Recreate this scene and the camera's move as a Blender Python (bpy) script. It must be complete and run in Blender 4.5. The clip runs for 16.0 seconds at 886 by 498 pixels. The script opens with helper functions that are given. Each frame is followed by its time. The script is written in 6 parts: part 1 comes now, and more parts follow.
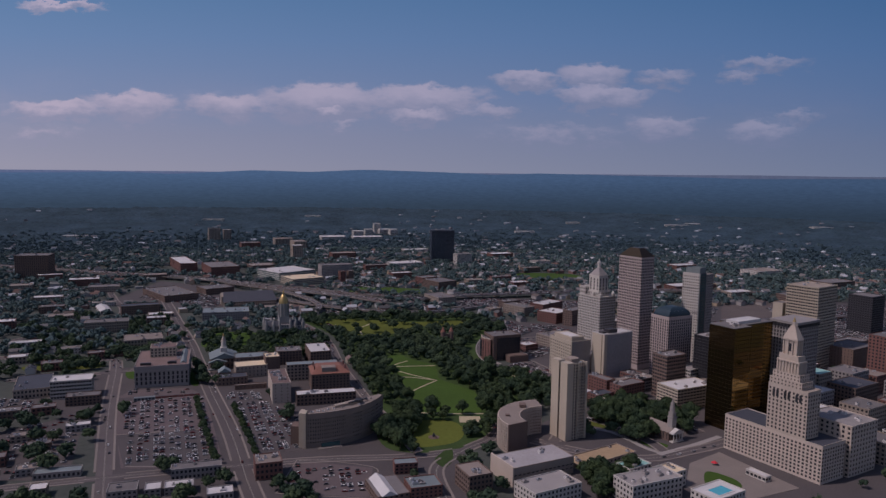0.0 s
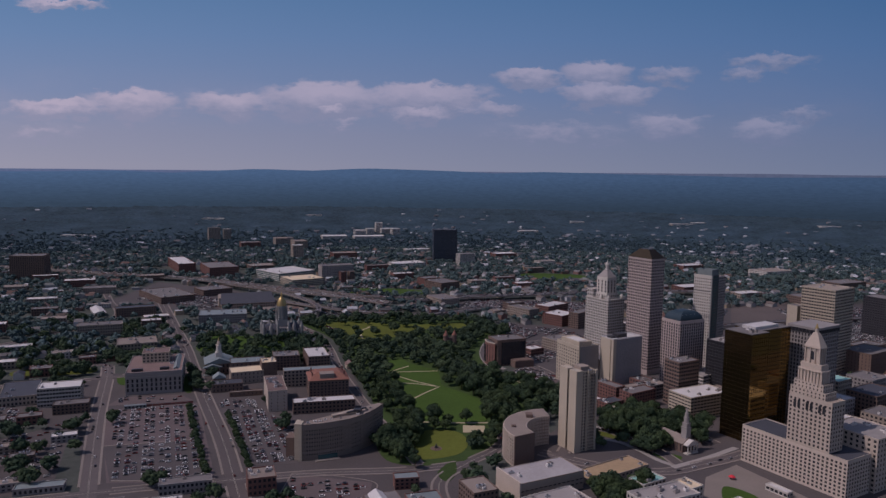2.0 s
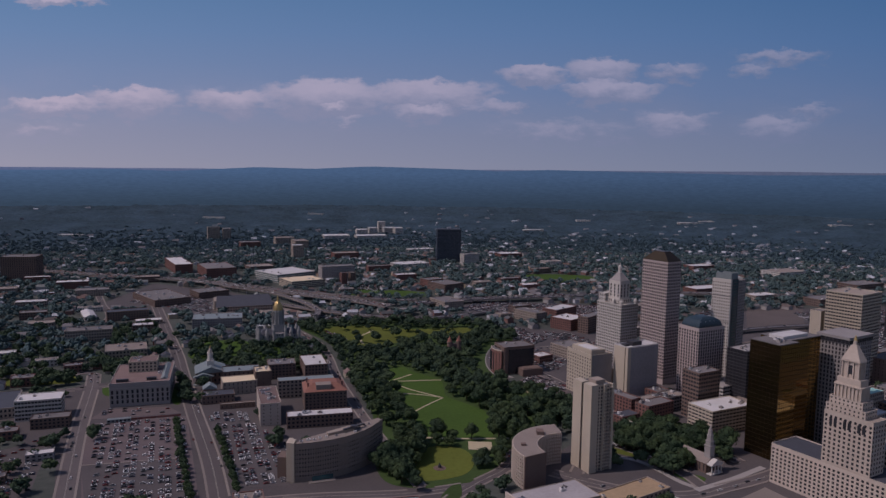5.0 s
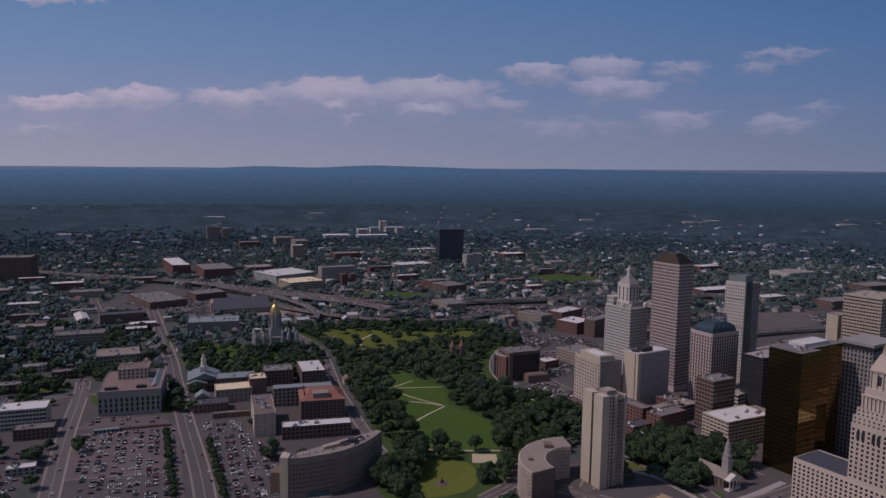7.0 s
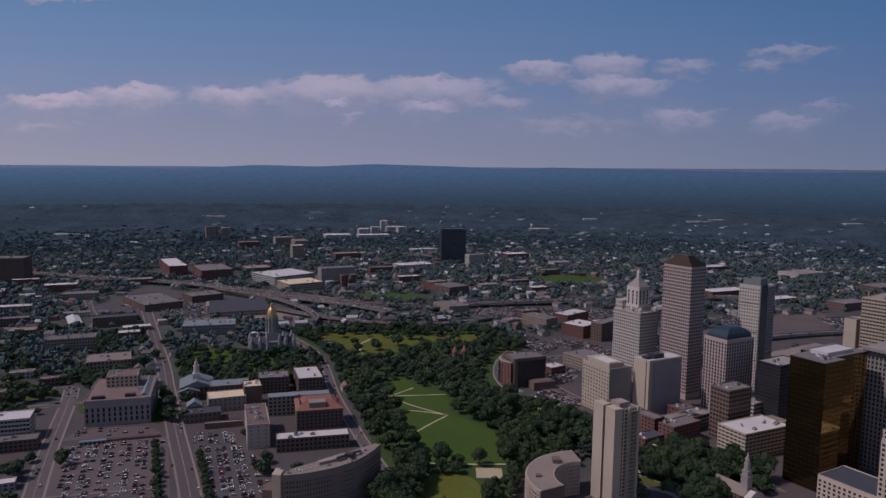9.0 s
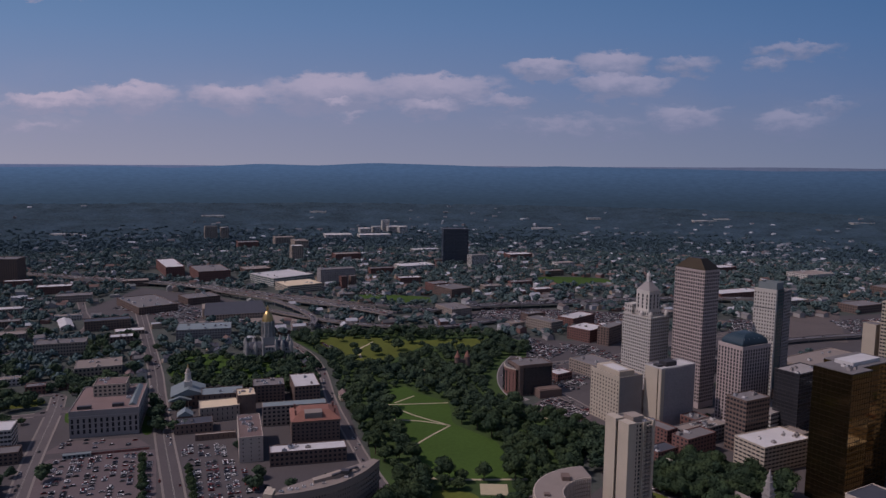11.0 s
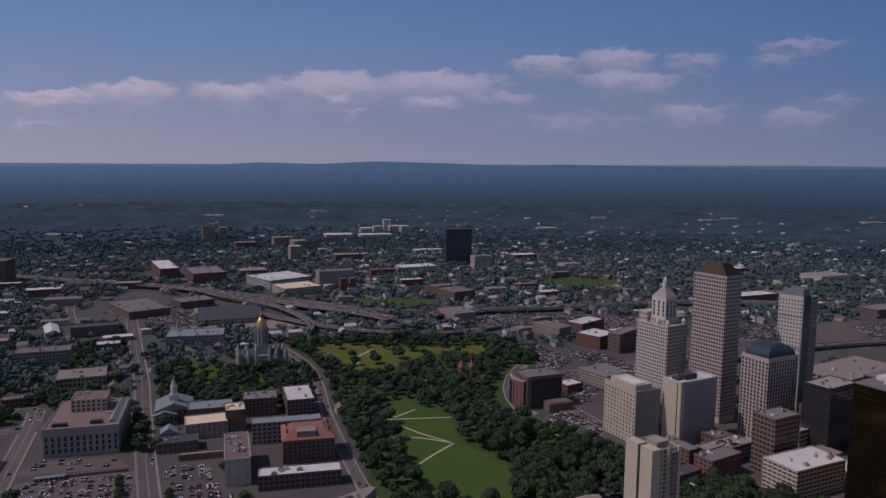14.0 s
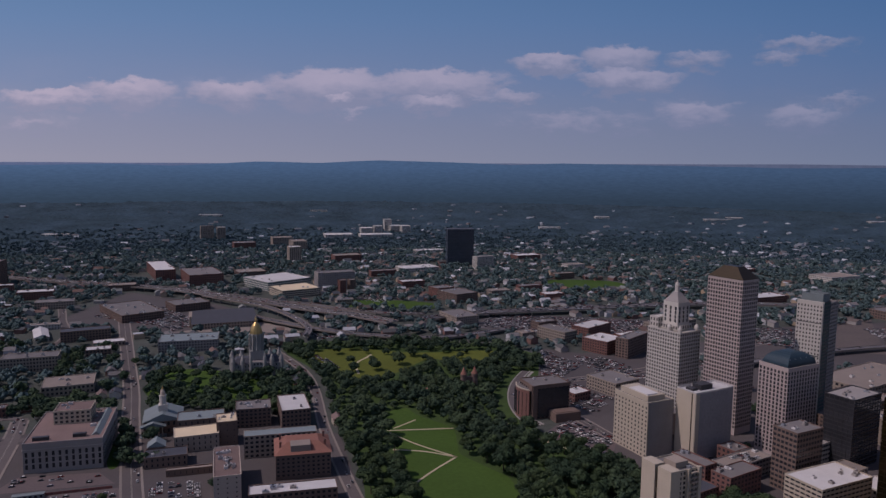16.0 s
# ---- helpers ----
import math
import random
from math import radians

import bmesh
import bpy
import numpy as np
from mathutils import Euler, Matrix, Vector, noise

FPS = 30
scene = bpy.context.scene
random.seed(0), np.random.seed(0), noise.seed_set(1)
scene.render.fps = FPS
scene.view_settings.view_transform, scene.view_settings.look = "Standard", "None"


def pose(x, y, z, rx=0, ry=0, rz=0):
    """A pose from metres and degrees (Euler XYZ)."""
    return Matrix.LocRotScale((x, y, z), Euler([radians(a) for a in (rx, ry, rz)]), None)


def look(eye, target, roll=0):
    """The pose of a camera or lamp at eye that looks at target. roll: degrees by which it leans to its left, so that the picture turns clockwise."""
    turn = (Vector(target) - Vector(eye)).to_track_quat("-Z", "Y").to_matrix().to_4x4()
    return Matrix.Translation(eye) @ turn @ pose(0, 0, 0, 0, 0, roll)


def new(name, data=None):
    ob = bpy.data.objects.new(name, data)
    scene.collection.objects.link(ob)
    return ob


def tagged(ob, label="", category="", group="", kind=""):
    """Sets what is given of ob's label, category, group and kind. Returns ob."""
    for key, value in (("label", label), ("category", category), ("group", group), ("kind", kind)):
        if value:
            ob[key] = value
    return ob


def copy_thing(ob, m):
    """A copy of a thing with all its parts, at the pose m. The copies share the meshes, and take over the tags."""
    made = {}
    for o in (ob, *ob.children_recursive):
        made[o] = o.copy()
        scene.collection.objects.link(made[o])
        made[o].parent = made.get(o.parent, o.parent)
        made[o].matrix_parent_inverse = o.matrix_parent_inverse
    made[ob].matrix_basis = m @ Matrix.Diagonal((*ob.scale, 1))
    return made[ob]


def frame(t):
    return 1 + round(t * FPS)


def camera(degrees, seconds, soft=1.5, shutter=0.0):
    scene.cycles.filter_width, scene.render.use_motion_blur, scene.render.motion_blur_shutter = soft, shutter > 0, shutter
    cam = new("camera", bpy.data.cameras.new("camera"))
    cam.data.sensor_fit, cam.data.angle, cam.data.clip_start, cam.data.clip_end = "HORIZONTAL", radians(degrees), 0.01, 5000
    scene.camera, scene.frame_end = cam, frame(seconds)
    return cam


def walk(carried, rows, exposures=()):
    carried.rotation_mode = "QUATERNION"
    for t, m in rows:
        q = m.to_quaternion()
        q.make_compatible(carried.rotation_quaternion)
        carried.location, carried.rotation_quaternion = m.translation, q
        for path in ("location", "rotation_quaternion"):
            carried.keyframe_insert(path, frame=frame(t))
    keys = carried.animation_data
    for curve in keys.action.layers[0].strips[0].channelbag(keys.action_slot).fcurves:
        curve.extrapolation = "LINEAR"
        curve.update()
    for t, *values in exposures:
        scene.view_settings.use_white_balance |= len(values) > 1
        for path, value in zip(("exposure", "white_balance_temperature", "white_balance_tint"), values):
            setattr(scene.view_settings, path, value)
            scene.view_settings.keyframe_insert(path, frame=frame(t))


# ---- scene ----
cam = camera(62.0, 16.0, soft=1.45)
# seconds, x, y, z, yaw, pitch, lean
ROWS = [
    (0.0, -0.00, 0.00, 257.10, 0.000, -5.959, 0.930),
    (0.5, -0.06, 8.37, 257.06, 0.050, -5.986, 0.922),
    (1.0, -0.13, 16.75, 257.02, 0.100, -6.013, 0.914),
    (1.5, -0.21, 25.14, 256.98, 0.149, -6.039, 0.905),
    (2.0, -0.29, 33.53, 256.94, 0.197, -6.065, 0.897),
    (2.5, -0.38, 41.93, 256.91, 0.244, -6.091, 0.888),
    (3.0, -0.48, 50.34, 256.87, 0.291, -6.116, 0.880),
    (3.5, -0.59, 58.75, 256.84, 0.336, -6.141, 0.872),
    (4.0, -0.70, 67.18, 256.80, 0.381, -6.167, 0.863),
    (6.5, -1.39, 109.39, 256.65, 0.593, -6.289, 0.821),
    (7.0, -1.55, 117.85, 256.62, 0.633, -6.313, 0.813),
    (7.5, -1.71, 126.32, 256.60, 0.672, -6.336, 0.804),
    (8.0, -1.89, 134.80, 256.57, 0.710, -6.360, 0.796),
    (8.5, -2.07, 143.29, 256.55, 0.748, -6.383, 0.788),
    (9.0, -2.26, 151.78, 256.53, 0.785, -6.406, 0.779),
    (11.5, -3.33, 194.35, 256.44, 0.956, -6.517, 0.737),
    (12.0, -3.56, 202.88, 256.42, 0.988, -6.539, 0.729),
    (12.5, -3.81, 211.42, 256.41, 1.019, -6.560, 0.720),
    (13.0, -4.06, 219.97, 256.39, 1.050, -6.581, 0.712),
    (13.5, -4.32, 228.53, 256.38, 1.079, -6.602, 0.704),
    (14.0, -4.58, 237.09, 256.37, 1.108, -6.623, 0.695),
    (14.5, -4.86, 245.66, 256.36, 1.136, -6.643, 0.687),
    (15.0, -5.14, 254.24, 256.35, 1.163, -6.664, 0.678),
    (15.5, -5.43, 262.82, 256.35, 1.189, -6.684, 0.670),
    (16.0, -5.73, 271.41, 256.34, 1.214, -6.704, 0.662),
]
walk(cam, [(t, pose(x, y, z, 90, 0, yaw) @ pose(0, 0, 0, pitch) @ pose(0, 0, 0, 0, 0, lean)) for t, x, y, z, yaw, pitch, lean in ROWS],
     exposures=[(0.0, -0.6, 5900, 29), (16.0, -0.6, 5900, 29)])

# ---------------- world, sun ----------------
SUN_WAY = Vector((-1.0, -0.22, 1.38)).normalized()      # towards the sun
world = bpy.data.worlds.new("sky")
scene.world = world
world.use_nodes = True
wn = world.node_tree.nodes
sky = wn.new("ShaderNodeTexSky")
sky.sky_type, sky.sun_disc = "NISHITA", False
sky.sun_elevation = math.asin(SUN_WAY.z)
sky.sun_rotation = math.atan2(SUN_WAY.x, SUN_WAY.y)
wn["Background"].inputs[1].default_value = 0.09
world.node_tree.links.new(sky.outputs[0], wn["Background"].inputs[0])
sun_data = bpy.data.lights.new("sun", "SUN")
sun_data.energy, sun_data.angle, sun_data.color = 2.95, radians(0.6), (1.0, 0.905, 0.78)
sun = new("sun", sun_data)
sun.matrix_world = look(SUN_WAY * 1000, (0, 0, 0))


# ---------------- materials ----------------
def mat(name, rgb, rough=0.8, metal=0.0, vary=0.25, scale=0.15, fine=1.5, per="object", bump=0.0, spec=0.3, hue=None):
    """A painted or mineral surface: stains at two sizes, and a shade of its own for each piece."""
    m = bpy.data.materials.new(name)
    m.use_nodes = True
    nt, b = m.node_tree, m.node_tree.nodes["Principled BSDF"]
    N, K = nt.nodes.new, nt.links.new
    co = N("ShaderNodeTexCoord")
    n1, n2 = N("ShaderNodeTexNoise"), N("ShaderNodeTexNoise")
    n1.inputs["Scale"].default_value, n2.inputs["Scale"].default_value = scale, fine
    n1.inputs["Detail"].default_value, n2.inputs["Detail"].default_value = 4, 2
    K(co.outputs["Object"], n1.inputs["Vector"])
    K(co.outputs["Object"], n2.inputs["Vector"])
    add = N("ShaderNodeMath")
    add.operation = "ADD"
    K(n1.outputs[0], add.inputs[0])
    K(n2.outputs[0], add.inputs[1])
    rnd = N("ShaderNodeObjectInfo").outputs["Random"] if per == "object" else N("ShaderNodeNewGeometry").outputs["Random Per Island"]
    add2 = N("ShaderNodeMath")
    add2.operation = "MULTIPLY_ADD"
    add2.inputs[1].default_value = 0.6
    K(rnd, add2.inputs[0])
    K(add.outputs[0], add2.inputs[2])
    mr = N("ShaderNodeMapRange")
    mr.inputs["From Min"].default_value, mr.inputs["From Max"].default_value = 0.6, 2.0
    mr.inputs["To Min"].default_value, mr.inputs["To Max"].default_value = 1 - vary, 1 + vary
    K(add2.outputs[0], mr.inputs[0])
    mul = N("ShaderNodeVectorMath")
    mul.operation = "SCALE"
    mul.inputs[0].default_value = rgb
    if hue:
        tone = N("ShaderNodeMix")
        tone.data_type = "RGBA"
        tone.inputs["A"].default_value, tone.inputs["B"].default_value = (*rgb, 1), (*hue, 1)
        big = N("ShaderNodeMapRange")
        big.inputs["From Min"].default_value, big.inputs["From Max"].default_value = 0.4, 0.62
        n3 = N("ShaderNodeTexNoise")
        n3.inputs["Scale"].default_value, n3.inputs["Detail"].default_value = scale * 0.6, 2
        geo = N("ShaderNodeNewGeometry")
        K(geo.outputs["Position"], n3.inputs["Vector"])
        K(n3.outputs[0], big.inputs[0])
        K(big.outputs[0], tone.inputs["Factor"])
        K(tone.outputs["Result"], mul.inputs[0])
    K(mr.outputs[0], mul.inputs["Scale"])
    K(mul.outputs[0], b.inputs["Base Color"])
    b.inputs["Roughness"].default_value, b.inputs["Metallic"].default_value = rough, metal
    b.inputs["Specular IOR Level"].default_value = spec
    if bump:
        bp = N("ShaderNodeBump")
        bp.inputs["Strength"].default_value = bump
        K(n2.outputs[0], bp.inputs["Height"])
        K(bp.outputs[0], b.inputs["Normal"])
    return m


def ramp_mat(name, stops, rough=0.7, per="object", metal=0.0, spec=0.3, vary=0.0):
    """A colour picked for each piece out of a row of colours."""
    m = bpy.data.materials.new(name)
    m.use_nodes = True
    nt, b = m.node_tree, m.node_tree.nodes["Principled BSDF"]
    N, K = nt.nodes.new, nt.links.new
    rnd = N("ShaderNodeObjectInfo").outputs["Random"] if per == "object" else N("ShaderNodeNewGeometry").outputs["Random Per Island"]
    cr = N("ShaderNodeValToRGB")
    cr.color_ramp.interpolation = "CONSTANT"
    while len(cr.color_ramp.elements) < len(stops):
        cr.color_ramp.elements.new(0.5)
    for i, (e, c) in enumerate(zip(cr.color_ramp.elements, stops)):
        e.position, e.color = i / len(stops), (*c, 1)
    K(rnd, cr.inputs[0])
    K(cr.outputs[0], b.inputs["Base Color"])
    b.inputs["Roughness"].default_value, b.inputs["Metallic"].default_value = rough, metal
    b.inputs["Specular IOR Level"].default_value = spec
    return m


M = dict(
    asphalt=mat("asphalt", (0.108, 0.088, 0.082), 0.9, vary=0.3, scale=0.03, fine=0.6),
    lot=mat("worn_asphalt", (0.084, 0.070, 0.066), 0.9, vary=0.3, scale=0.025, fine=0.5),
    deck=mat("concrete_roadway", (0.132, 0.118, 0.118), 0.9, vary=0.2, scale=0.03, fine=0.5),
    redlot=mat("reddish_asphalt", (0.135, 0.102, 0.096), 0.9, vary=0.25, scale=0.025, fine=0.5),
    pave=mat("pavement", (0.225, 0.185, 0.155), 0.85, vary=0.2, scale=0.05, fine=0.8),
    line=mat("road_paint", (0.30, 0.27, 0.22), 0.7, vary=0.25),
    grass=mat("lawn", (0.049, 0.085, 0.016), 0.95, vary=0.3, scale=0.02, fine=0.25, spec=0.1),
    drygrass=mat("dry_lawn", (0.105, 0.118, 0.022), 0.95, vary=0.3, scale=0.02, fine=0.25, spec=0.1),
    # a darker grass colour; under the park trees it paints in their shade
    darkgrass=mat("darkened_grass", (0.042, 0.066, 0.020), 0.95, vary=0.4, scale=0.04, fine=0.3, spec=0.1),
    walkway=mat("pale_concrete_walk", (0.30, 0.265, 0.235), 0.9, vary=0.2, scale=0.06, fine=0.8),
    baresoil=mat("bare_brown_ground", (0.125, 0.098, 0.085), 0.95, vary=0.3, scale=0.02, fine=0.2),
    path=mat("gravel_path", (0.43, 0.355, 0.22), 0.9, vary=0.15),
    stone=mat("limestone", (0.49, 0.395, 0.315), 0.8, vary=0.16, scale=0.08, fine=0.7),
    granite=mat("pink_granite", (0.46, 0.365, 0.325), 0.75, vary=0.12, scale=0.05),
    cream=mat("cream_concrete", (0.47, 0.388, 0.29), 0.8, vary=0.14, scale=0.08),
    white=mat("white_stone", (0.53, 0.475, 0.41), 0.75, vary=0.12, scale=0.08),
    marble=mat("weathered_marble", (0.31, 0.29, 0.265), 0.8, vary=0.2, scale=0.1),
    grey=mat("grey_concrete", (0.30, 0.265, 0.24), 0.85, vary=0.2, scale=0.08),
    tan=mat("tan_stone", (0.32, 0.255, 0.20), 0.85, vary=0.18, scale=0.08),
    dark=mat("dark_panel", (0.045, 0.042, 0.045), 0.5, vary=0.2),
    brown=mat("brown_brick", (0.17, 0.115, 0.09), 0.85, vary=0.2, scale=0.1),
    brick=mat("red_brick", (0.19, 0.093, 0.073), 0.85, vary=0.22, scale=0.1),
    redroof=mat("terracotta_roof", (0.26, 0.115, 0.08), 0.85, vary=0.25, scale=0.15),
    copper=mat("green_copper", (0.26, 0.46, 0.40), 0.7, vary=0.2),
    slate=mat("slate_roof", (0.065, 0.065, 0.075), 0.7, vary=0.25, scale=0.15),
    blueroof=mat("blue_grey_metal_roof", (0.19, 0.215, 0.21), 0.6, vary=0.2),
    whitegrey=mat("pale_pinkish_roof", (0.34, 0.305, 0.29), 0.9, vary=0.25, scale=0.05, fine=0.4),
    whiteroof=mat("white_roof_membrane", (0.55, 0.51, 0.475), 0.8, vary=0.2, scale=0.08),
    tarroof=mat("tar_and_gravel_roof", (0.17, 0.15, 0.14), 0.95, vary=0.3, scale=0.08),
    tanroof=mat("tan_gravel_roof", (0.25, 0.20, 0.165), 0.95, vary=0.2, scale=0.08),
    creamroof=mat("cream_roof_membrane", (0.66, 0.52, 0.34), 0.9, vary=0.15, scale=0.08),
    metal=mat("galvanised_metal", (0.45, 0.45, 0.46), 0.45, 0.7, vary=0.2),
    brownroof=mat("brown_gravel_roof", (0.185, 0.125, 0.108), 0.95, vary=0.35, scale=0.06),
    sandlot=mat("tan_sand_lot", (0.34, 0.235, 0.135), 0.95, vary=0.25, scale=0.05, fine=0.4),
    # the far black tower's wall, colour raised and blued for haze
    bluedark=mat("hazed_black_wall", (0.062, 0.076, 0.098), 0.35, vary=0.2),
    umber=mat("umber_stone", (0.235, 0.182, 0.145), 0.85, vary=0.22, scale=0.08),
    redfence=mat("faded_red_fence", (0.23, 0.085, 0.07), 0.85, vary=0.25),
    teal=mat("weathered_teal_metal", (0.026, 0.044, 0.056), 0.45, vary=0.25, scale=0.1),
    gold=mat("gold_leaf", (0.50, 0.34, 0.14), 0.45, 1.0, vary=0.1),
    goldglass=mat("gold_mirror_glass", (0.33, 0.205, 0.06), 0.06, 1.0, vary=0.12, scale=0.3),
    darkmirror=mat("reflection_darkened_glass", (0.10, 0.07, 0.035), 0.10, 0.9, vary=0.15, scale=0.3),
    glass=mat("dark_window_glass", (0.034, 0.034, 0.038), 0.12, 0.0, vary=0.5, scale=0.3, spec=0.5),
    blueglass=mat("blue_green_glass", (0.055, 0.125, 0.125), 0.1, 0.15, vary=0.3, spec=0.6),
    mullion=mat("dark_bronze_mullion", (0.05, 0.035, 0.02), 0.4, 0.6, vary=0.2),
    water=mat("pool_water", (0.10, 0.42, 0.50), 0.1, vary=0.15, spec=0.6),
    redcloth=mat("red_canopy", (0.6, 0.04, 0.05), 0.7, vary=0.1),
    bark=mat("bark", (0.09, 0.065, 0.045), 0.95, vary=0.25),
    leaf=mat("leaves", (0.035, 0.057, 0.030), 0.85, vary=0.5, scale=0.09, fine=1.2, per="island", spec=0.12, hue=(0.056, 0.080, 0.032)),
    woods=mat("massed_leaves", (0.038, 0.060, 0.037), 0.9, vary=0.5, scale=0.07, fine=0.5, per="island", spec=0.1, hue=(0.058, 0.082, 0.040)),
    # next three: leaf colours lifted and blued to carry the haze of distance
    citywoods=mat("hazed_city_leaves", (0.074, 0.108, 0.106), 0.9, vary=0.4, scale=0.03, fine=0.2, per="island", spec=0.1, hue=(0.090, 0.125, 0.112)),
    midwoods=mat("hazed_outer_leaves", (0.058, 0.090, 0.102), 0.9, vary=0.3, scale=0.012, fine=0.1, per="island", spec=0.1, hue=(0.070, 0.104, 0.112)),
    farwoods=mat("hazed_far_leaves", (0.040, 0.065, 0.080), 0.9, vary=0.55, scale=0.012, fine=0.09, per="island", spec=0.1, hue=(0.050, 0.080, 0.102)),
    soil=mat("ground_cover", (0.062, 0.066, 0.054), 0.95, vary=0.5, scale=0.012, fine=0.15),
    carpaint=ramp_mat("car_paint", [(0.6, 0.57, 0.53), (0.03, 0.03, 0.032), (0.3, 0.29, 0.28), (0.75, 0.71, 0.66), (0.05, 0.05, 0.06), (0.12, 0.115, 0.11), (0.16, 0.04, 0.035), (0.45, 0.42, 0.38), (0.7, 0.66, 0.6)], 0.5, spec=0.2),
    carpaint_many=ramp_mat("car_paint_joined", [(0.6, 0.57, 0.53), (0.03, 0.03, 0.032), (0.3, 0.29, 0.28), (0.75, 0.71, 0.66), (0.06, 0.065, 0.09), (0.12, 0.115, 0.11), (0.2, 0.04, 0.035), (0.05, 0.05, 0.05)], 0.5, "island", spec=0.2),
    carglass=mat("tinted_car_glass", (0.016, 0.016, 0.017), 0.35, vary=0.2, spec=0.12),
    tyre=mat("tyre_rubber", (0.02, 0.02, 0.02), 0.9),
    housewall=ramp_mat("clapboard", [(0.42, 0.40, 0.38), (0.32, 0.29, 0.26), (0.2, 0.11, 0.09), (0.5, 0.48, 0.47), (0.33, 0.3, 0.28), (0.4, 0.3, 0.2)], 0.85, "island"),
    # copies of housewall and houseroof with distance haze mixed into the colours
    farwall=ramp_mat("hazed_clapboard", [(0.40, 0.39, 0.39), (0.28, 0.28, 0.29), (0.22, 0.18, 0.17), (0.42, 0.42, 0.43), (0.26, 0.25, 0.25)], 0.9, "island"),
    farroof=ramp_mat("hazed_shingle", [(0.14, 0.155, 0.17), (0.19, 0.195, 0.20), (0.16, 0.14, 0.14), (0.40, 0.41, 0.42), (0.16, 0.165, 0.17), (0.13, 0.14, 0.15)], 0.9, "island"),
    houseroof=ramp_mat("shingle", [(0.10, 0.095, 0.09), (0.19, 0.17, 0.16), (0.13, 0.10, 0.085), (0.42, 0.41, 0.41), (0.2, 0.2, 0.18), (0.08, 0.08, 0.085), (0.16, 0.10, 0.08)], 0.9, "island"),
)


# ---------------- builders ----------------
class Mesh:
    """Vertices and faces gathered piece by piece."""

    def __init__(self):
        self.v, self.f = [], []

    def box(self, x0, y0, z0, x1, y1, z1):
        n = len(self.v)
        self.v += [(x, y, z) for z in (z0, z1) for x, y in ((x0, y0), (x1, y0), (x1, y1), (x0, y1))]
        self.f += [(n, n + 3, n + 2, n + 1), (n + 4, n + 5, n + 6, n + 7)] + [(n + i, n + (i + 1) % 4, n + 4 + (i + 1) % 4, n + 4 + i) for i in range(4)]
        return self

    def frustum(self, lo, z0, hi, z1):
        """Two rings of the same number of corners, joined and closed."""
        n, k = len(self.v), len(lo)
        self.v += [(x, y, z0) for x, y in lo] + [(x, y, z1) for x, y in hi]
        self.f += [tuple(reversed(range(n, n + k))), tuple(range(n + k, n + 2 * k))]
        self.f += [(n + i, n + (i + 1) % k, n + k + (i + 1) % k, n + k + i) for i in range(k)]
        return self

    def prism(self, ring, z0, z1):
        return self.frustum(ring, z0, ring, z1)

    def cone(self, x, y, r0, z0, r1, z1, k=10):
        a = [2 * math.pi * i / k for i in range(k)]
        return self.frustum([(x + r0 * math.cos(b), y + r0 * math.sin(b)) for b in a], z0, [(x + r1 * math.cos(b), y + r1 * math.sin(b)) for b in a], z1)

    def ring(self, x0, y0, x1, y1, z0, z1, t):
        """Four bars round a rectangle, t thick, inside it."""
        self.box(x0, y0, z0, x1, y0 + t, z1).box(x0, y1 - t, z0, x1, y1, z1)
        return self.box(x0, y0 + t, z0, x0 + t, y1 - t, z1).box(x1 - t, y0 + t, z0, x1, y1 - t, z1)

    def gable(self, x0, y0, x1, y1, z0, z1, along="x", over=0.0):
        n = len(self.v)
        if along == "x":
            m = (y0 + y1) / 2
            self.v += [(x0, y0, z0), (x1, y0, z0), (x1, y1, z0), (x0, y1, z0), (x0 + over, m, z1), (x1 - over, m, z1)]
            self.f += [(n, n + 1, n + 5, n + 4), (n + 2, n + 3, n + 4, n + 5), (n + 1, n + 2, n + 5), (n + 3, n, n + 4), (n + 3, n + 2, n + 1, n)]
        else:
            m = (x0 + x1) / 2
            self.v += [(x0, y0, z0), (x1, y0, z0), (x1, y1, z0), (x0, y1, z0), (m, y0 + over, z1), (m, y1 - over, z1)]
            self.f += [(n, n + 1, n + 4), (n + 1, n + 2, n + 5, n + 4), (n + 2, n + 3, n + 5), (n + 3, n, n + 4, n + 5), (n + 3, n + 2, n + 1, n)]
        return self

    def data(self, name, *materials):
        me = bpy.data.meshes.new(name)
        me.from_pydata(self.v, [], self.f)
        for m in materials:
            me.materials.append(M[m])
        return me


def part(name, mesh, material, parent, label="", at=None):
    data = mesh.data(name, material) if isinstance(mesh, Mesh) else mesh
    ob = new(name, data)
    ob.parent = parent
    if at is not None:
        ob.location = at
    return tagged(ob, label)


def thing(name, label, category, x, y, rot=0.0, z=0.0, group=""):
    ob = new(name)
    ob.matrix_world = pose(x, y, z, 0, 0, rot)
    return tagged(ob, label, category, group)


def flat(name, points, z, material, label="", kind="structure", category="", thick=0.25):
    """A level sheet of ground with an edge."""
    m = Mesh()
    if name.startswith("lawn"):
        points = smooth(points[-1:] + points + points[:2], 5)[5:-6]
    m.prism(points, z - thick, z)
    ob = new(name, m.data(name, material))
    return tagged(ob, label, category or name.split("_")[0], "", kind)


def offset(points, d):
    out = []
    for i, p in enumerate(points):
        a, b = Vector(points[max(i - 1, 0)]), Vector(points[min(i + 1, len(points) - 1)])
        t = (b - a).normalized()
        out.append((p[0] - t.y * d, p[1] + t.x * d))
    return out


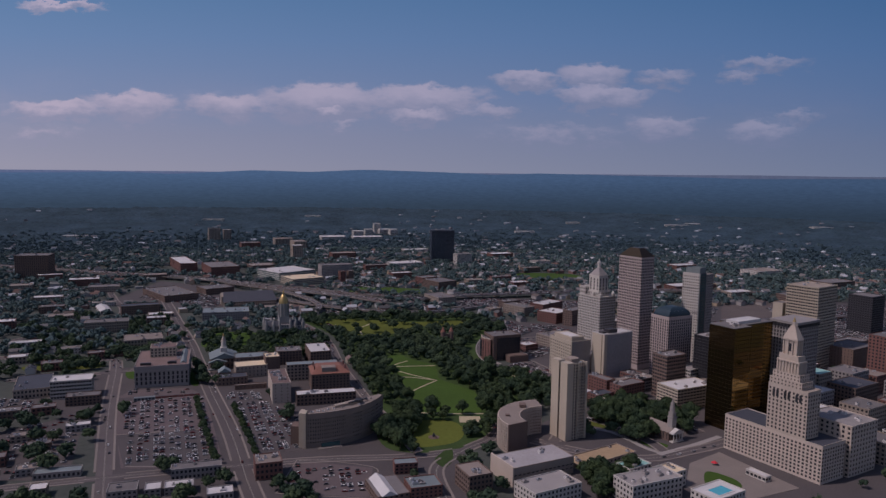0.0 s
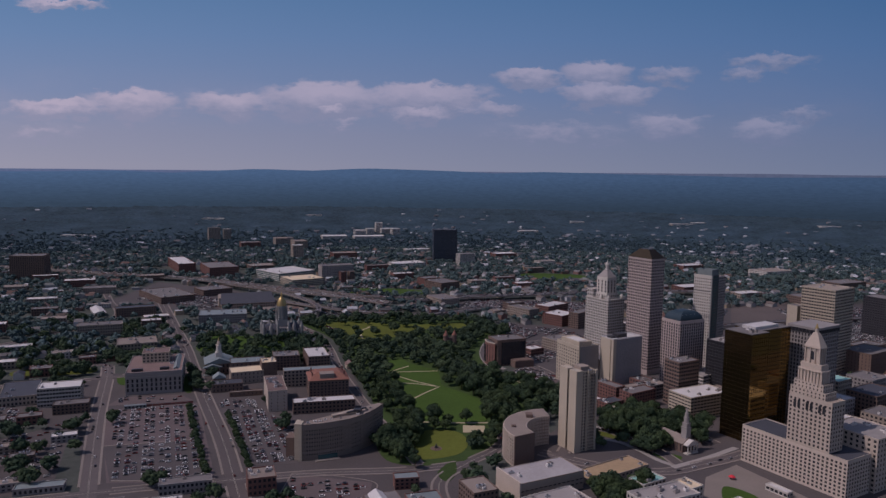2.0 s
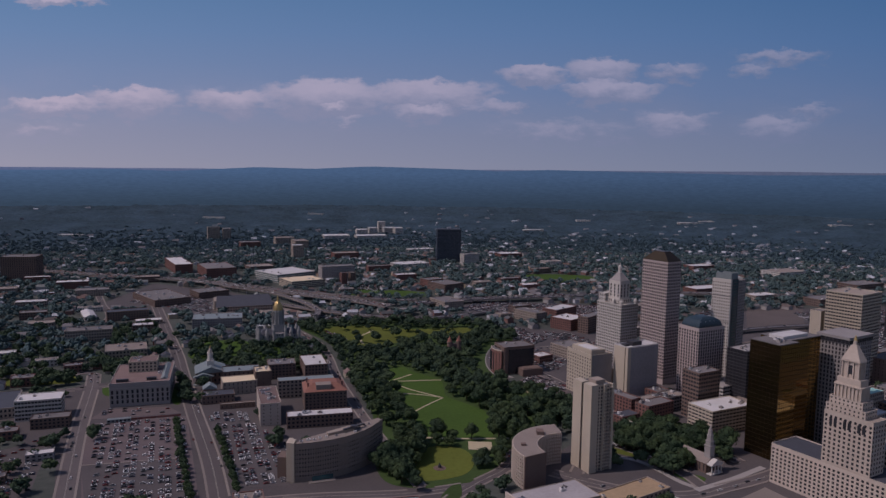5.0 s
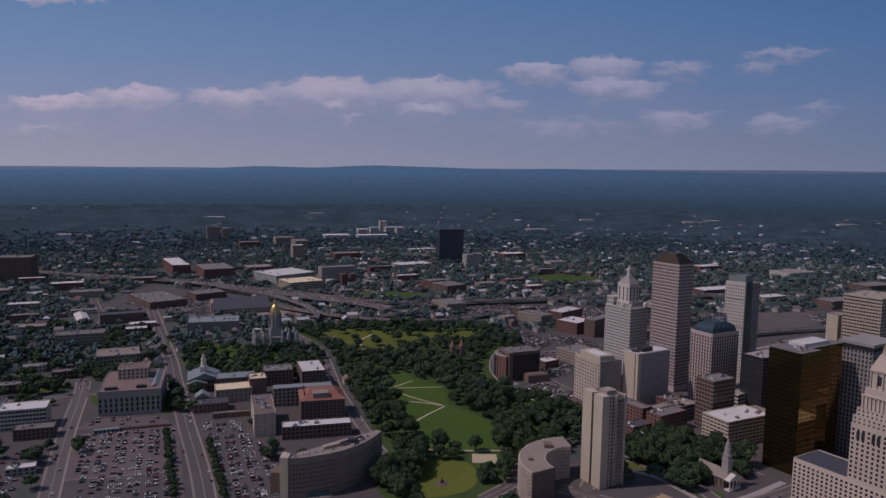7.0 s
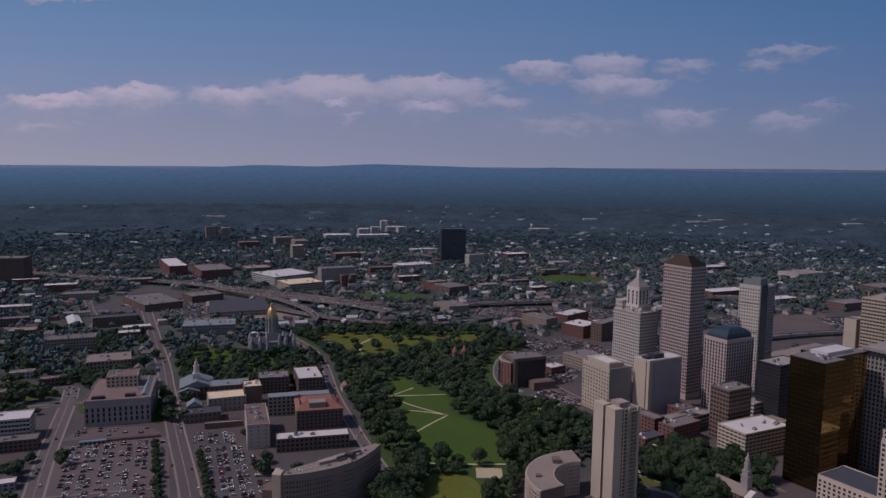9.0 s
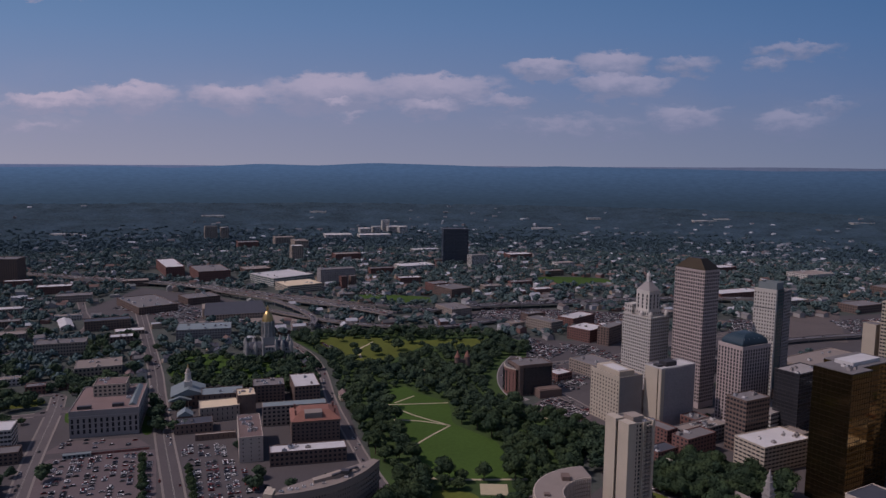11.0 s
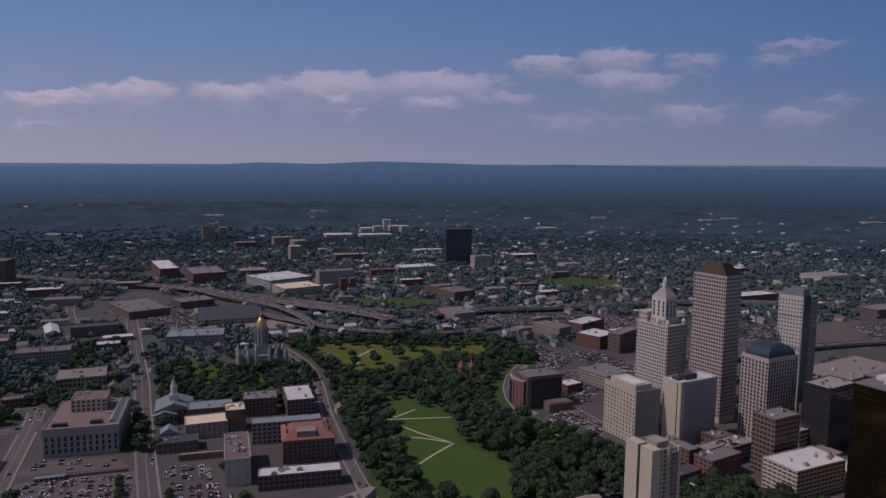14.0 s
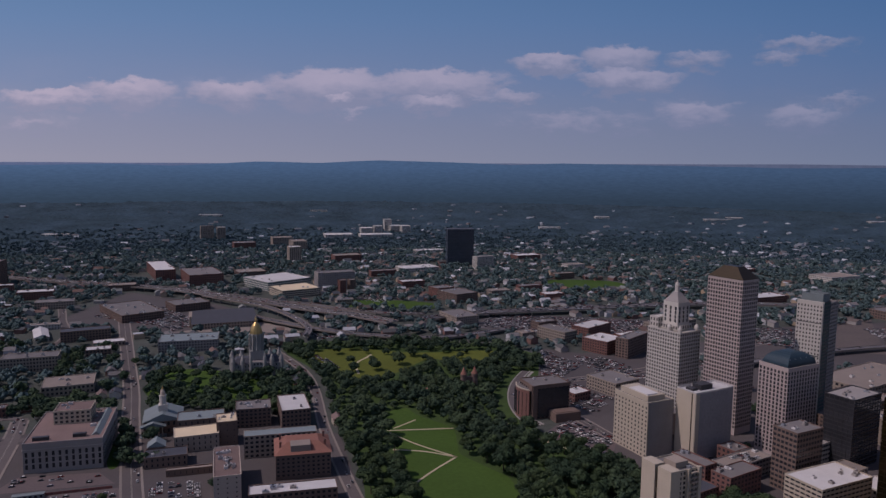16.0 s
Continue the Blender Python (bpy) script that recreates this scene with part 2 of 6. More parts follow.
def smooth(points, n=6):
    """A curve through the points, n steps from each to the next."""
    out = []
    P = [Vector(p) for p in points]
    for i in range(len(P) - 1):
        a, b, c, d = P[max(i - 1, 0)], P[i], P[i + 1], P[min(i + 2, len(P) - 1)]
        for k in range(n):
            t = k / n
            out.append(tuple(0.5 * ((2 * b) + (c - a) * t + (2 * a - 5 * b + 4 * c - d) * t * t + (3 * b - a - 3 * c + d) * t ** 3)))
    return out + [tuple(P[-1])]


def ribbon(mesh, points, w, z0, z1):
    """One unbroken band along a line."""
    a, b = offset(points, w / 2), offset(points, -w / 2)
    n, k = len(mesh.v), len(points)
    for p, q in zip(a, b):
        mesh.v += [(*p, z0), (*q, z0), (*q, z1), (*p, z1)]
    for i in range(k - 1):
        o = n + 4 * i
        mesh.f += [(o + j, o + (j + 1) % 4, o + 4 + (j + 1) % 4, o + 4 + j) for j in range(4)]
    o = n + 4 * (k - 1)
    mesh.f += [(n + 3, n + 2, n + 1, n), (o, o + 1, o + 2, o + 3)]
    return mesh


RNG = random.Random(4)
TURN = random.Random(9)


def roof_units(parent, x0, y0, x1, y1, z, n):
    for _ in range(n):
        w, d, h = RNG.uniform(2, 5), RNG.uniform(2, 4), RNG.uniform(1.2, 2.6)
        x, y = RNG.uniform(x0 + 1.5, max(x1 - w - 1.5, x0 + 1.6)), RNG.uniform(y0 + 1.5, max(y1 - d - 1.5, y0 + 1.6))
        m = Mesh().box(x, y, z, x + w, y + d, z + h * 0.8).box(x + 0.3, y + 0.3, z + h * 0.8, x + w - 0.3, y + d - 0.3, z + h)
        unit = part("roof_unit", m, RNG.choice(["metal", "grey", "whiteroof"]), parent, "metal rooftop unit")
        part("fan", Mesh().cone(x + w / 2, y + d / 2, min(w, d) * 0.3, z + h, min(w, d) * 0.3, z + h + 0.4, 8), "dark", unit)


def volume(parent, x0, y0, z0, w, d, h, floors, bx, by, wall="grey", glass="glass", pier=0.45, band=0.45, roof="tarroof",
           base=0.0, crown=0.0, panes="", deep=0.5, units=0, parapet=0.9):
    """One block of a building: an outer wall with openings, the windows behind them storey by storey, a parapet and a roof.
    base, crown: metres of blank wall below and above; panes: the sides (F, L, R) whose windows are single panes."""
    x1, y1, z1 = x0 + w, y0 + d, z0 + h
    fh = (h - base - crown) / floors
    m, seen = Mesh(), {}

    def at(q):
        q = (round(q[0], 4), round(q[1], 4), round(q[2], 4))
        if q not in seen:
            seen[q] = len(m.v)
            m.v.append(q)
        return seen[q]

    rows_ = [z0]
    for i in range(floors):
        za = z0 + base + i * fh
        rows_ += [za + fh * band * 0.6, za + fh * (1 - band * 0.4)]
    rows_.append(z1)
    sides = (((x0, y0), (1, 0), (0, 1), w, bx), ((x1, y0), (0, 1), (-1, 0), d, by), ((x1, y1), (-1, 0), (0, -1), w, bx), ((x0, y1), (0, -1), (1, 0), d, by))
    for (ox, oy), (ux, uy), (nx, ny), length, n in sides:
        step = length / n
        cols = [0.0]
        for i in range(n):
            cols += [(i + pier / 2) * step, (i + 1 - pier / 2) * step]
        cols.append(length)
        for i in range(len(cols) - 1):
            for j in range(len(rows_) - 1):
                ring_ = [(ox + ux * u, oy + uy * u, z) for u, z in ((cols[i], rows_[j]), (cols[i + 1], rows_[j]), (cols[i + 1], rows_[j + 1]), (cols[i], rows_[j + 1]))]
                if i % 2 == 0 or j % 2 == 0:
                    m.f.append(tuple(at(q) for q in ring_))
                elif (nx, ny) in ((0, 1), (1, 0)):
                    back = [(q[0] + nx * deep, q[1] + ny * deep, q[2]) for q in ring_]
                    for k in range(4):
                        m.f.append((at(ring_[k]), at(ring_[(k + 1) % 4]), at(back[(k + 1) % 4]), at(back[k])))
    part("wall", m, wall, parent)
    g = deep * 0.7
    # dark rooms behind, storey by storey
    core = Mesh().box(0, 0, 0, w - 2 * g, d - 2 * g, fh * (1 - band) + 0.2).data("ribbon_window", glass)
    for i in range(floors):
        part("ribbon_window", core, glass, parent, at=(x0 + g, y0 + g, z0 + base + i * fh + fh * band * 0.6 - 0.1))
    if panes:
        sx, sy = w / bx, d / by
        fx = Mesh().box(-sx * (1 - pier) / 2, -0.04, 0, sx * (1 - pier) / 2, 0.04, fh * (1 - band)).data("window", glass)
        fy = Mesh().box(-0.04, -sy * (1 - pier) / 2, 0, 0.04, sy * (1 - pier) / 2, fh * (1 - band)).data("window", glass)
        for i in range(floors):
            z = z0 + base + i * fh + fh * band * 0.6
            if "F" in panes:
                for k in range(bx):
                    part("window", fx, glass, parent, at=(x0 + (k + 0.5) * sx, y0 + deep * 0.55, z))
            for key, x in (("L", x0 + deep * 0.55), ("R", x1 - deep * 0.55)):
                if key in panes:
                    for k in range(by):
                        part("window", fy, glass, parent, at=(x, y0 + (k + 0.5) * sy, z))
    part("roof", Mesh().box(x0 + 0.35, y0 + 0.35, z1 - 0.3, x1 - 0.35, y1 - 0.35, z1 + 0.05), roof, parent)
    if parapet:
        part("parapet", Mesh().ring(x0 - 0.12, y0 - 0.12, x1 + 0.12, y1 + 0.12, z1, z1 + parapet, 0.5), wall, parent)
    if units:
        roof_units(parent, x0, y0, x1, y1, z1 + 0.05, units)
    return parent


def building(name, label, x, y, rot, w, d, h, floors, bx, by, z=0.0, category="building", group="", **k):
    t = thing(name, label, category, x, y, rot, z, group)
    volume(t, 0, 0, 0, w, d, h, floors, bx, by, **k)
    return t

# ---------------- ground, distance, sky ----------------
def lerp(table, u):
    if u <= table[0][0]:
        return table[0][1]
    for (a, p), (b, q) in zip(table, table[1:]):
        if u <= b:
            return p + (q - p) * (u - a) / (b - a)
    return table[-1][1]


EYE = 257.0
RIDGE = [(-1.2, -0.006), (-0.6, -0.0104), (-0.447, -0.0068), (-0.371, -0.0084), (-0.264, -0.0021), (-0.18, -0.0023), (-0.104, 0.0016),
         (-0.005, -0.0004), (0.064, -0.0025), (0.125, 0.0002), (0.201, 0.0), (0.277, -0.0012), (0.392, -0.0024), (0.59, -0.0005), (1.2, 0.004)]


def rise(x, y):
    """Height of the land: level round the city, climbing to the ridge at the edge of the plain."""
    r = math.hypot(x, y)
    if r < 2600:
        return 0.0
    far = 2600 + (r - 2600) * (1 + 4.4 * ((r - 2600) / 2150) ** 2)
    z = EYE - r * EYE / far
    if y > 0 and r > 3600:
        top = EYE + lerp(RIDGE, x / max(y, 1)) * y
        k = min((r - 3600) / 1100, 1)
        z += (top - z) * k ** 3
    return z + (noise.noise((x / 300, y / 300, 0)) * 3.5 * min((r - 2600) / 1500, 1))


def polar(name, radii, steps, material, span=2 * math.pi, start=0.0):
    m = Mesh()
    for r in radii:
        for i in range(steps + 1):
            a = start + span * i / steps
            x, y = r * math.sin(a), r * math.cos(a)
            m.v.append((x, y, rise(x, y)))
    k = steps + 1
    m.f = [(j * k + i, j * k + i + 1, (j + 1) * k + i + 1, (j + 1) * k + i) for j in range(len(radii) - 1) for i in range(steps)]
    me = m.data(name, material)
    me.flip_normals()
    for p in me.polygons:
        p.use_smooth = True
    return new(name, me)


ground = polar("ground", [1, 300, 700, 1200, 1800, 2300, 2600, 2800, 3000, 3200, 3400, 3600, 3700], 180, "soil")
tagged(ground, "flat city ground with worn soil and dry grass", "ground", "", "structure")


canopy = Mesh()
CR = random.Random(21)
cr_, ca_ = [2330 + 7 * i for i in range(198)], [-0.74 + 1.48 * i / 520 for i in range(521)]
for r in cr_:
    edge = min((r - 2330) / 500, 1)
    for a in ca_:
        q, b = r + CR.uniform(-3, 3), a + CR.uniform(-0.001, 0.001)
        x, y = q * math.sin(b), q * math.cos(b)
        canopy.v.append((x, y, rise(x, y) - 1 + edge * (3.0 + CR.uniform(-1.5, 8.0) * (0.65 + 0.7 * noise.noise((x / 45, y / 60, 2))) + 1.8 * noise.noise((x / 60, y / 70, 4)) + 2.0 * noise.noise((x / 190, y / 190, 7)))))
canopy.f = [(j * 521 + i, (j + 1) * 521 + i, (j + 1) * 521 + i + 1, j * 521 + i + 1) for j in range(197) for i in range(520)]
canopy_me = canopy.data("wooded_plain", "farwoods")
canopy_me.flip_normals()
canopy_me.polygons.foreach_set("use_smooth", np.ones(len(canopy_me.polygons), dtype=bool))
tagged(new("wooded_plain", canopy_me), "unbroken woods over the far plain, leaf colour blued for haze", "woods", "", "stuff")


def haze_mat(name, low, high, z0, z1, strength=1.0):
    """Distance: far woods, with the air before them painted in as blue emission."""
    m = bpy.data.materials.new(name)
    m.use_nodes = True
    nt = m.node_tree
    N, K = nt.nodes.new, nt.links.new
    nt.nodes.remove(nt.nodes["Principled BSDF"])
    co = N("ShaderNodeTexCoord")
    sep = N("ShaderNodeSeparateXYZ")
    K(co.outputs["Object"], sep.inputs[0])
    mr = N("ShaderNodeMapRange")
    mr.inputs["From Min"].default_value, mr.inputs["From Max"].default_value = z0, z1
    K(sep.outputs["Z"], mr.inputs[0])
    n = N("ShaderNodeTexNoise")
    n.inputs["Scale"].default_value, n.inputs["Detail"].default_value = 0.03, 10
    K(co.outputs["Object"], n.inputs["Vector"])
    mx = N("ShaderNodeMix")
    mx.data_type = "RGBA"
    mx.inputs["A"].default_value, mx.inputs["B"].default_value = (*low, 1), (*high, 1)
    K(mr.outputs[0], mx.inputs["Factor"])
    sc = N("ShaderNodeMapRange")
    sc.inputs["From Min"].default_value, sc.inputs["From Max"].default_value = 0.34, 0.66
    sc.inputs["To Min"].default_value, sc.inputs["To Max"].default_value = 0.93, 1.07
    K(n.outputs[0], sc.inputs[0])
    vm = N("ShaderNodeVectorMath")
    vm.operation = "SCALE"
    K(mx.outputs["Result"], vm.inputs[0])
    # painted haze is brighter towards the sun's side, on the left
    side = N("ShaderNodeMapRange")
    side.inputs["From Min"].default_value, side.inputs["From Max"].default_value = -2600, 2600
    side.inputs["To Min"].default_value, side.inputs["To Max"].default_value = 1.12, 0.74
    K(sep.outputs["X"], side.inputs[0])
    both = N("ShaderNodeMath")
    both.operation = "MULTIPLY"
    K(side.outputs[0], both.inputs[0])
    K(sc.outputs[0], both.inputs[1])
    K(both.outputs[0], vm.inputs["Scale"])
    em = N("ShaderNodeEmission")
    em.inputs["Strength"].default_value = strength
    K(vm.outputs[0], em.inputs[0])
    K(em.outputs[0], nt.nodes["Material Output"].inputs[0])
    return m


# emitted colours: haze thickens bluer with height, no real air is present
M["haze"] = haze_mat("haze_painted_woods", (0.049, 0.083, 0.112), (0.092, 0.170, 0.266), 80, 228)
M["ridge"] = haze_mat("haze_painted_ridge", (0.11, 0.16, 0.26), (0.17, 0.21, 0.29), 200, 262)
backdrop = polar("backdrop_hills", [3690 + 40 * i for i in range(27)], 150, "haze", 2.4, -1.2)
tagged(backdrop, "wooded hills along the horizon, blue haze painted as glow", "backdrop", "", "structure")
rm = Mesh()
for i in range(81):
    a = -1.2 + 2.4 * i / 80
    x, y = 4765 * math.sin(a), 4765 * math.cos(a)
    z = EYE + y * (-0.0015 + 0.009 * (x / 4765)) + 5 * noise.noise((a * 9, 0, 3))
    rm.v += [(x, y, 150), (x, y, z)]
rm.f = [(2 * i, 2 * i + 2, 2 * i + 3, 2 * i + 1) for i in range(80)]
tagged(new("backdrop_far_ridge", rm.data("backdrop_far_ridge", "ridge")), "far ridge behind the hills, paled by painted haze", "backdrop", "", "structure")

# clouds: where they stand on the sky (across, up, half width, half height, as tangents from the eye; thickness)
CLOUDS = [(-0.523, 0.0777, 0.062, 0.01, 1), (-0.42, 0.088, 0.07, 0.015, 1), (-0.283, 0.09, 0.06, 0.015, 1), (-0.162, 0.0976, 0.088, 0.02, 1),
          (-0.033, 0.1007, 0.088, 0.018, 1), (-0.162, 0.0788, 0.014, 0.005, 1), (-0.135, 0.0627, 0.017, 0.004, 0.6), (-0.037, 0.0752, 0.034, 0.009, 1),
          (0.109, 0.128, 0.05, 0.01, 1), (0.198, 0.135, 0.042, 0.015, 1), (0.207, 0.1079, 0.069, 0.012, 1), (0.284, 0.1331, 0.042, 0.009, 0.7),
          (0.42, 0.1544, 0.057, 0.009, 0.7), (0.291, 0.0683, 0.05, 0.014, 0.85), (0.426, 0.0641, 0.05, 0.014, 0.85), (0.057, 0.0838, 0.046, 0.007, 0.7),
          (0.392, 0.1358, 0.031, 0.007, 0.7), (-0.536, 0.0463, 0.061, 0.01, 0.5), (0.149, 0.0552, 0.1, 0.014, 0.55), (0.469, 0.0854, 0.04, 0.008, 0.6),
          (-0.507, 0.2125, 0.05, 0.005, 1)]


def sky_mat():
    m = bpy.data.materials.new("sky_with_clouds")
    m.use_nodes = True
    nt = m.node_tree
    N, K = nt.nodes.new, nt.links.new
    nt.nodes.remove(nt.nodes["Principled BSDF"])

    def math_(op, a, b=None, c=None, clamp=False):
        n = N("ShaderNodeMath")
        n.operation, n.use_clamp = op, clamp
        for i, v in enumerate((a, b, c)):
            if v is None:
                continue
            if isinstance(v, (int, float)):
                n.inputs[i].default_value = v
            else:
                K(v, n.inputs[i])
        return n.outputs[0]

    co = N("ShaderNodeTexCoord")
    sep = N("ShaderNodeSeparateXYZ")
    K(co.outputs["Object"], sep.inputs[0])
    u = math_("DIVIDE", sep.outputs[0], sep.outputs[1])
    w = math_("DIVIDE", math_("SUBTRACT", sep.outputs[2], EYE), sep.outputs[1])
    cmb = N("ShaderNodeCombineXYZ")
    K(u, cmb.inputs[0])
    K(math_("MULTIPLY", w, 2.2), cmb.inputs[1])
    n1, n2, n3 = (N("ShaderNodeTexNoise") for _ in range(3))
    for n, s in ((n1, 30), (n2, 8), (n3, 42)):
        n.inputs["Scale"].default_value, n.inputs["Detail"].default_value, n.inputs["Roughness"].default_value = s, 7, 0.6
        K(cmb.outputs[0], n.inputs["Vector"])
    wob = math_("SUBTRACT", n1.outputs[0], 0.5)
    wob2 = math_("SUBTRACT", n2.outputs[0], 0.5)
    uu = math_("MULTIPLY_ADD", wob2, 0.07, u)
    ww = math_("ADD", math_("MULTIPLY_ADD", wob, 0.042, w), math_("MULTIPLY", wob2, 0.012))
    total, lit = None, None
    for cu, cw, a, b, thick in CLOUDS:
        du = math_("DIVIDE", math_("SUBTRACT", uu, cu), a * 1.32)
        up = math_("SUBTRACT", ww, cw)
        dw = math_("MAXIMUM", math_("DIVIDE", up, b * 1.1), math_("DIVIDE", up, -b * 2.6))
        q = math_("SUBTRACT", 1.0, math_("ADD", math_("MULTIPLY", du, du), math_("MULTIPLY", dw, dw)), clamp=True)
        q = math_("MULTIPLY", q, thick)
        total = q if total is None else math_("MAXIMUM", total, q)
        top = math_("MULTIPLY", q, math_("MULTIPLY_ADD", up, 0.5 / b, 0.55, clamp=True))
        lit = top if lit is None else math_("MAXIMUM", lit, top)
    rag = math_("MULTIPLY_ADD", math_("SUBTRACT", n3.outputs[0], 0.5), 1.9, math_("MULTIPLY_ADD", wob, 1.1, math_("MULTIPLY", total, 1.75)))
    edge = N("ShaderNodeMapRange")
    edge.interpolation_type = "SMOOTHSTEP"
    edge.inputs["From Min"].default_value, edge.inputs["From Max"].default_value = 0.24, 1.35
    K(rag, edge.inputs[0])
    mask = math_("MULTIPLY", edge.outputs[0], math_("MULTIPLY", total, 5.0, clamp=True))
    veil = math_("MULTIPLY", math_("SUBTRACT", n2.outputs[0], 0.40), 1.8, clamp=True)
    band = math_("SUBTRACT", 1.0, math_("MULTIPLY", math_("ABSOLUTE", math_("SUBTRACT", w, 0.068)), 15.0), clamp=True)
    veil = math_("MULTIPLY", math_("MULTIPLY", veil, band), 0.9)
    cr = N("ShaderNodeValToRGB")
    e = cr.color_ramp.elements
    e[0].position, e[0].color = 0.0, (*SKY[0], 1)
    e[1].position, e[1].color = 1.0, (*SKY[4], 1)
    for p, c in ((0.18, SKY[1]), (0.42, SKY[2]), (0.72, SKY[3])):
        x = e.new(p)
        x.color = (*c, 1)
    K(math_("DIVIDE", w, 0.24, clamp=True), cr.inputs[0])
    cloud = N("ShaderNodeMix")
    cloud.data_type = "RGBA"
    cloud.inputs["A"].default_value, cloud.inputs["B"].default_value = (*CLOUD[0], 1), (*CLOUD[1], 1)
    K(math_("MULTIPLY", lit, 1.5, clamp=True), cloud.inputs["Factor"])
    both = N("ShaderNodeMix")
    both.data_type = "RGBA"
    K(math_("MULTIPLY", math_("MAXIMUM", mask, veil), 0.82), both.inputs["Factor"])
    K(cr.outputs[0], both.inputs["A"])
    K(cloud.outputs["Result"], both.inputs["B"])
    # the sky is paler on the sun's side
    side = N("ShaderNodeMix")
    side.data_type = "RGBA"
    side.inputs["A"].default_value, side.inputs["B"].default_value = (1.18, 1.10, 1.04, 1), (0.62, 0.72, 0.80, 1)
    K(math_("MULTIPLY_ADD", u, 0.85, 0.5, clamp=True), side.inputs["Factor"])
    tint = N("ShaderNodeMix")
    tint.data_type, tint.blend_type = "RGBA", "MULTIPLY"
    tint.inputs["Factor"].default_value = 1.0
    K(both.outputs["Result"], tint.inputs["A"])
    K(side.outputs["Result"], tint.inputs["B"])
    em = N("ShaderNodeEmission")
    em.inputs["Strength"].default_value = SKY_GLOW
    K(tint.outputs["Result"], em.inputs[0])
    K(em.outputs[0], nt.nodes["Material Output"].inputs[0])
    return m


SKY = [(0.242, 0.265, 0.300), (0.210, 0.245, 0.300), (0.158, 0.225, 0.318), (0.114, 0.205, 0.318), (0.083, 0.180, 0.292)]
CLOUD = [(0.225, 0.250, 0.310), (0.400, 0.375, 0.410)]
SKY_GLOW = 1.57
M["sky"] = sky_mat()
sm = Mesh()
for j in range(7):
    for i in range(61):
        a = -1.2 + 2.4 * i / 60
        sm.v.append((4785 * math.sin(a), 4785 * math.cos(a), 120 + 230 * j))
sm.f = [(j * 61 + i, j * 61 + i + 1, (j + 1) * 61 + i + 1, (j + 1) * 61 + i) for j in range(6) for i in range(60)]
tagged(new("backdrop_sky", sm.data("backdrop_sky", "sky")), "blue summer sky with rows of small pinkish clouds", "backdrop", "", "structure")

# ---------------- streets, lots, lawns ----------------
STREETS = []


def street(name, points, w, walk_w=1.9, label="grey asphalt street with pale pavements", lines=True):
    STREETS.append((name, smooth(points, 16), w, walk_w, label, lines))


street("road_avenue", [(-95, 445), (-155, 578), (-205, 700), (-269, 839), (-330, 975), (-367, 1059), (-430, 1190), (-494, 1324), (-560, 1460)], 14)
street("road_left", [(-220, 455), (-262, 551), (-303, 645), (-356, 770), (-408, 903), (-435, 965)], 13)
street("road_cross_near", [(-480, 520), (-292, 584), (-160, 622), (-100, 636), (-30, 645), (20, 662)], 10)
street("road_cross_mid", [(-520, 860), (-412, 905), (-330, 960)], 9, 2, lines=False)
street("road_elm", [(-20, 655), (-52, 735), (-86, 821), (-132, 954), (-166, 1076), (-200, 1160), (-258, 1250)], 8, lines=False)
street("road_park_bend", [(20, 500), (6, 560), (-2, 620), (22, 662), (52, 700), (60, 740)], 10, 2)
street("road_church", [(90, 690), (140, 660), (190, 650), (232, 668), (272, 690), (330, 730)], 12)
street("road_green_curve", [(100, 660), (130, 735), (160, 755), (200, 700), (212, 660)], 9, 2, lines=False)
street("road_downtown_a", [(60, 1070), (110, 1010), (150, 930), (200, 850), (232, 790), (262, 720)], 10)
street("road_downtown_b", [(130, 1130), (230, 1180), (330, 1260), (480, 1360)], 12)
street("road_downtown_c", [(232, 792), (330, 850), (450, 930), (600, 1030)], 12)
street("road_left_far", [(-640, 1040), (-560, 1250), (-640, 1420), (-720, 1560)], 9, 2, lines=False)
street("road_left_deep", [(-900, 1100), (-700, 1000), (-560, 960), (-435, 965)], 9, 2, lines=False)

for k, (name, pts, w, walk_w, label, lines) in enumerate(STREETS):
    z = 0.16 + 0.012 * k
    tagged(new(name, ribbon(Mesh(), pts, w, -0.3, z).data(name, "asphalt")), label, "road", "", "structure")
    others = [(p, v) for n, q, v, *_ in STREETS if n != name for p in q]
    for s in (-1, 1):
        if not walk_w:
            continue
        run = []
        for p in offset(pts, s * (w / 2 + walk_w / 2)) + [None]:
            if p and not any((p[0] - q[0]) ** 2 + (p[1] - q[1]) ** 2 < (v / 2 + 4.5) ** 2 for q, v in others):
                run.append(p)
                continue
            if len(run) > 1:
                tagged(new("pavement", ribbon(Mesh(), run, walk_w, -0.3, z + 0.15).data("pavement", "pave")), "pale concrete pavement beside the street", "pavement", "", "structure")
            run = []
    if lines:
        for side in (-0.35, 0.35):
            tagged(new("road_marking", ribbon(Mesh(), offset(pts, side), 0.22, z - 0.1, z + 0.03).data("road_marking", "line")), "worn centre line on the asphalt", "road marking", "", "structure")

flat("pavement_downtown", [(60, 560), (420, 480), (900, 900), (900, 1400), (300, 1330), (100, 1220), (95, 1050), (135, 890), (120, 760), (60, 680)], 0.05, "lot", "grey asphalt and paving between the downtown buildings")
flat("pavement_west", [(-248, 500), (-60, 440), (20, 480), (30, 640), (-45, 700), (-115, 940), (-220, 1010), (-300, 960), (-425, 920), (-455, 800), (-330, 680), (-285, 590)], 0.05, "lot", "grey asphalt between office blocks")
flat("parking_lot_main", [(-273, 608), (-185, 612), (-268, 818), (-350, 790), (-352, 770)], 0.12, "redlot", "large reddish asphalt parking lot full of cars")
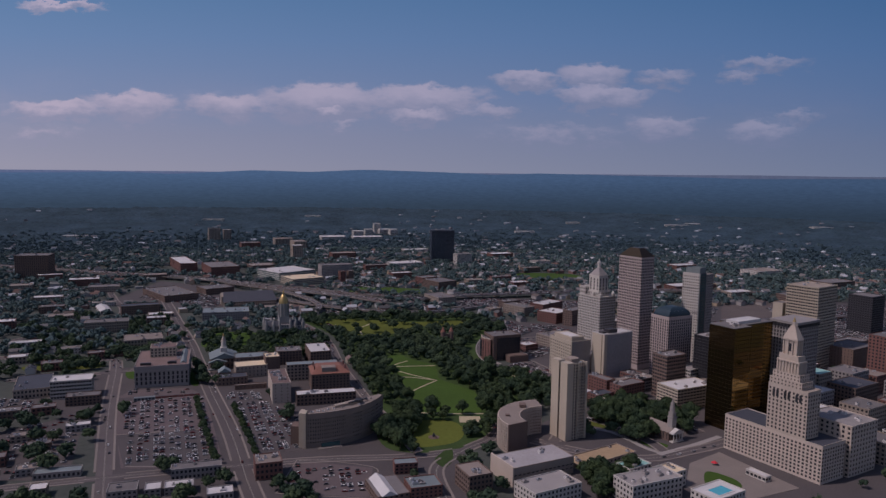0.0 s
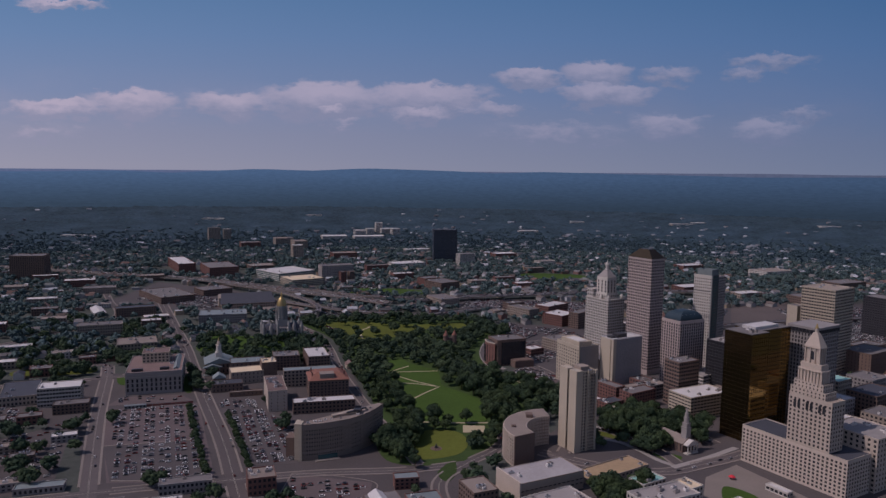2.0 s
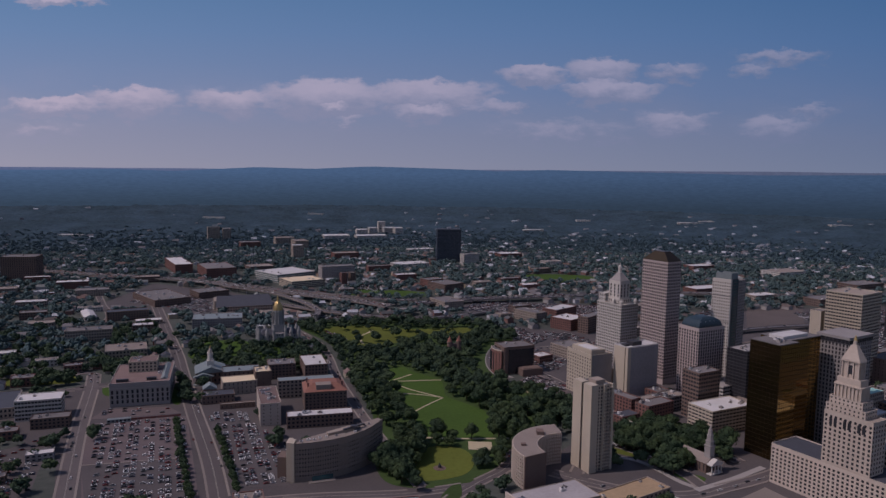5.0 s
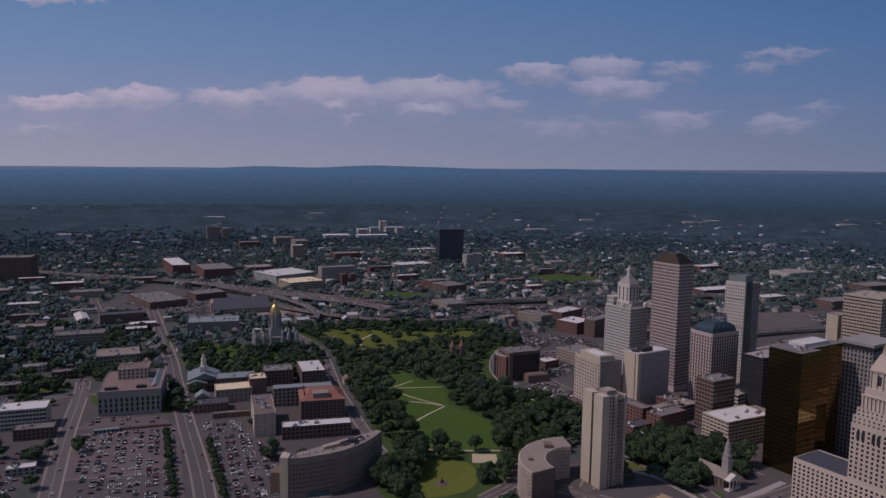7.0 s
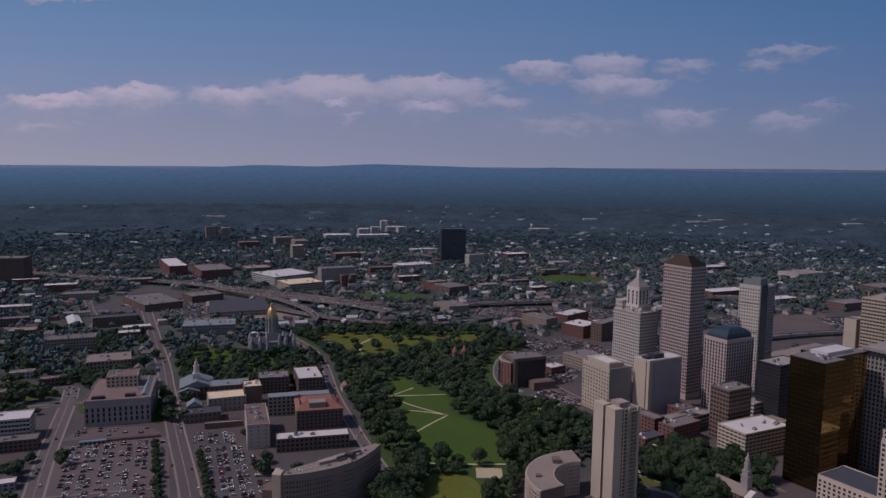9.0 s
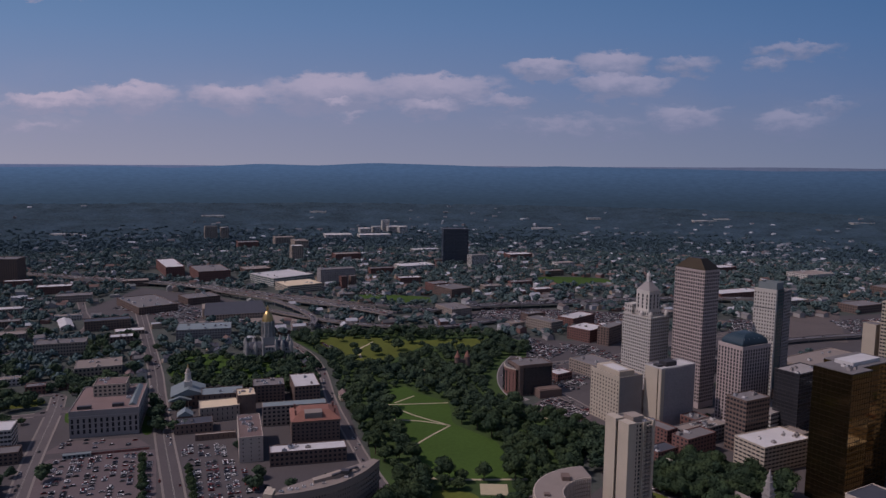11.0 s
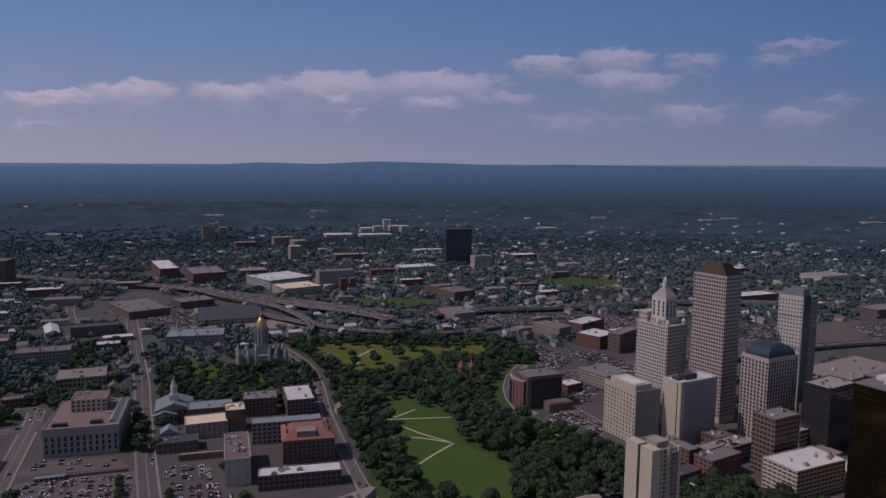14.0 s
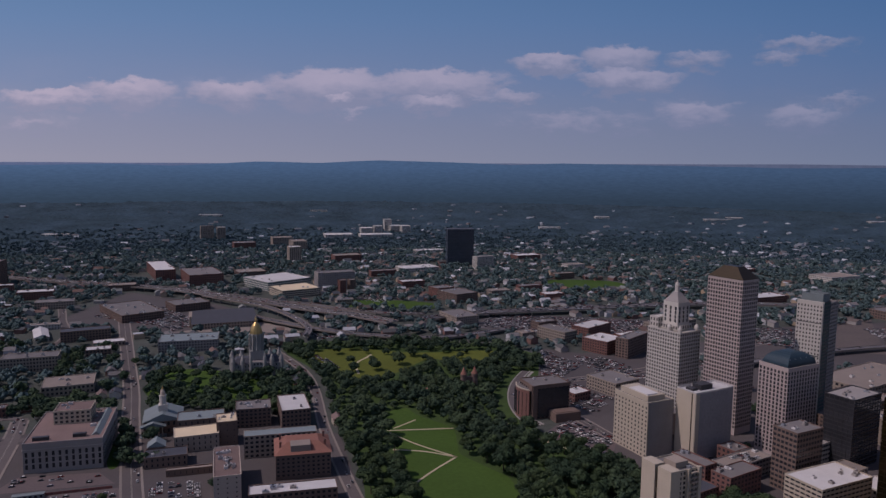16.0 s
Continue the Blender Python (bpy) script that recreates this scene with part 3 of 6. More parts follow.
flat("parking_lot_south", [(-271, 610), (-187, 614), (-229, 708), (-312, 686)], 0.128, "lot", "darker grey asphalt half of the parking lot")
flat("parking_lot_east", [(-170, 648), (-128, 655), (-140, 740), (-190, 800), (-238, 800)], 0.12, "lot", "asphalt parking lot full of cars")
flat("parking_lot_low", [(-125, 565), (-55, 560), (-58, 618), (-128, 632)], 0.12, "redlot", "reddish asphalt parking lot beside the office block")
flat("parking_lot_far_west", [(-520, 700), (-410, 730), (-450, 800), (-540, 780)], 0.12, "lot", "asphalt parking lot with parked cars")
flat("parking_lot_corner", [(-435, 682), (-402, 713), (-378, 745), (-358, 716), (-318, 614), (-330, 581), (-378, 579)], 0.095, "lot", "worn asphalt lots between small blocks and trees")
flat("parking_lot_park_side", [(77, 949), (128, 890), (150, 950), (108, 1000)], 0.12, "redlot", "asphalt parking lot beside the park")
flat("parking_lot_brick", [(85, 1080), (140, 1000), (240, 1130), (200, 1240), (110, 1280)], 0.12, "lot", "asphalt parking lots among brick blocks")
flat("forecourt", [(-362, 800), (-276, 825), (-298, 845), (-358, 832)], 0.14, "redlot", "reddish paved forecourt of the stone office")
flat("parking_lot_viaduct", [(-640, 1380), (-430, 1330), (-250, 1345), (-300, 1440), (-440, 1560), (-640, 1660)], 0.12, "lot", "wide asphalt lots beside the viaduct")
flat("parking_lot_station", [(20, 1400), (240, 1340), (330, 1480), (40, 1520)], 0.12, "lot", "asphalt lots beside the railway")
flat("parking_lot_north", [(560, 1080), (850, 1150), (950, 1550), (420, 1420)], 0.12, "lot", "wide asphalt lots north of downtown")
flat("plaza_tan", [(-433, 1338), (-317, 1346), (-238, 1352), (-305, 1425)], 0.2, "tanroof", "tan paved deck beside the viaduct")

flat("lawn_office_side", [(-300, 862), (-289, 858), (-312, 925), (-321, 928)], 0.15, "grass", "green strip beside the stone office")
flat("lawn_office_back", [(-386, 884), (-374, 880), (-384, 916), (-400, 917)], 0.15, "grass", "green strip beside the street")
flat("lawn_library", [(-432, 1000), (-370, 1005), (-392, 1028), (-440, 1022)], 0.15, "grass", "grass before the low stone building")
flat("lawn_west_yard", [(-520, 905), (-440, 925), (-452, 950), (-530, 935)], 0.15, "drygrass", "dry grass between side streets")
flat("lawn_bend", [(-4, 640), (4, 622), (12, 640), (10, 668)], 0.3, "darkgrass", "grass island at the road bend")
for a_, b_ in (((-229, 709), (-312, 687)), ((-271, 612), (-188, 616))):
    tagged(new("pavement_strip", ribbon(Mesh(), smooth([a_, b_], 6), 1.8, 0.0, 0.3).data("pavement_strip", "pave")), "pale kerb strip between parking lots", "pavement", "", "structure")
for pts_ in ([(-127, 634), (-129, 572), (-124, 564), (-56, 558)], [(-127, 634), (-100, 632), (-58, 620), (-53, 600), (-54, 560)]):
    tagged(new("kerb", ribbon(Mesh(), smooth(pts_, 6), 1.0, 0.0, 0.28).data("kerb", "pave")), "pale kerb round the parking lot", "kerb", "", "structure")
fence = thing("lot_fence", "faded red board fence along the parking lot", "fence", 0, 0)
for k in range(9):
    x, y = -274 - 5.6 * k, 817 - 1.9 * k
    part("board_panel", Mesh().prism([(x, y), (x - 5.3, y - 1.8), (x - 5.25, y - 2.0), (x + 0.05, y - 0.2)], 0.1, 2.2), "redfence", fence)

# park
flat("lawn_park", [(-60, 690), (-30, 655), (25, 668), (60, 705), (105, 780), (120, 890), (75, 960), (60, 1060), (115, 1180), (60, 1290), (-120, 1310), (-245, 1270), (-180, 1150), (-150, 1080), (-118, 960), (-78, 830)], 0.08, "darkgrass", "green grass under the park trees, shade put into its colour")
flat("lawn_main", [(-77, 985), (-72, 1010), (-58, 1018), (-44, 996), (-10, 962), (-4, 918), (0, 896), (26, 866), (41, 842), (43, 772), (-27, 772), (-31, 820), (-41, 845), (-51, 888), (-66, 930)], 0.2, "grass", "mown green lawn crossed by pale paths")
flat("lawn_far", [(-213, 1236), (-150, 1262), (-61, 1245), (42, 1262), (40, 1200), (2, 1180), (-40, 1215), (-81, 1145), (-119, 1122), (-150, 1150), (-185, 1190)], 0.2, "drygrass", "sunlit yellow-green lawn")
flat("lawn_statue", [(-28, 672), (12, 680), (24, 712), (12, 742), (-22, 738)], 0.2, "drygrass", "dry lawn round a small monument")
flat("lawn_church", [(154, 739), (157, 751), (171, 752), (178, 737), (179, 721), (168, 728)], 0.2, "drygrass", "small curved lawn by the church")
flat("lawn_corner", [(194, 692), (207, 693), (219, 684), (206, 672)], 0.2, "grass", "green corner lawn before the church")
for i_, (pts_, w_) in enumerate((([(158, 760), (176, 761), (185, 740), (188, 713)], 4.0), ([(140, 735), (149, 729), (169, 720), (183, 700), (195, 676), (207, 663)], 5.0), ([(203, 660), (242, 684), (278, 710)], 6.0))):
    tagged(new("pavement_walk", ribbon(Mesh(), smooth(pts_, 6), w_, 0.0, 0.24 + 0.01 * i_).data("pavement_walk", "walkway")), "pale concrete walk beside the church green", "pavement", "", "structure")
flat("ground_bare", [(500, 1300), (545, 1420), (600, 1540), (705, 1535), (640, 1400), (587, 1275)], 0.19, "baresoil", "brown bare ground beside the ramps")
flat("lawn_capitol", [(-340, 1040), (-190, 1010), (-200, 1118), (-270, 1112), (-285, 1140), (-350, 1140)], 0.2, "grass", "green grass before the capitol")
flat("lawn_hill", [(-215, 1560), (-60, 1545), (-50, 1600), (-180, 1625)], 0.2, "grass", "green bank beside the viaduct")
flat("lawn_field", [(190, 1790), (330, 1770), (340, 1880), (200, 1890)], 0.2, "grass", "green field among houses")


def path(points, w=2.4):
    tagged(new("path", ribbon(Mesh(), smooth(points, 6), w, 0.0, 0.3).data("path", "path")), "pale gravel path across the lawn", "path", "", "structure")


path([(-69, 947), (-40, 918), (-5, 892)], 2.0)
path([(-38, 836), (-24, 862), (-5, 892)], 2.0)
path([(-62, 905), (-35, 903), (-5, 892)], 2.2)
path([(-72, 952), (-45, 956), (-8, 962)], 2.2)
path([(-66, 958), (-55, 972), (-46, 984)], 2.0)
path([(-30, 768), (10, 766), (60, 769)], 3.0)
path([(-125, 1140), (-134, 1185), (-125, 1215), (-120, 1232)], 3.0)
path([(120, 895), (60, 950), (40, 990)], 3.0)

tagged(new("pavilion_floor", Mesh().box(20, 738, -0.2, 42, 758, 0.6).data("pavilion_floor", "path")), "pale square paved terrace in the park", "terrace", "", "structure")
mon = thing("monument", "round stone monument on the dry lawn", "monument", -6, 695)
part("base", Mesh().cone(0, 0, 5.5, 0, 5.5, 0.5, 20).cone(0, 0, 3.4, 0.5, 3.4, 1.0, 20), "brown", mon)
part("plinth", Mesh().cone(0, 0, 1.6, 1.0, 1.2, 3.2, 8).cone(0, 0, 0.6, 3.2, 0.3, 5.0, 8), "dark", mon)


# ---------------- viaducts ----------------
DECKS = []


def viaduct(name, points, w, z, label):
    t = thing(name, label, "viaduct", 0, 0)
    pts = smooth(points, 6)
    DECKS.append((pts, w, z))
    part("deck", ribbon(Mesh(), pts, w, z - 1.2, z), "deck", t)
    for s in (-1, 1):
        part("parapet", ribbon(Mesh(), offset(pts, s * (w / 2 + 0.2)), 0.5, z - 1.5, z + 1.0), "pave", t)
    for s in ((-0.25, 0.25) if w > 14 else ()):
        part("lane_line", ribbon(Mesh(), offset(pts, s * w), 0.3, z, z + 0.03), "line", t)
    if w > 14:
        part("median", ribbon(Mesh(), pts, 0.6, z, z + 0.9), "pave", t)
    for i in range(1, len(pts) - 1, 2):
        x, y = pts[i][:2]
        part("pier", Mesh().cone(x, y, 1.1, 0, 1.1, z - 2.4, 8).box(x - w * 0.35, y - 1, z - 2.4, x + w * 0.35, y + 1, z - 1.2), "grey", t)


viaduct("highway_viaduct", [(-1500, 1930), (-964, 1776), (-794, 1726), (-676, 1698), (-568, 1668), (-470, 1618), (-370, 1570), (-280, 1507), (-180, 1454), (-107, 1400)], 26, 8, "grey concrete highway viaduct with pale parapets")
viaduct("highway_viaduct", [(-60, 1432), (-20, 1455), (32, 1485), (139, 1517), (241, 1545), (347, 1575), (480, 1600), (700, 1590)], 24, 8, "grey concrete highway viaduct with pale parapets")
viaduct("ramp_viaduct", [(-470, 1592), (-421, 1560), (-340, 1507), (-272, 1426), (-230, 1352), (-222, 1300)], 10, 9.5, "curved concrete ramp leaving the highway")
viaduct("ramp_viaduct", [(-330, 1562), (-270, 1540), (-200, 1500), (-130, 1475), (-60, 1472)], 10, 7, "slim concrete highway ramp")
viaduct("ramp_viaduct", [(-340, 1440), (-222, 1361), (-132, 1323), (-37, 1316), (30, 1350), (80, 1390)], 13, 5, "slim concrete highway ramp")
viaduct("ramp_viaduct", [(330, 1180), (420, 1230), (560, 1290), (800, 1350)], 12, 6, "slim concrete highway ramp")
viaduct("ramp_viaduct", [(380, 1110), (480, 1130), (620, 1130), (800, 1100)], 14, 7, "wide pale concrete ramp")


# ---------------- cars ----------------
def car_meshes(s=1.0, l=4.6):
    b = Mesh().frustum([(-0.9, -l / 2), (0.9, -l / 2), (0.9, l / 2), (-0.9, l / 2)], 0.3, [(-0.86, -l / 2 + 0.1), (0.86, -l / 2 + 0.1), (0.86, l / 2 - 0.1), (-0.86, l / 2 - 0.1)], 0.95 * s)
    b.frustum([(-0.62, -0.9), (0.62, -0.9), (0.62, 0.9), (-0.62, 0.9)], 1.42 * s, [(-0.58, -0.8), (0.58, -0.8), (0.58, 0.8), (-0.58, 0.8)], 1.5 * s)
    c = Mesh().frustum([(-0.8, -1.7), (0.8, -1.7), (0.8, 1.3), (-0.8, 1.3)], 0.95 * s, [(-0.64, -1.0), (0.64, -1.0), (0.64, 0.95), (-0.64, 0.95)], 1.42 * s)
    return b, c


def wheel_mesh():
    m = Mesh()
    k = 8
    for x in (-0.11, 0.11):
        m.v += [(x, 0.33 * math.cos(2 * math.pi * i / k), 0.33 * math.sin(2 * math.pi * i / k)) for i in range(k)]
    m.f = [tuple(reversed(range(k))), tuple(range(k, 2 * k))] + [(i, (i + 1) % k, k + (i + 1) % k, k + i) for i in range(k)]
    return m


CARB, CARC = car_meshes()
car = thing("car", "parked car with dark windows on the asphalt lot", "car", -250, 700, group="parked cars")
part("body", CARB, "carpaint", car)
part("cabin_glass", CARC, "carglass", car)
wheel = wheel_mesh().data("wheel", "tyre")
for x in (-0.82, 0.82):
    for y in (-1.4, 1.4):
        part("wheel", wheel, "tyre", car, at=(x, y, 0.33))


def inside(p, poly):
    x, y = p
    hit = False
    for (ax, ay), (bx, by) in zip(poly, poly[1:] + poly[:1]):
        if (ay > y) != (by > y) and x < (bx - ax) * (y - ay) / (by - ay) + ax:
            hit = not hit
    return hit


def rows_in(poly, rot, gap=8.5, step=2.7, fill=0.75, turn=0.0):
    """Parking bays in rows, in a lot of that outline."""
    c, s = math.cos(radians(rot)), math.sin(radians(rot))
    loc = [(x * c + y * s, -x * s + y * c) for x, y in poly]
    u0, u1 = min(p[0] for p in loc), max(p[0] for p in loc)
    v0, v1 = min(p[1] for p in loc), max(p[1] for p in loc)
    out, u, k = [], u0 + 3, 0
    while u < u1 - 2:
        v = v0 + 3
        while v < v1 - 2:
            p = (u * c - v * s, u * s + v * c)
            if inside(p, poly) and RNG.random() < fill * (0.72 + 0.5 * noise.noise((u / 18, v / 18, 1))):
                out.append((*p, rot + turn + RNG.uniform(-3, 3) + RNG.choice((0, 180))))
            v += step
        u += 5.4 if k % 2 == 0 else gap
        k += 1
    return out


MAIN = [(-272, 615), (-190, 620), (-268, 810), (-345, 788)]
spots = rows_in(MAIN, 21, fill=0.62, turn=90)
spots += rows_in([(-168, 652), (-132, 660), (-144, 738), (-190, 795), (-232, 795)], 21, fill=0.75, turn=90)
spots += rows_in([(-240, 802), (-198, 802), (-208, 832), (-246, 828)], 21, fill=0.8, turn=90)
RNG.shuffle(spots)
many = spots[150:]
spots = spots[:150]
car.matrix_world = pose(spots[0][0], spots[0][1], 0.14, 0, 0, spots[0][2])
for x, y, r in spots[1:]:
    copy_thing(car, pose(x, y, 0.14, 0, 0, r))
for poly, rot, fill in (([(-122, 572), (-60, 567), (-62, 612), (-125, 625)], 12, 0.5), ([(-515, 705), (-415, 733), (-455, 795), (-535, 775)], 22, 0.8),
                        ([(80, 949), (126, 898), (145, 950), (108, 995)], 40, 0.95), ([(90, 1080), (140, 1010), (165, 1060), (120, 1140), (160, 1200), (110, 1270)], 40, 0.9),
                        ([(170, 1150), (230, 1140), (200, 1230), (150, 1240)], 40, 0.9),
                        ([(-600, 1440), (-480, 1380), (-430, 1440), (-560, 1560)], 40, 0.9), ([(-470, 1380), (-430, 1345), (-400, 1420), (-440, 1480)], 40, 0.9),
                        ([(30, 1410), (230, 1350), (320, 1470), (50, 1510)], 30, 0.9), ([(600, 1110), (840, 1170), (930, 1500), (640, 1440)], 35, 0.9),
                        ([(-435, 682), (-402, 713), (-378, 745), (-358, 716), (-318, 614), (-330, 581), (-378, 579)], 24, 0.28), ([(655, 1195), (684, 1160), (855, 1450), (757, 1385)], 35, 0.95), ([(-358, 832), (-300, 842), (-282, 828), (-352, 806)], 22, 0.3), ([(430, 1330), (480, 1300), (540, 1420), (470, 1440)], 33, 0.8), ([(300, 1130), (340, 1110), (350, 1200), (310, 1240)], 33, 0.9),
                        ([(-200, 1200), (-165, 1150), (-150, 1165), (-190, 1225)], 30, 0.9), ([(-720, 1760), (-640, 1720), (-560, 1790), (-640, 1850)], 30, 0.9),
                        ([(-250, 1330), (-200, 1310), (-180, 1330), (-240, 1350)], 30, 0.9), ([(-230, 1640), (-150, 1600), (-100, 1640), (-200, 1690)], 30, 0.8),
                        ([(1000, 1500), (1300, 1500), (1350, 1800), (1000, 1800)], 30, 0.9)):
    many += rows_in(poly, rot, fill=fill, turn=90)
many = [(x, y, r, 0.14) for x, y, r in many]
for pts, w, z in DECKS:
    for (ax, ay), (bx, by) in zip(pts, pts[1:]):
        for lane in ((-0.36, -0.2, 0.2, 0.36) if w > 14 else (0.0,)):
            for f in (0.15, 0.65):
                if TURN.random() < 0.55:
                    f += TURN.uniform(-0.1, 0.25)
                    u = Vector((bx - ax, by - ay)).normalized()
                    many.append((ax + (bx - ax) * f - u.y * w * lane, ay + (by - ay) * f + u.x * w * lane, math.degrees(math.atan2(u.y, u.x)) - 90, z + 0.02))
for name, pts, w, *_ in STREETS:
    for (ax, ay), (bx, by) in zip(pts, pts[1:]):
        if ay > 700 and TURN.random() < 0.32:
            u = Vector((bx - ax, by - ay)).normalized()
            lane = TURN.choice((-0.38, -0.2, 0.2, 0.38)) * w
            many.append((ax - u.y * lane, ay + u.x * lane, math.degrees(math.atan2(u.y, u.x)) - 90, 0.3))
cars = Mesh()
for x, y, r, up in many:
    c, s = math.cos(radians(r)), math.sin(radians(r))
    for src in (CARB, CARC):
        n = len(cars.v)
        cars.v += [(x + a * c - b * s, y + a * s + b * c, z + up) for a, b, z in src.v]
        cars.f += [tuple(i + n for i in f) for f in src.f]
cars_me = cars.data("parked_cars_far", "carpaint_many", "carglass")
nb, nc = len(CARB.f), len(CARC.f)
cars_me.polygons.foreach_set("material_index", np.tile(np.r_[np.zeros(nb, np.int32), np.ones(nc, np.int32)], len(many)))
tagged(new("parked_cars_far", cars_me), "small far cars on lots, streets and viaducts", "cars", "", "stuff")

# cars on the streets
for x, y, r in ((-203, 706, 24), (-196, 690, 24), (-236, 752, 204), (-262, 828, 24), (-300, 900, 204), (-318, 940, 24), (-176, 625, 24), (-345, 1000, 204), (-300, 640, 23),
                (-267, 560, 203), (-310, 660, 23), (-340, 730, 203), (-70, 790, 20), (-100, 880, 200), (150, 655, 110), (205, 655, 290), (250, 680, 300)):
    copy_thing(car, pose(x + 2.5 * math.cos(radians(r)), y + 2.5 * math.sin(radians(r)), 0.17, 0, 0, r))

for k in range(16):
    a, b = 6 + 2.9 * (k % 8), (4.5, 14.5)[k // 8]
    c, d = math.cos(radians(33)), math.sin(radians(33))
    copy_thing(car, pose(216 + a * c - b * d + 12 * c, 842 + a * d + b * c + 12 * d, 15.06, 0, 0, 33 + TURN.uniform(-3, 3)))
for x, y, r in ((146, 652, 106), (160, 649, 286), (172, 648, 96), (222, 660, 295), (238, 668, 120), (262, 682, 300), (281, 694, 300), (128, 664, 120)):
    copy_thing(car, pose(x, y, 0.2, 0, 0, r))

# ---------------- west side: offices round the parking lots ----------------
fed = thing("stone_office", "large grey-beige stone office with tall window bays", "office building", -357, 838, 17)
volume(fed, 0, 0, 0, 60, 80, 25, 3, 12, 16, "grey", pier=0.58, band=0.22, base=3, crown=6.5, panes="F", roof="brownroof", units=3, deep=0.7)
part("cornice", Mesh().ring(-0.5, -0.5, 60.5, 80.5, 19.6, 20.5, 0.5), "grey", fed)
volume(fed, 14, 44, 25.1, 30, 26, 11, 3, 7, 6, "cream", pier=0.45, band=0.4, roof="brownroof", units=3)
part("roof_house", Mesh().box(6, 6, 25, 18, 10, 28).box(36, 8, 25, 46, 12, 28), "dark", fed)
part("skylight", Mesh().gable(50, 10, 57, 74, 25.1, 28, "y"), "blueroof", fed)
office = thing("state_office", "long tan stone office with bowed front and cluttered roof", "office building", -124, 661)
bow = smooth([(0, 0), (12, 3), (23, 8), (34, 14.5), (41, 20), (49, 29), (54, 36), (60, 47.5), (66, 64)], 3)
rear = [(61, 68), (46, 53), (25, 33), (4, 14)]


def bowed(d):
    """The plan of the office, drawn in by d all round."""
    return [(x - 0.6 * d, y + 0.8 * d) for x, y in bow] + [(x + 0.3 * d, y - 0.9 * d) for x, y in rear]


part("base_wall", Mesh().prism(bowed(0), 0, 4.4), "umber", office)
for k in range(7):
    part("floor_band", Mesh().prism(bowed(0), 6.0 + k * 3.6, 8.0 + k * 3.6 if k < 6 else 32), "umber", office)
rw = Mesh().prism(bowed(0.5), 0, 1.7).data("ribbon_window", "glass")
for k in range(7):
    part("ribbon_window", rw, "glass", office, at=(0, 0, 4.35 + k * 3.6))
for (ax, ay), (bx_, by_) in zip(bow, bow[1:]):
    u = Vector((bx_ - ax, by_ - ay)).normalized() * 0.62
    for f in (0.0, 0.5):
        x, y = ax + (bx_ - ax) * f - u.y * 0.05, ay + (by_ - ay) * f + u.x * 0.05
        part("pier", Mesh().prism([(x - u.x, y - u.y), (x + u.x, y + u.y), (x + u.x - u.y, y + u.y + u.x), (x - u.x - u.y, y - u.y + u.x)], 4.3, 28), "umber", office)
part("entrance_glass", Mesh().prism([(14, 2.2), (30, 9.5), (29.6, 10.4), (13.6, 3.1)], 0.4, 4.0), "blueglass", office, "wide glazed entrance")
part("front_steps", Mesh().prism([(12, -3), (33, 6), (31, 11), (11, 3)], 0, 0.5), "pave", office)
part("roof", Mesh().prism(bowed(0.6), 32, 32.12), "tanroof", office)
part("parapet", Mesh().prism(bow + [(x - 0.36, y + 0.48) for x, y in reversed(bow)], 32, 32.9), "umber", office)
part("stair_tower", Mesh().box(-7, 1, 0, -3.6, 13, 33).box(-3.2, -1, 0, -0.2, 9, 33.5), "cream", office, "pale cream end towers")
part("low_wing", Mesh().box(-16, 8, 0, -7.3, 22, 18), "brown", office)
part("penthouse", Mesh().prism([(24, 21), (42, 34), (48, 44), (38, 40), (22, 25)], 32.12, 34.4), "tan", office)
part("duct", Mesh().prism([(36, 28), (52, 44), (51, 46), (35, 30)], 34.4, 35.4).box(41, 33, 34.4, 47, 38, 36.5), "dark", office, "dark roof plant and ducts")
for x, y in ((3, 5), (8, 9), (13, 10), (17, 14), (22, 17), (30, 20), (50, 46), (54, 50), (44, 31)):
    w = TURN.uniform(1.5, 3.2)
    unit = part("roof_unit", Mesh().box(x, y, 32.12, x + w, y + w * 0.8, 33.4), TURN.choice(["metal", "whiteroof", "grey"]), office, "metal rooftop unit")
    part("fan", Mesh().cone(x + w / 2, y + w * 0.4, w * 0.25, 33.4, w * 0.25, 33.7, 8), "dark", unit)

building("long_white_roofed_block", "long brown brick block with white roof", -157, 783, 15, 65, 17, 12, 3, 16, 4, wall="brown", roof="whiteroof", units=5)
red = thing("red_roofed_block", "brown stone block with red tiled hip roof", "office building", -150, 836, 15)
volume(red, 0, 0, 0, 44, 38, 21, 5, 11, 9, "brown", pier=0.55, band=0.5, parapet=0, base=2, crown=2, panes="F")
part("hip_roof", Mesh().frustum([(-1, -1), (45, -1), (45, 39), (-1, 39)], 21, [(9, 12), (35, 12), (35, 28), (9, 28)], 27), "redroof", red, "red clay tile hip roof")
for x_, y_ in ((4, 10), (40, 10), (4, 28), (40, 28)):
    part("chimney", Mesh().box(x_ - 0.8, y_ - 0.8, 21, x_ + 0.8, y_ + 0.8, 28).box(x_ - 1.1, y_ - 1.1, 28, x_ + 1.1, y_ + 1.1, 28.5), "brick", red)
part("roof_court", Mesh().box(12, 2, 22, 28, 14, 27.5), "tanroof", red)
building("teal_roofed_wing", "long tan wing with blue-green metal roof", -188, 878, 16, 62, 14, 20, 5, 14, 3, wall="tan", roof="blueroof", parapet=0.4)
building("white_roofed_brick_block", "dark red brick block with white roof", -171, 944, 19, 27, 48, 20, 5, 7, 11, wall="brown", roof="whiteroof", units=2)
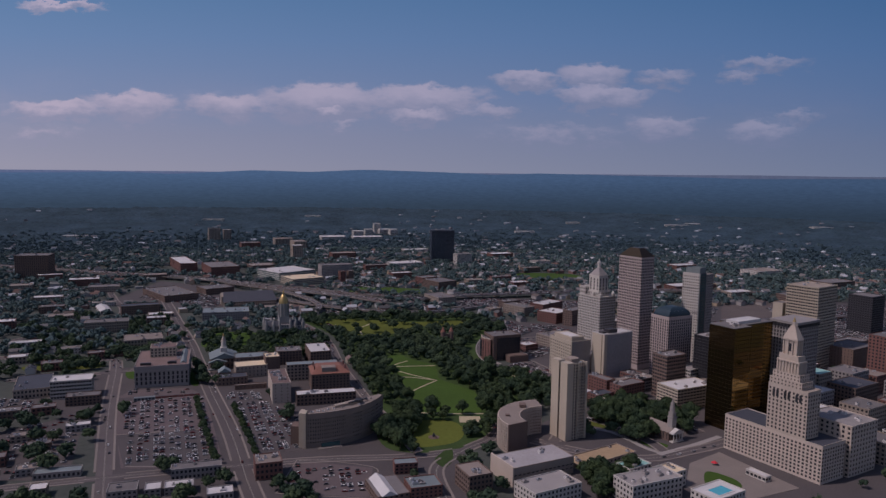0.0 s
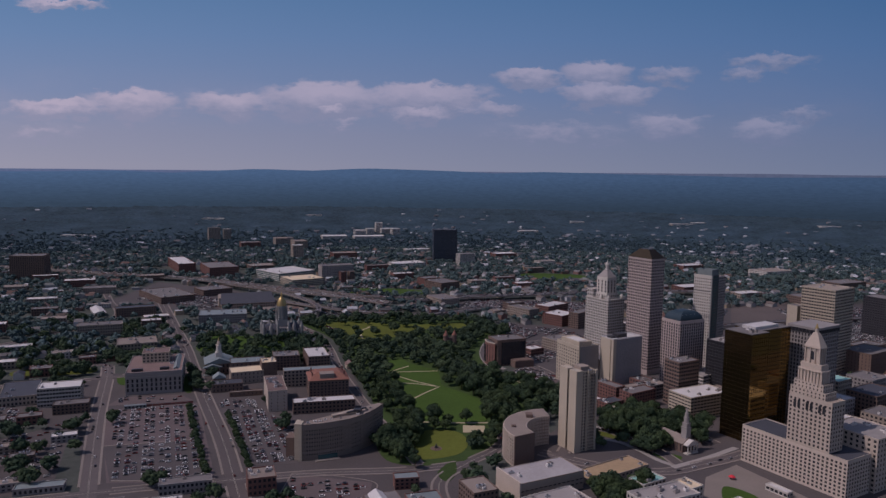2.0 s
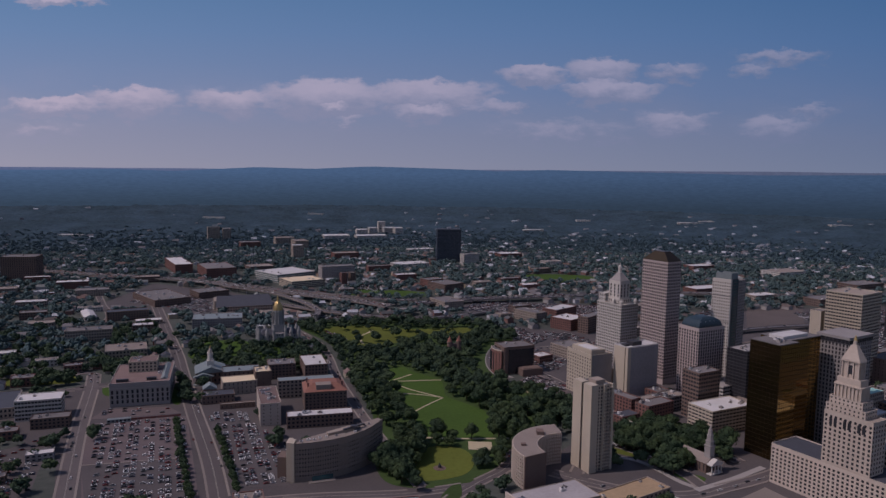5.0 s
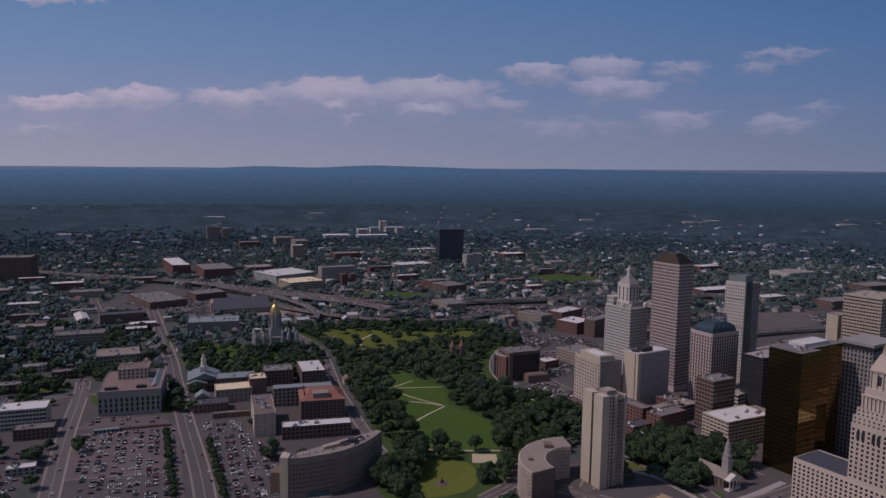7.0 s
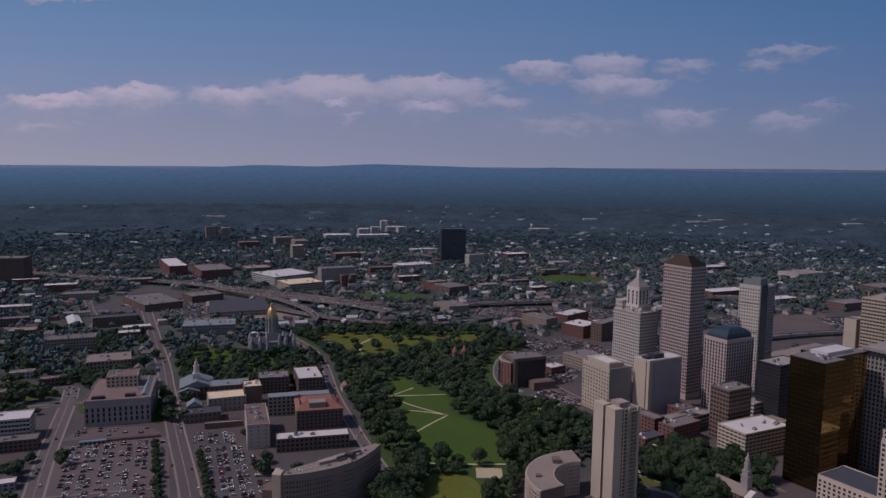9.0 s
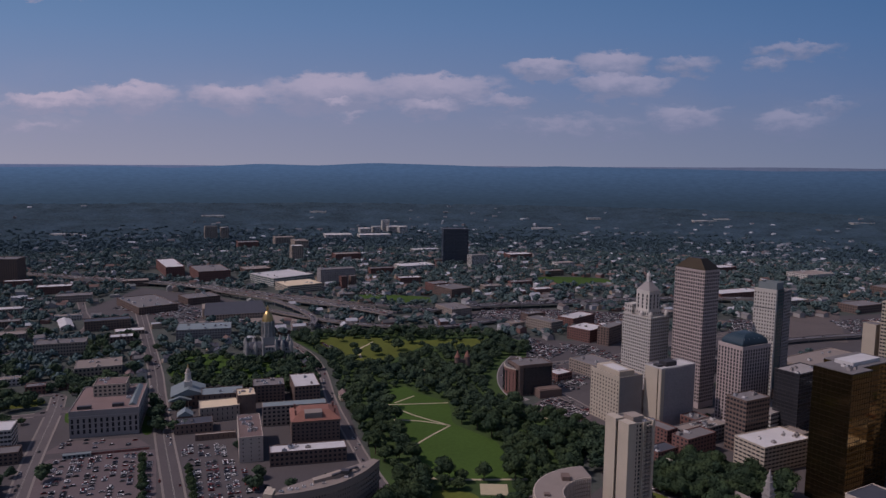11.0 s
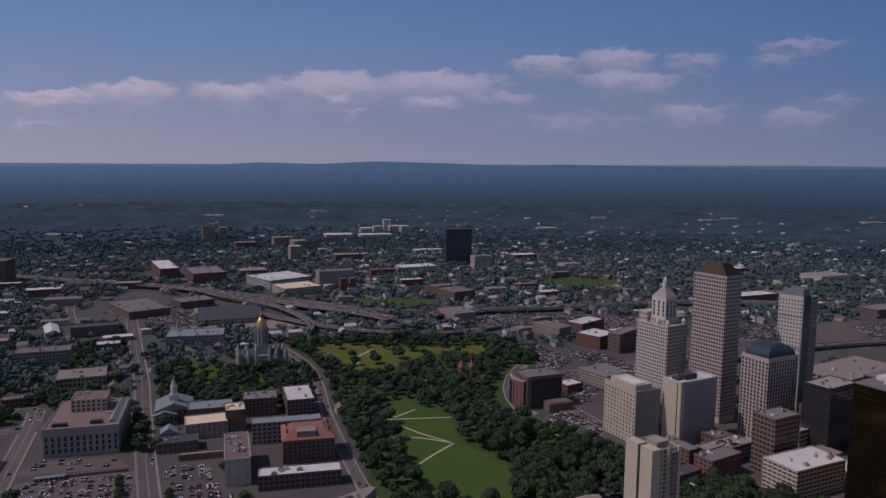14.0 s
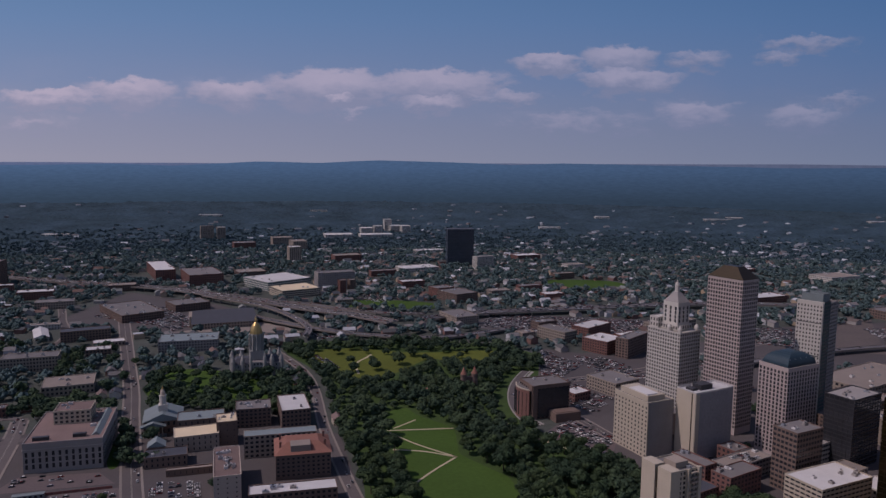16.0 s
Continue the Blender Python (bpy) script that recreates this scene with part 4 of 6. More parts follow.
building("dark_brick_block", "dark brown brick office block", -217, 950, 16, 33, 27, 18, 5, 8, 7, wall="brown", roof="tarroof", units=5)
slab = building("white_slab_office", "pale concrete slab office with cluttered roof", -185, 790, 18, 20, 60, 22, 6, 3, 13, wall="stone", roof="brownroof", pier=0.85, band=0.7, units=12)
building("cream_roofed_hall", "low hall with a cream-coloured flat roof", -252, 886, 22, 38, 26, 14, 3, 8, 6, wall="tan", roof="creamroof", pier=0.8)
building("cream_stage_tower", "brown stage tower with a cream roof", -220, 904, 20, 18, 24, 22, 4, 3, 4, wall="brown", roof="creamroof", pier=0.9, band=0.8, units=4)
hall = building("teal_roofed_hall", "theatre hall with blue-green roof", -263, 922, 18, 42, 26, 16, 3, 8, 5, wall="brown", roof="blueroof", pier=0.8, units=2)
theatre = thing("theatre", "brick theatre with blue-grey gabled roof and golden cupola", "theatre", -296, 926, 20)
volume(theatre, 0, 0, 0, 34, 36, 13, 2, 7, 7, "brown", pier=0.6, parapet=0)
part("gable_roof", Mesh().gable(-1, -1, 35, 37, 13, 20, "y"), "blueroof", theatre, "blue-grey gabled roof")
part("portico", Mesh().box(-3, -7, 0, 20, -0.2, 1).gable(-3, -7, 20, -0.2, 10, 14, "y").box(-2, -6, 9, 19, -0.2, 10), "blueroof", theatre)
for i in range(6):
    part("column", Mesh().cone(0.2 + i * 3.3, -6, 0.55, 1, 0.45, 9, 8), "cream", theatre)
part("cupola", Mesh().box(13, 10, 18, 21, 18, 25).cone(17, 14, 3.2, 25, 3.0, 33, 10).cone(17, 14, 3.5, 33, 3.5, 33.8, 10), "white", theatre)
part("cap", Mesh().cone(17, 14, 2.4, 33.8, 2.1, 37, 10).cone(17, 14, 2.1, 37, 0.5, 40, 10), "stone", theatre)
part("golden_finial", Mesh().cone(17, 14, 1.1, 39.5, 0.2, 43.5, 8), "gold", theatre)
annex = thing("dark_roofed_annex", "low brick annex with dark flat roof and gabled wing", "annex", -264, 852, 20)
volume(annex, 0, 0, 0, 34, 20, 9, 2, 8, 5, "brown", roof="slate", pier=0.7, units=2)
volume(annex, 2, 20.2, 0, 14, 13, 11, 2, 4, 3, "brown", pier=0.7, parapet=0)
part("gable_roof", Mesh().gable(1.4, 19.9, 16.6, 33.6, 11, 16, "y"), "blueroof", annex, "blue-grey gabled roof")
building("low_wall_block", "low flat brick annex beside the lot", -240, 838, 18, 36, 6, 5, 1, 8, 2, wall="brown", roof="tanroof", pier=0.9)
building("long_glass_block", "mid-rise office with ribbon windows", -430, 790, 20, 42, 26, 20, 5, 14, 8, wall="white", roof="whiteroof", pier=0.15, band=0.45, units=2)
building("low_brown_block", "low brown brick block", -402, 768, 20, 34, 17, 10, 3, 9, 4, wall="brown", units=2)
building("dark_roofed_block", "low block with wide dark flat roof", -470, 788, 25, 37, 64, 10, 2, 10, 16, wall="tan", roof="slate", units=3)
building("long_low_shed", "long low blue-grey shed", -333, 580, 17, 36, 12, 5, 1, 10, 3, wall="grey", roof="blueroof")
building("small_white_roof_house", "small house with white flat roof", -318, 546, 18, 13, 13, 7, 2, 4, 4, wall="tan", roof="whiteroof")
building("small_grey_block", "small grey-roofed shop block", -256, 544, 18, 22, 18, 7, 2, 6, 5, wall="grey", roof="tarroof", units=1)
building("white_roofed_shops", "row of shops with white roofs", -230, 552, 18, 12, 14, 6, 2, 3, 4, wall="grey", roof="whiteroof")
building("white_roofed_shops", "row of shops with white roofs", -216, 556, 18, 22, 14, 6, 2, 6, 4, wall="grey", roof="whiteroof", units=3)
building("white_roofed_shops", "row of shops with white roofs", -180, 548, 18, 20, 14, 5, 1, 6, 4, wall="grey", roof="whiteroof", units=2)
building("grey_row", "grey brick row along the lot", -221, 584, 18, 40, 13, 9, 2, 12, 4, wall="grey", roof="tarroof", units=2)
building("corner_brick_block", "dark red brick corner block with cluttered flat roof", -152, 587, 19, 22, 22, 14, 3, 6, 6, wall="brick", roof="tanroof", units=6)
shed = thing("white_vault_hall", "hall with white folded roof", "hall", -47, 545, 22)
volume(shed, 0, 0, 0, 26, 36, 7, 2, 6, 8, "brown", parapet=0.3)
part("white_roof", Mesh().gable(3, -1, 16, 37, 7, 11, "y"), "whiteroof", shed, "white folded membrane roof")
building("blue_roofed_house", "brick house with blue-grey roof", -38, 604, 12, 20, 12, 9, 3, 5, 3, wall="brick", roof="blueroof")
building("blue_roofed_block", "orange brick block with blue flat roof", -22, 556, 18, 26, 22, 9, 3, 7, 6, wall="brick", roof="blueroof", units=4)
building("dark_office", "dark brown office block with roof plant", 24, 564, 24, 21, 27, 16, 4, 6, 7, wall="brown", roof="tanroof", units=4)
building("lot_kiosk", "small booth on the parking lot", -338, 790, 20, 22, 5, 3.4, 1, 6, 2, wall="blueroof", roof="blueroof", parapet=0.2)

# left background blocks
building("grey_school", "long grey school block with rows of windows", -548, 1112, 22, 62, 28, 17, 4, 18, 8, wall="tan", units=4)
lib = building("stone_library", "low pale stone building with flat wings", -452, 1030, 24, 52, 42, 10, 2, 12, 10, wall="tan", roof="tanroof", units=4)
building("white_gabled_shop", "low block with a bright white roof", -605, 1010, 24, 40, 16, 8, 2, 9, 4, wall="white", roof="whiteroof")
building("white_gabled_shop", "low block with a bright white roof", -655, 985, 24, 45, 12, 6, 1, 9, 4, wall="white", roof="whiteroof")
building("dark_long_block", "long dark brick block", -557, 1262, 28, 64, 24, 15, 4, 16, 6, wall="brown", roof="slate")
building("pale_hall", "pale flat-roofed hall beside trees", -500, 1240, 28, 40, 20, 6, 1, 9, 5, wall="tan", roof="whiteroof")
gs = thing("long_gabled_shed", "long shed with white gabled roof", "shed", -595, 1265, 32)
volume(gs, 0, 0, 0, 18, 60, 6, 1, 4, 14, "white", parapet=0)
part("gable_roof", Mesh().gable(-1, -1, 19, 61, 6, 10, "y"), "whiteroof", gs)
building("blue_grey_office", "wide blue-grey office block with flat roofs", -402, 1218, 16, 76, 46, 15, 4, 20, 12, wall="grey", roof="blueroof", units=8)
arm = thing("armory", "large armory hall with dark pitched roof", "armory", -406, 1354, 22)
volume(arm, 0, 0, 0, 96, 60, 9, 2, 22, 14, "tan", parapet=0)
part("pitched_roof", Mesh().gable(-1, -1, 97, 61, 9, 24, "x", over=3), "slate", arm)
part("gable_front", Mesh().box(-3, 18, 0, 4, 42, 17).gable(-3, 18, 4, 42, 17, 23, "x"), "tan", arm)
building("flat_brown_factory", "wide brown flat-roofed factory", -530, 1391, 42, 66, 115, 12, 3, 16, 26, wall="brown", roof="tarroof", units=12)
building("flat_brown_factory", "brown brick factory wing", -480, 1480, 40, 60, 50, 12, 3, 14, 12, wall="brown", roof="tarroof", units=6)
building("brick_works", "brick works block by the viaduct", -551, 1739, 30, 68, 105, 22, 5, 16, 24, wall="brick", roof="tarroof", units=6)
building("brick_works", "brick works block by the viaduct", -645, 1800, 30, 40, 150, 22, 5, 9, 30, wall="brick", roof="whiteroof", units=5)
building("brick_works", "brick works block by the viaduct", -480, 1840, 30, 60, 50, 14, 3, 14, 12, wall="brown", roof="tanroof", units=5)
building("glass_office", "wide low glass office with white roof", -379, 1696, 46, 100, 95, 17, 4, 22, 20, wall="white", glass="blueglass", roof="whiteroof", pier=0.12, band=0.35, units=5)
building("beige_office", "beige office with tan roof", -331, 1615, 36, 76, 66, 15, 4, 20, 16, wall="cream", roof="creamroof", pier=0.15, units=4)
building("grey_tower_block", "plain grey concrete slab block", -284, 1715, 26, 76, 30, 34, 9, 20, 8, wall="grey", pier=0.6, band=0.55, units=3)
building("small_brick_tower", "small twin brick apartment tower", -236, 1690, 28, 12, 16, 24, 8, 3, 4, wall="brick")
building("small_brick_tower", "small twin brick apartment tower", -218, 1699, 28, 12, 16, 24, 8, 3, 4, wall="brown")
building("red_brick_apartments", "red brick apartment block", -44, 1650, 38, 40, 30, 18, 6, 10, 8, wall="brick", units=3)
building("dark_brick_apartments", "dark brick apartment block", -8, 1600, 38, 50, 60, 16, 5, 12, 14, wall="brown", units=3)
building("brick_depot", "tan brick depot beside the railway", -7, 1409, 30, 40, 58, 14, 4, 10, 14, wall="tan", units=3)
building("black_tower", "black slab office tower", -33, 2104, 8, 66, 42, 90, 24, 18, 12, wall="bluedark", pier=0.3, band=0.35, roof="slate", units=2)
building("white_apartments", "white apartment slab among trees", 40, 2035, 35, 50, 20, 30, 9, 12, 5, wall="white", pier=0.3)
building("low_white_school", "low white flat-roofed block", -130, 1960, 30, 90, 50, 10, 2, 20, 12, wall="white", roof="whiteroof", units=5)
building("dark_brick_tower", "dark brown brick slab tower", -968, 1652, 12, 70, 50, 53, 14, 16, 12, wall="brown", pier=0.6, units=2)
building("red_brick_school", "red brick school wing", -200, 1900, 25, 60, 20, 12, 3, 16, 5, wall="brick")
for x, y, w, d, h in ((-440, 2660, 90, 60, 16), (-340, 2790, 40, 40, 28), (-300, 2830, 30, 30, 32), (-275, 2930, 26, 26, 48), (-250, 2900, 40, 50, 27), (-205, 2860, 30, 40, 31), (-330, 2700, 110, 50, 14)):
    building("hospital_block", "white hospital block on the far hill", x, y, 18, w, d, h, max(3, int(h / 4)), int(w / 5), int(d / 5), wall="white", roof="whiteroof", group="hospital blocks")
for x, y, w, d, h, wl in ((-830, 2600, 40, 25, 44, "tan"), (-780, 2610, 26, 25, 40, "tan"), (-560, 2450, 60, 40, 26, "tan"), (-470, 2320, 40, 60, 30, "tan"), (-640, 2330, 60, 40, 22, "brick"),
                          (-430, 2100, 30, 30, 40, "tan"), (-320, 2130, 70, 40, 16, "brick"), (150, 2200, 70, 40, 14, "brick"), (-120, 2300, 80, 30, 12, "white"), (260, 2050, 50, 30, 12, "white"),
                          (640, 2000, 70, 40, 12, "brick"), (820, 1900, 90, 60, 12, "white"), (520, 1620, 110, 40, 12, "brick"), (900, 1700, 90, 50, 14, "brown"), (720, 1500, 70, 40, 14, "brown"), (620, 1560, 60, 30, 10, "tan")):
    building("outlying_block", "plain flat-roofed block among trees", x, y, 25, w, d, h, max(2, int(h / 3.6)), int(w / 5), int(d / 5), wall=wl, roof=RNG.choice(["whiteroof", "tarroof", "tanroof"]), units=2, group="outlying blocks")

# state capitol
cap = thing("capitol", "ornate grey marble capitol with towers and golden dome", "capitol", -246, 1130, 20)
volume(cap, -28, -9, 0, 56, 26, 16, 3, 14, 7, "marble", pier=0.55, band=0.45, parapet=0)
volume(cap, -9, -15, 0, 18, 38, 19, 4, 5, 9, "marble", pier=0.55, parapet=0)
part("mansard", Mesh().frustum([(-28, -9), (28, -9), (28, 17), (-28, 17)], 16, [(-23, -1), (23, -1), (23, 9), (-23, 9)], 22), "slate", cap)
for x in (-28, -17, 17, 28):
    for y in (-9, 17):
        part("corner_turret", Mesh().cone(x, y, 2.8, 0, 2.6, 20, 8).cone(x, y, 3.0, 20, 0.3, 28, 8), "marble", cap)
for x in (-8, 8):
    part("front_turret", Mesh().cone(x, -15, 2.0, 0, 1.8, 24, 8).cone(x, -15, 2.1, 24, 0.2, 31, 8), "marble", cap)
part("drum", Mesh().box(-8, -4, 18, 8, 12, 30).cone(0, 4, 7.8, 30, 7.2, 48, 16).cone(0, 4, 8.2, 48, 7.9, 50, 16), "marble", cap)
for i in range(12):
    a = 2 * math.pi * i / 12
    part("drum_buttress", Mesh().cone(8.3 * math.cos(a), 4 + 8.3 * math.sin(a), 0.8, 30, 0.6, 48, 6).cone(8.3 * math.cos(a), 4 + 8.3 * math.sin(a), 0.7, 48, 0.05, 52, 6), "marble", cap)
dome = Mesh()
prof = [(7.4, 50), (7.1, 53), (6.2, 56.5), (4.7, 60), (2.8, 62.5), (1.8, 63.5)]
for (r0, z0), (r1, z1) in zip(prof, prof[1:]):
    dome.cone(0, 4, r0, z0, r1, z1, 16)
part("golden_dome", dome, "gold", cap, "gilded dome")
part("lantern", Mesh().cone(0, 4, 1.7, 63.5, 1.5, 67, 8).cone(0, 4, 1.8, 67, 0.2, 71, 8), "gold", cap)

# ---------------- downtown towers ----------------
bt = thing("apartment_tower", "tall cream concrete apartment tower with dark balcony recesses", "apartment tower", 121.5, 690, 28)
volume(bt, 6.5, 0.8, 0, 16.5, 22, 75, 25, 5, 7, "cream", pier=0.42, band=0.35, panes="F", units=2)
part("end_wall", Mesh().box(-1.2, -1.0, 0, 6.3, 10, 77).box(-1.2, 12.5, 0, 6.3, 24, 77), "cream", bt, "smooth cream concrete end wall")
part("recess", Mesh().box(0.2, 10, 0, 6.3, 12.5, 75), "mullion", bt)
part("edge_fin", Mesh().box(21.2, -1.0, 0, 23.4, 0.7, 76.5).box(13, -0.6, 0, 14, 0.7, 76), "cream", bt)
part("penthouse", Mesh().box(8, 5, 75, 18, 15, 79), "tan", bt)
bal = Mesh().box(0, 0, 0, 5.4, 1.5, 1.1).data("balcony", "tan")
for i in range(25):
    part("balcony", bal, "tan", bt, at=(16.2, -0.7, 1.5 + i * 2.96))

# curved apartment block
arc = thing("curved_apartments", "curved tan apartment block with ribbed walls", "apartment building", 92, 690, 0)
angles = [radians(100 + 112 * i / 16) for i in range(17)]
ring = [(14 + 51 * math.cos(t), -8 + 51 * math.sin(t)) for t in angles] + [(14 + 30 * math.cos(t), -8 + 30 * math.sin(t)) for t in reversed(angles)]
for i in range(9):
    part("floor_band", Mesh().prism(ring, i * 3, i * 3 + 1.5), "stone", arc)
small = [(14 + 50.4 * math.cos(t), -8 + 50.4 * math.sin(t)) for t in angles] + [(14 + 30.6 * math.cos(t), -8 + 30.6 * math.sin(t)) for t in reversed(angles)]
core = Mesh().prism(small, 0, 1.6).data("ribbon_window", "glass")
for i in range(9):
    part("ribbon_window", core, "glass", arc, at=(0, 0, i * 3 + 1.45))
for k in range(len(ring)):
    a, b = Vector(ring[k]), Vector(ring[(k + 1) % len(ring)])
    n = max(2, int((b - a).length / 3.2))
    for i in range(n):
        p = a + (b - a) * (i + 0.5) / n
        part("rib", Mesh().cone(p.x, p.y, 0.55, 0, 0.55, 27.3, 6), "stone", arc)
c_, s_ = math.cos(angles[-1]), math.sin(angles[-1])
part("end_wall", Mesh().prism([(14 + r * c_ - k * s_ * -1, -8 + r * s_ + k * c_ * -1) for r, k in ((29.5, 0.2), (51.5, 0.2), (51.5, -0.8), (29.5, -0.8))], 0, 27.8), "brown", arc)
part("roof", Mesh().prism(small, 27, 27.95), "tanroof", arc)
part("parapet", Mesh().prism(ring, 26.2, 27.9), "stone", arc)
part("stair_house", Mesh().box(-14, 14, 27.9, -8, 22, 31), "brown", arc)
part("lift_house", Mesh().box(-30, -12, 27.9, -26, -8, 29.5), "brown", arc)

wl = thing("white_wedge_hall", "low pale concrete hall with sloping flat roof", "hall", 61, 585, 28)
volume(wl, 0, 0, 0, 62, 32, 15, 2, 14, 6, "tan", pier=0.3, band=0.7, base=3, crown=5, roof="whitegrey", parapet=0.5, units=4)
part("end_wall", Mesh().box(-1.5, -1.5, 0, -0.1, 33.5, 17), "stone", wl)
building("tan_flat_garage", "low tan flat-roofed garage", 124, 617, 34, 68, 24, 4, 1, 14, 5, wall="tan", roof="sandlot", units=5)
building("low_front_block", "low grey block with blue roof panels", 74, 543, 30, 46, 28, 12, 3, 12, 7, wall="white", roof="grey", units=5)
building("ornate_front_block", "pale stone block with cluttered roof", 150, 548, 25, 50, 24, 17, 4, 12, 6, wall="white", roof="grey", units=10)
building("tan_roofed_block", "pale block with tan roof", 186, 580, 33, 24, 18, 13, 3, 6, 5, wall="white", roof="creamroof", units=4)
building("green_roofed_block", "low block with green copper roof", 160, 596, 33, 26, 16, 11, 3, 6, 4, wall="white", roof="copper", units=3)
pb = building("pool_block", "pale block with a rooftop pool", 207, 526, 33, 34, 24, 17, 4, 9, 6, wall="white", roof="whiteroof")
part("pool", Mesh().box(9, 5, 17.05, 26, 16, 17.3), "water", pb, "turquoise rooftop pool")
part("pool_edge", Mesh().ring(8, 4, 27, 17, 17.05, 17.6, 1.0), "whiteroof", pb)
flat("plaza_front", [(235, 560), (300, 590), (262, 668), (225, 640), (205, 590)], 0.3, "pave", "pale curved plaza before the stone tower")
flat("lawn_plaza", [(224, 590), (250, 588), (252, 606), (234, 622)], 0.36, "grass", "oval lawn on the plaza")
canopy = thing("red_canopy", "small red canopy on the plaza", "canopy", 246, 637)
part("cloth", Mesh().cone(0, 0, 3, 2.4, 0.3, 4.2, 8), "redcloth", canopy)
part("pole", Mesh().cone(0, 0, 0.12, 0.3, 0.12, 2.6, 6), "metal", canopy)
pav = thing("white_pavilion", "low pavilion with white flat roof", "pavilion", 276, 600, 30)
volume(pav, 0, 0, 0, 7, 20, 4.5, 1, 2, 5, "white", roof="whiteroof", pier=0.2)

# brick church with steeple
ch = thing("church", "brown brick church with white columns and grey steeple", "church", 222, 694, 32)
volume(ch, 0, 0, 0, 15, 30, 9, 1, 4, 7, "brown", pier=0.7, band=0.3, parapet=0)
part("gable_roof", Mesh().gable(-0.7, -0.7, 15.7, 30.7, 9, 14.5, "y"), "tanroof", ch, "pale tan pitched roof")
part("portico", Mesh().gable(-0.2, -6, 15.2, -0.8, 9, 13, "y").box(0, -6, 8, 15, -0.8, 9).box(0, -6, 0, 15, -0.8, 0.8), "white", ch)
for i in range(4):
    part("column", Mesh().cone(1.4 + i * 4.05, -5.2, 0.6, 0.8, 0.5, 8, 8), "white", ch)
part("steeple", Mesh().box(4.5, 0, 10, 10.5, 6, 23).box(5, 0.5, 23, 10, 5.5, 27).cone(7.5, 3, 2.6, 27, 2.4, 32, 8).cone(7.5, 3, 2.7, 32, 2.7, 32.5, 8).cone(7.5, 3, 2.0, 32.5, 1.7, 36, 8).cone(7.5, 3, 2.1, 36, 2.1, 36.4, 8).cone(7.5, 3, 1.4, 36.4, 0.1, 42, 8), "grey", ch, "grey tiered steeple")
part("steeple_ledge", Mesh().box(4, -0.5, 22.6, 11, 6.5, 23.2).box(4.6, 0, 26.8, 10.4, 6, 27.3), "grey", ch)
gate = thing("stone_arch", "small brown stone arch by the lawn", "arch", 172, 770, 30)
part("arch_pier", Mesh().box(0, 0, 0, 4, 4, 12).box(8, 0, 0, 12, 4, 12), "stone", gate)
part("arch_top", Mesh().box(0, 0, 12, 12, 4, 15).gable(0, 0, 12, 4, 15, 18, "y"), "stone", gate)

# tall stone tower with stepped top
tr = thing("stone_tower", "tall beige granite tower with stepped crown on a broad block", "skyscraper", 320.5, 597, 31)
volume(tr, 0, 0, 0, 33, 97, 33, 9, 9, 26, "stone", pier=0.44, band=0.4, panes="L", roof="slate", base=1.5, crown=2)
volume(tr, 0.3, 16, 33.9, 18, 38, 41, 11, 5, 10, "stone", pier=0.5, band=0.42, panes="L", roof="tan", base=0.5, crown=2)
T0 = (9.3, 39.0)


def tier(a, b, z0, z1, mat_="stone", name="tier", n=5, gap=0.0):
    x, y = T0
    if gap:
        part(name, Mesh().box(x - a + 1, y - b + 1, z0, x + a - 1, y + b - 1, z1 - 1.2), mat_, tr)
        for i in range(n + 1):
            k = -1 + 2 * i / n
            for s in (-1, 1):
                part("column", Mesh().box(x + k * (a - 0.5) - 0.5, y + s * (b - 0.5) - 0.5, z0, x + k * (a - 0.5) + 0.5, y + s * (b - 0.5) + 0.5, z1 - 1.2), mat_, tr)
                if 0 < i < n:
                    part("column", Mesh().box(x + s * (a - 0.5) - 0.5, y + k * (b - 0.5) - 0.5, z0, x + s * (a - 0.5) + 0.5, y + k * (b - 0.5) + 0.5, z1 - 1.2), mat_, tr)
        part("cornice", Mesh().box(x - a - 0.3, y - b - 0.3, z1 - 1.2, x + a + 0.3, y + b + 0.3, z1), mat_, tr)
    else:
        part(name, Mesh().box(x - a, y - b, z0, x + a, y + b, z1), mat_, tr)


# tall arched windows near the top of the shaft
for k in range(3):
    for j in range(2):
        y = 21.5 + k * 11 + j * 3.6
        part("arch_window", Mesh().box(0.0, y, 64.5, 0.26, y + 2.4, 70.5).box(0.0, y + 0.5, 70.5, 0.26, y + 1.9, 71.5), "glass", tr)
volume(tr, 1.6, 23, 74.9, 15.4, 31, 6, 2, 5, 9, "stone", pier=0.6, band=0.5, parapet=0.6)
volume(tr, 2.6, 26, 80.9, 13.4, 26, 6, 2, 4, 8, "stone", pier=0.6, band=0.5, parapet=0.6)
tier(5.6, 10.6, 86.9, 98, n=7, gap=1)
tier(5.0, 9.2, 98, 103)
tier(4.2, 6.9, 103, 117, n=3, gap=1)
part("clock_window", Mesh().box(T0[0] - 3.4, T0[1] - 1.8, 106, T0[0] - 3.15, T0[1] + 1.8, 113), "glass", tr)
part("pyramid", Mesh().frustum([(T0[0] - 4.6, T0[1] - 7.2), (T0[0] + 4.6, T0[1] - 7.2), (T0[0] + 4.6, T0[1] + 7.2), (T0[0] - 4.6, T0[1] + 7.2)], 117,
                               [(T0[0] - 1.6, T0[1] - 2), (T0[0] + 1.6, T0[1] - 2), (T0[0] + 1.6, T0[1] + 2), (T0[0] - 1.6, T0[1] + 2)], 128.5), "stone", tr)
part("lantern", Mesh().cone(T0[0], T0[1], 1.5, 128.5, 1.3, 132, 8), "stone", tr)
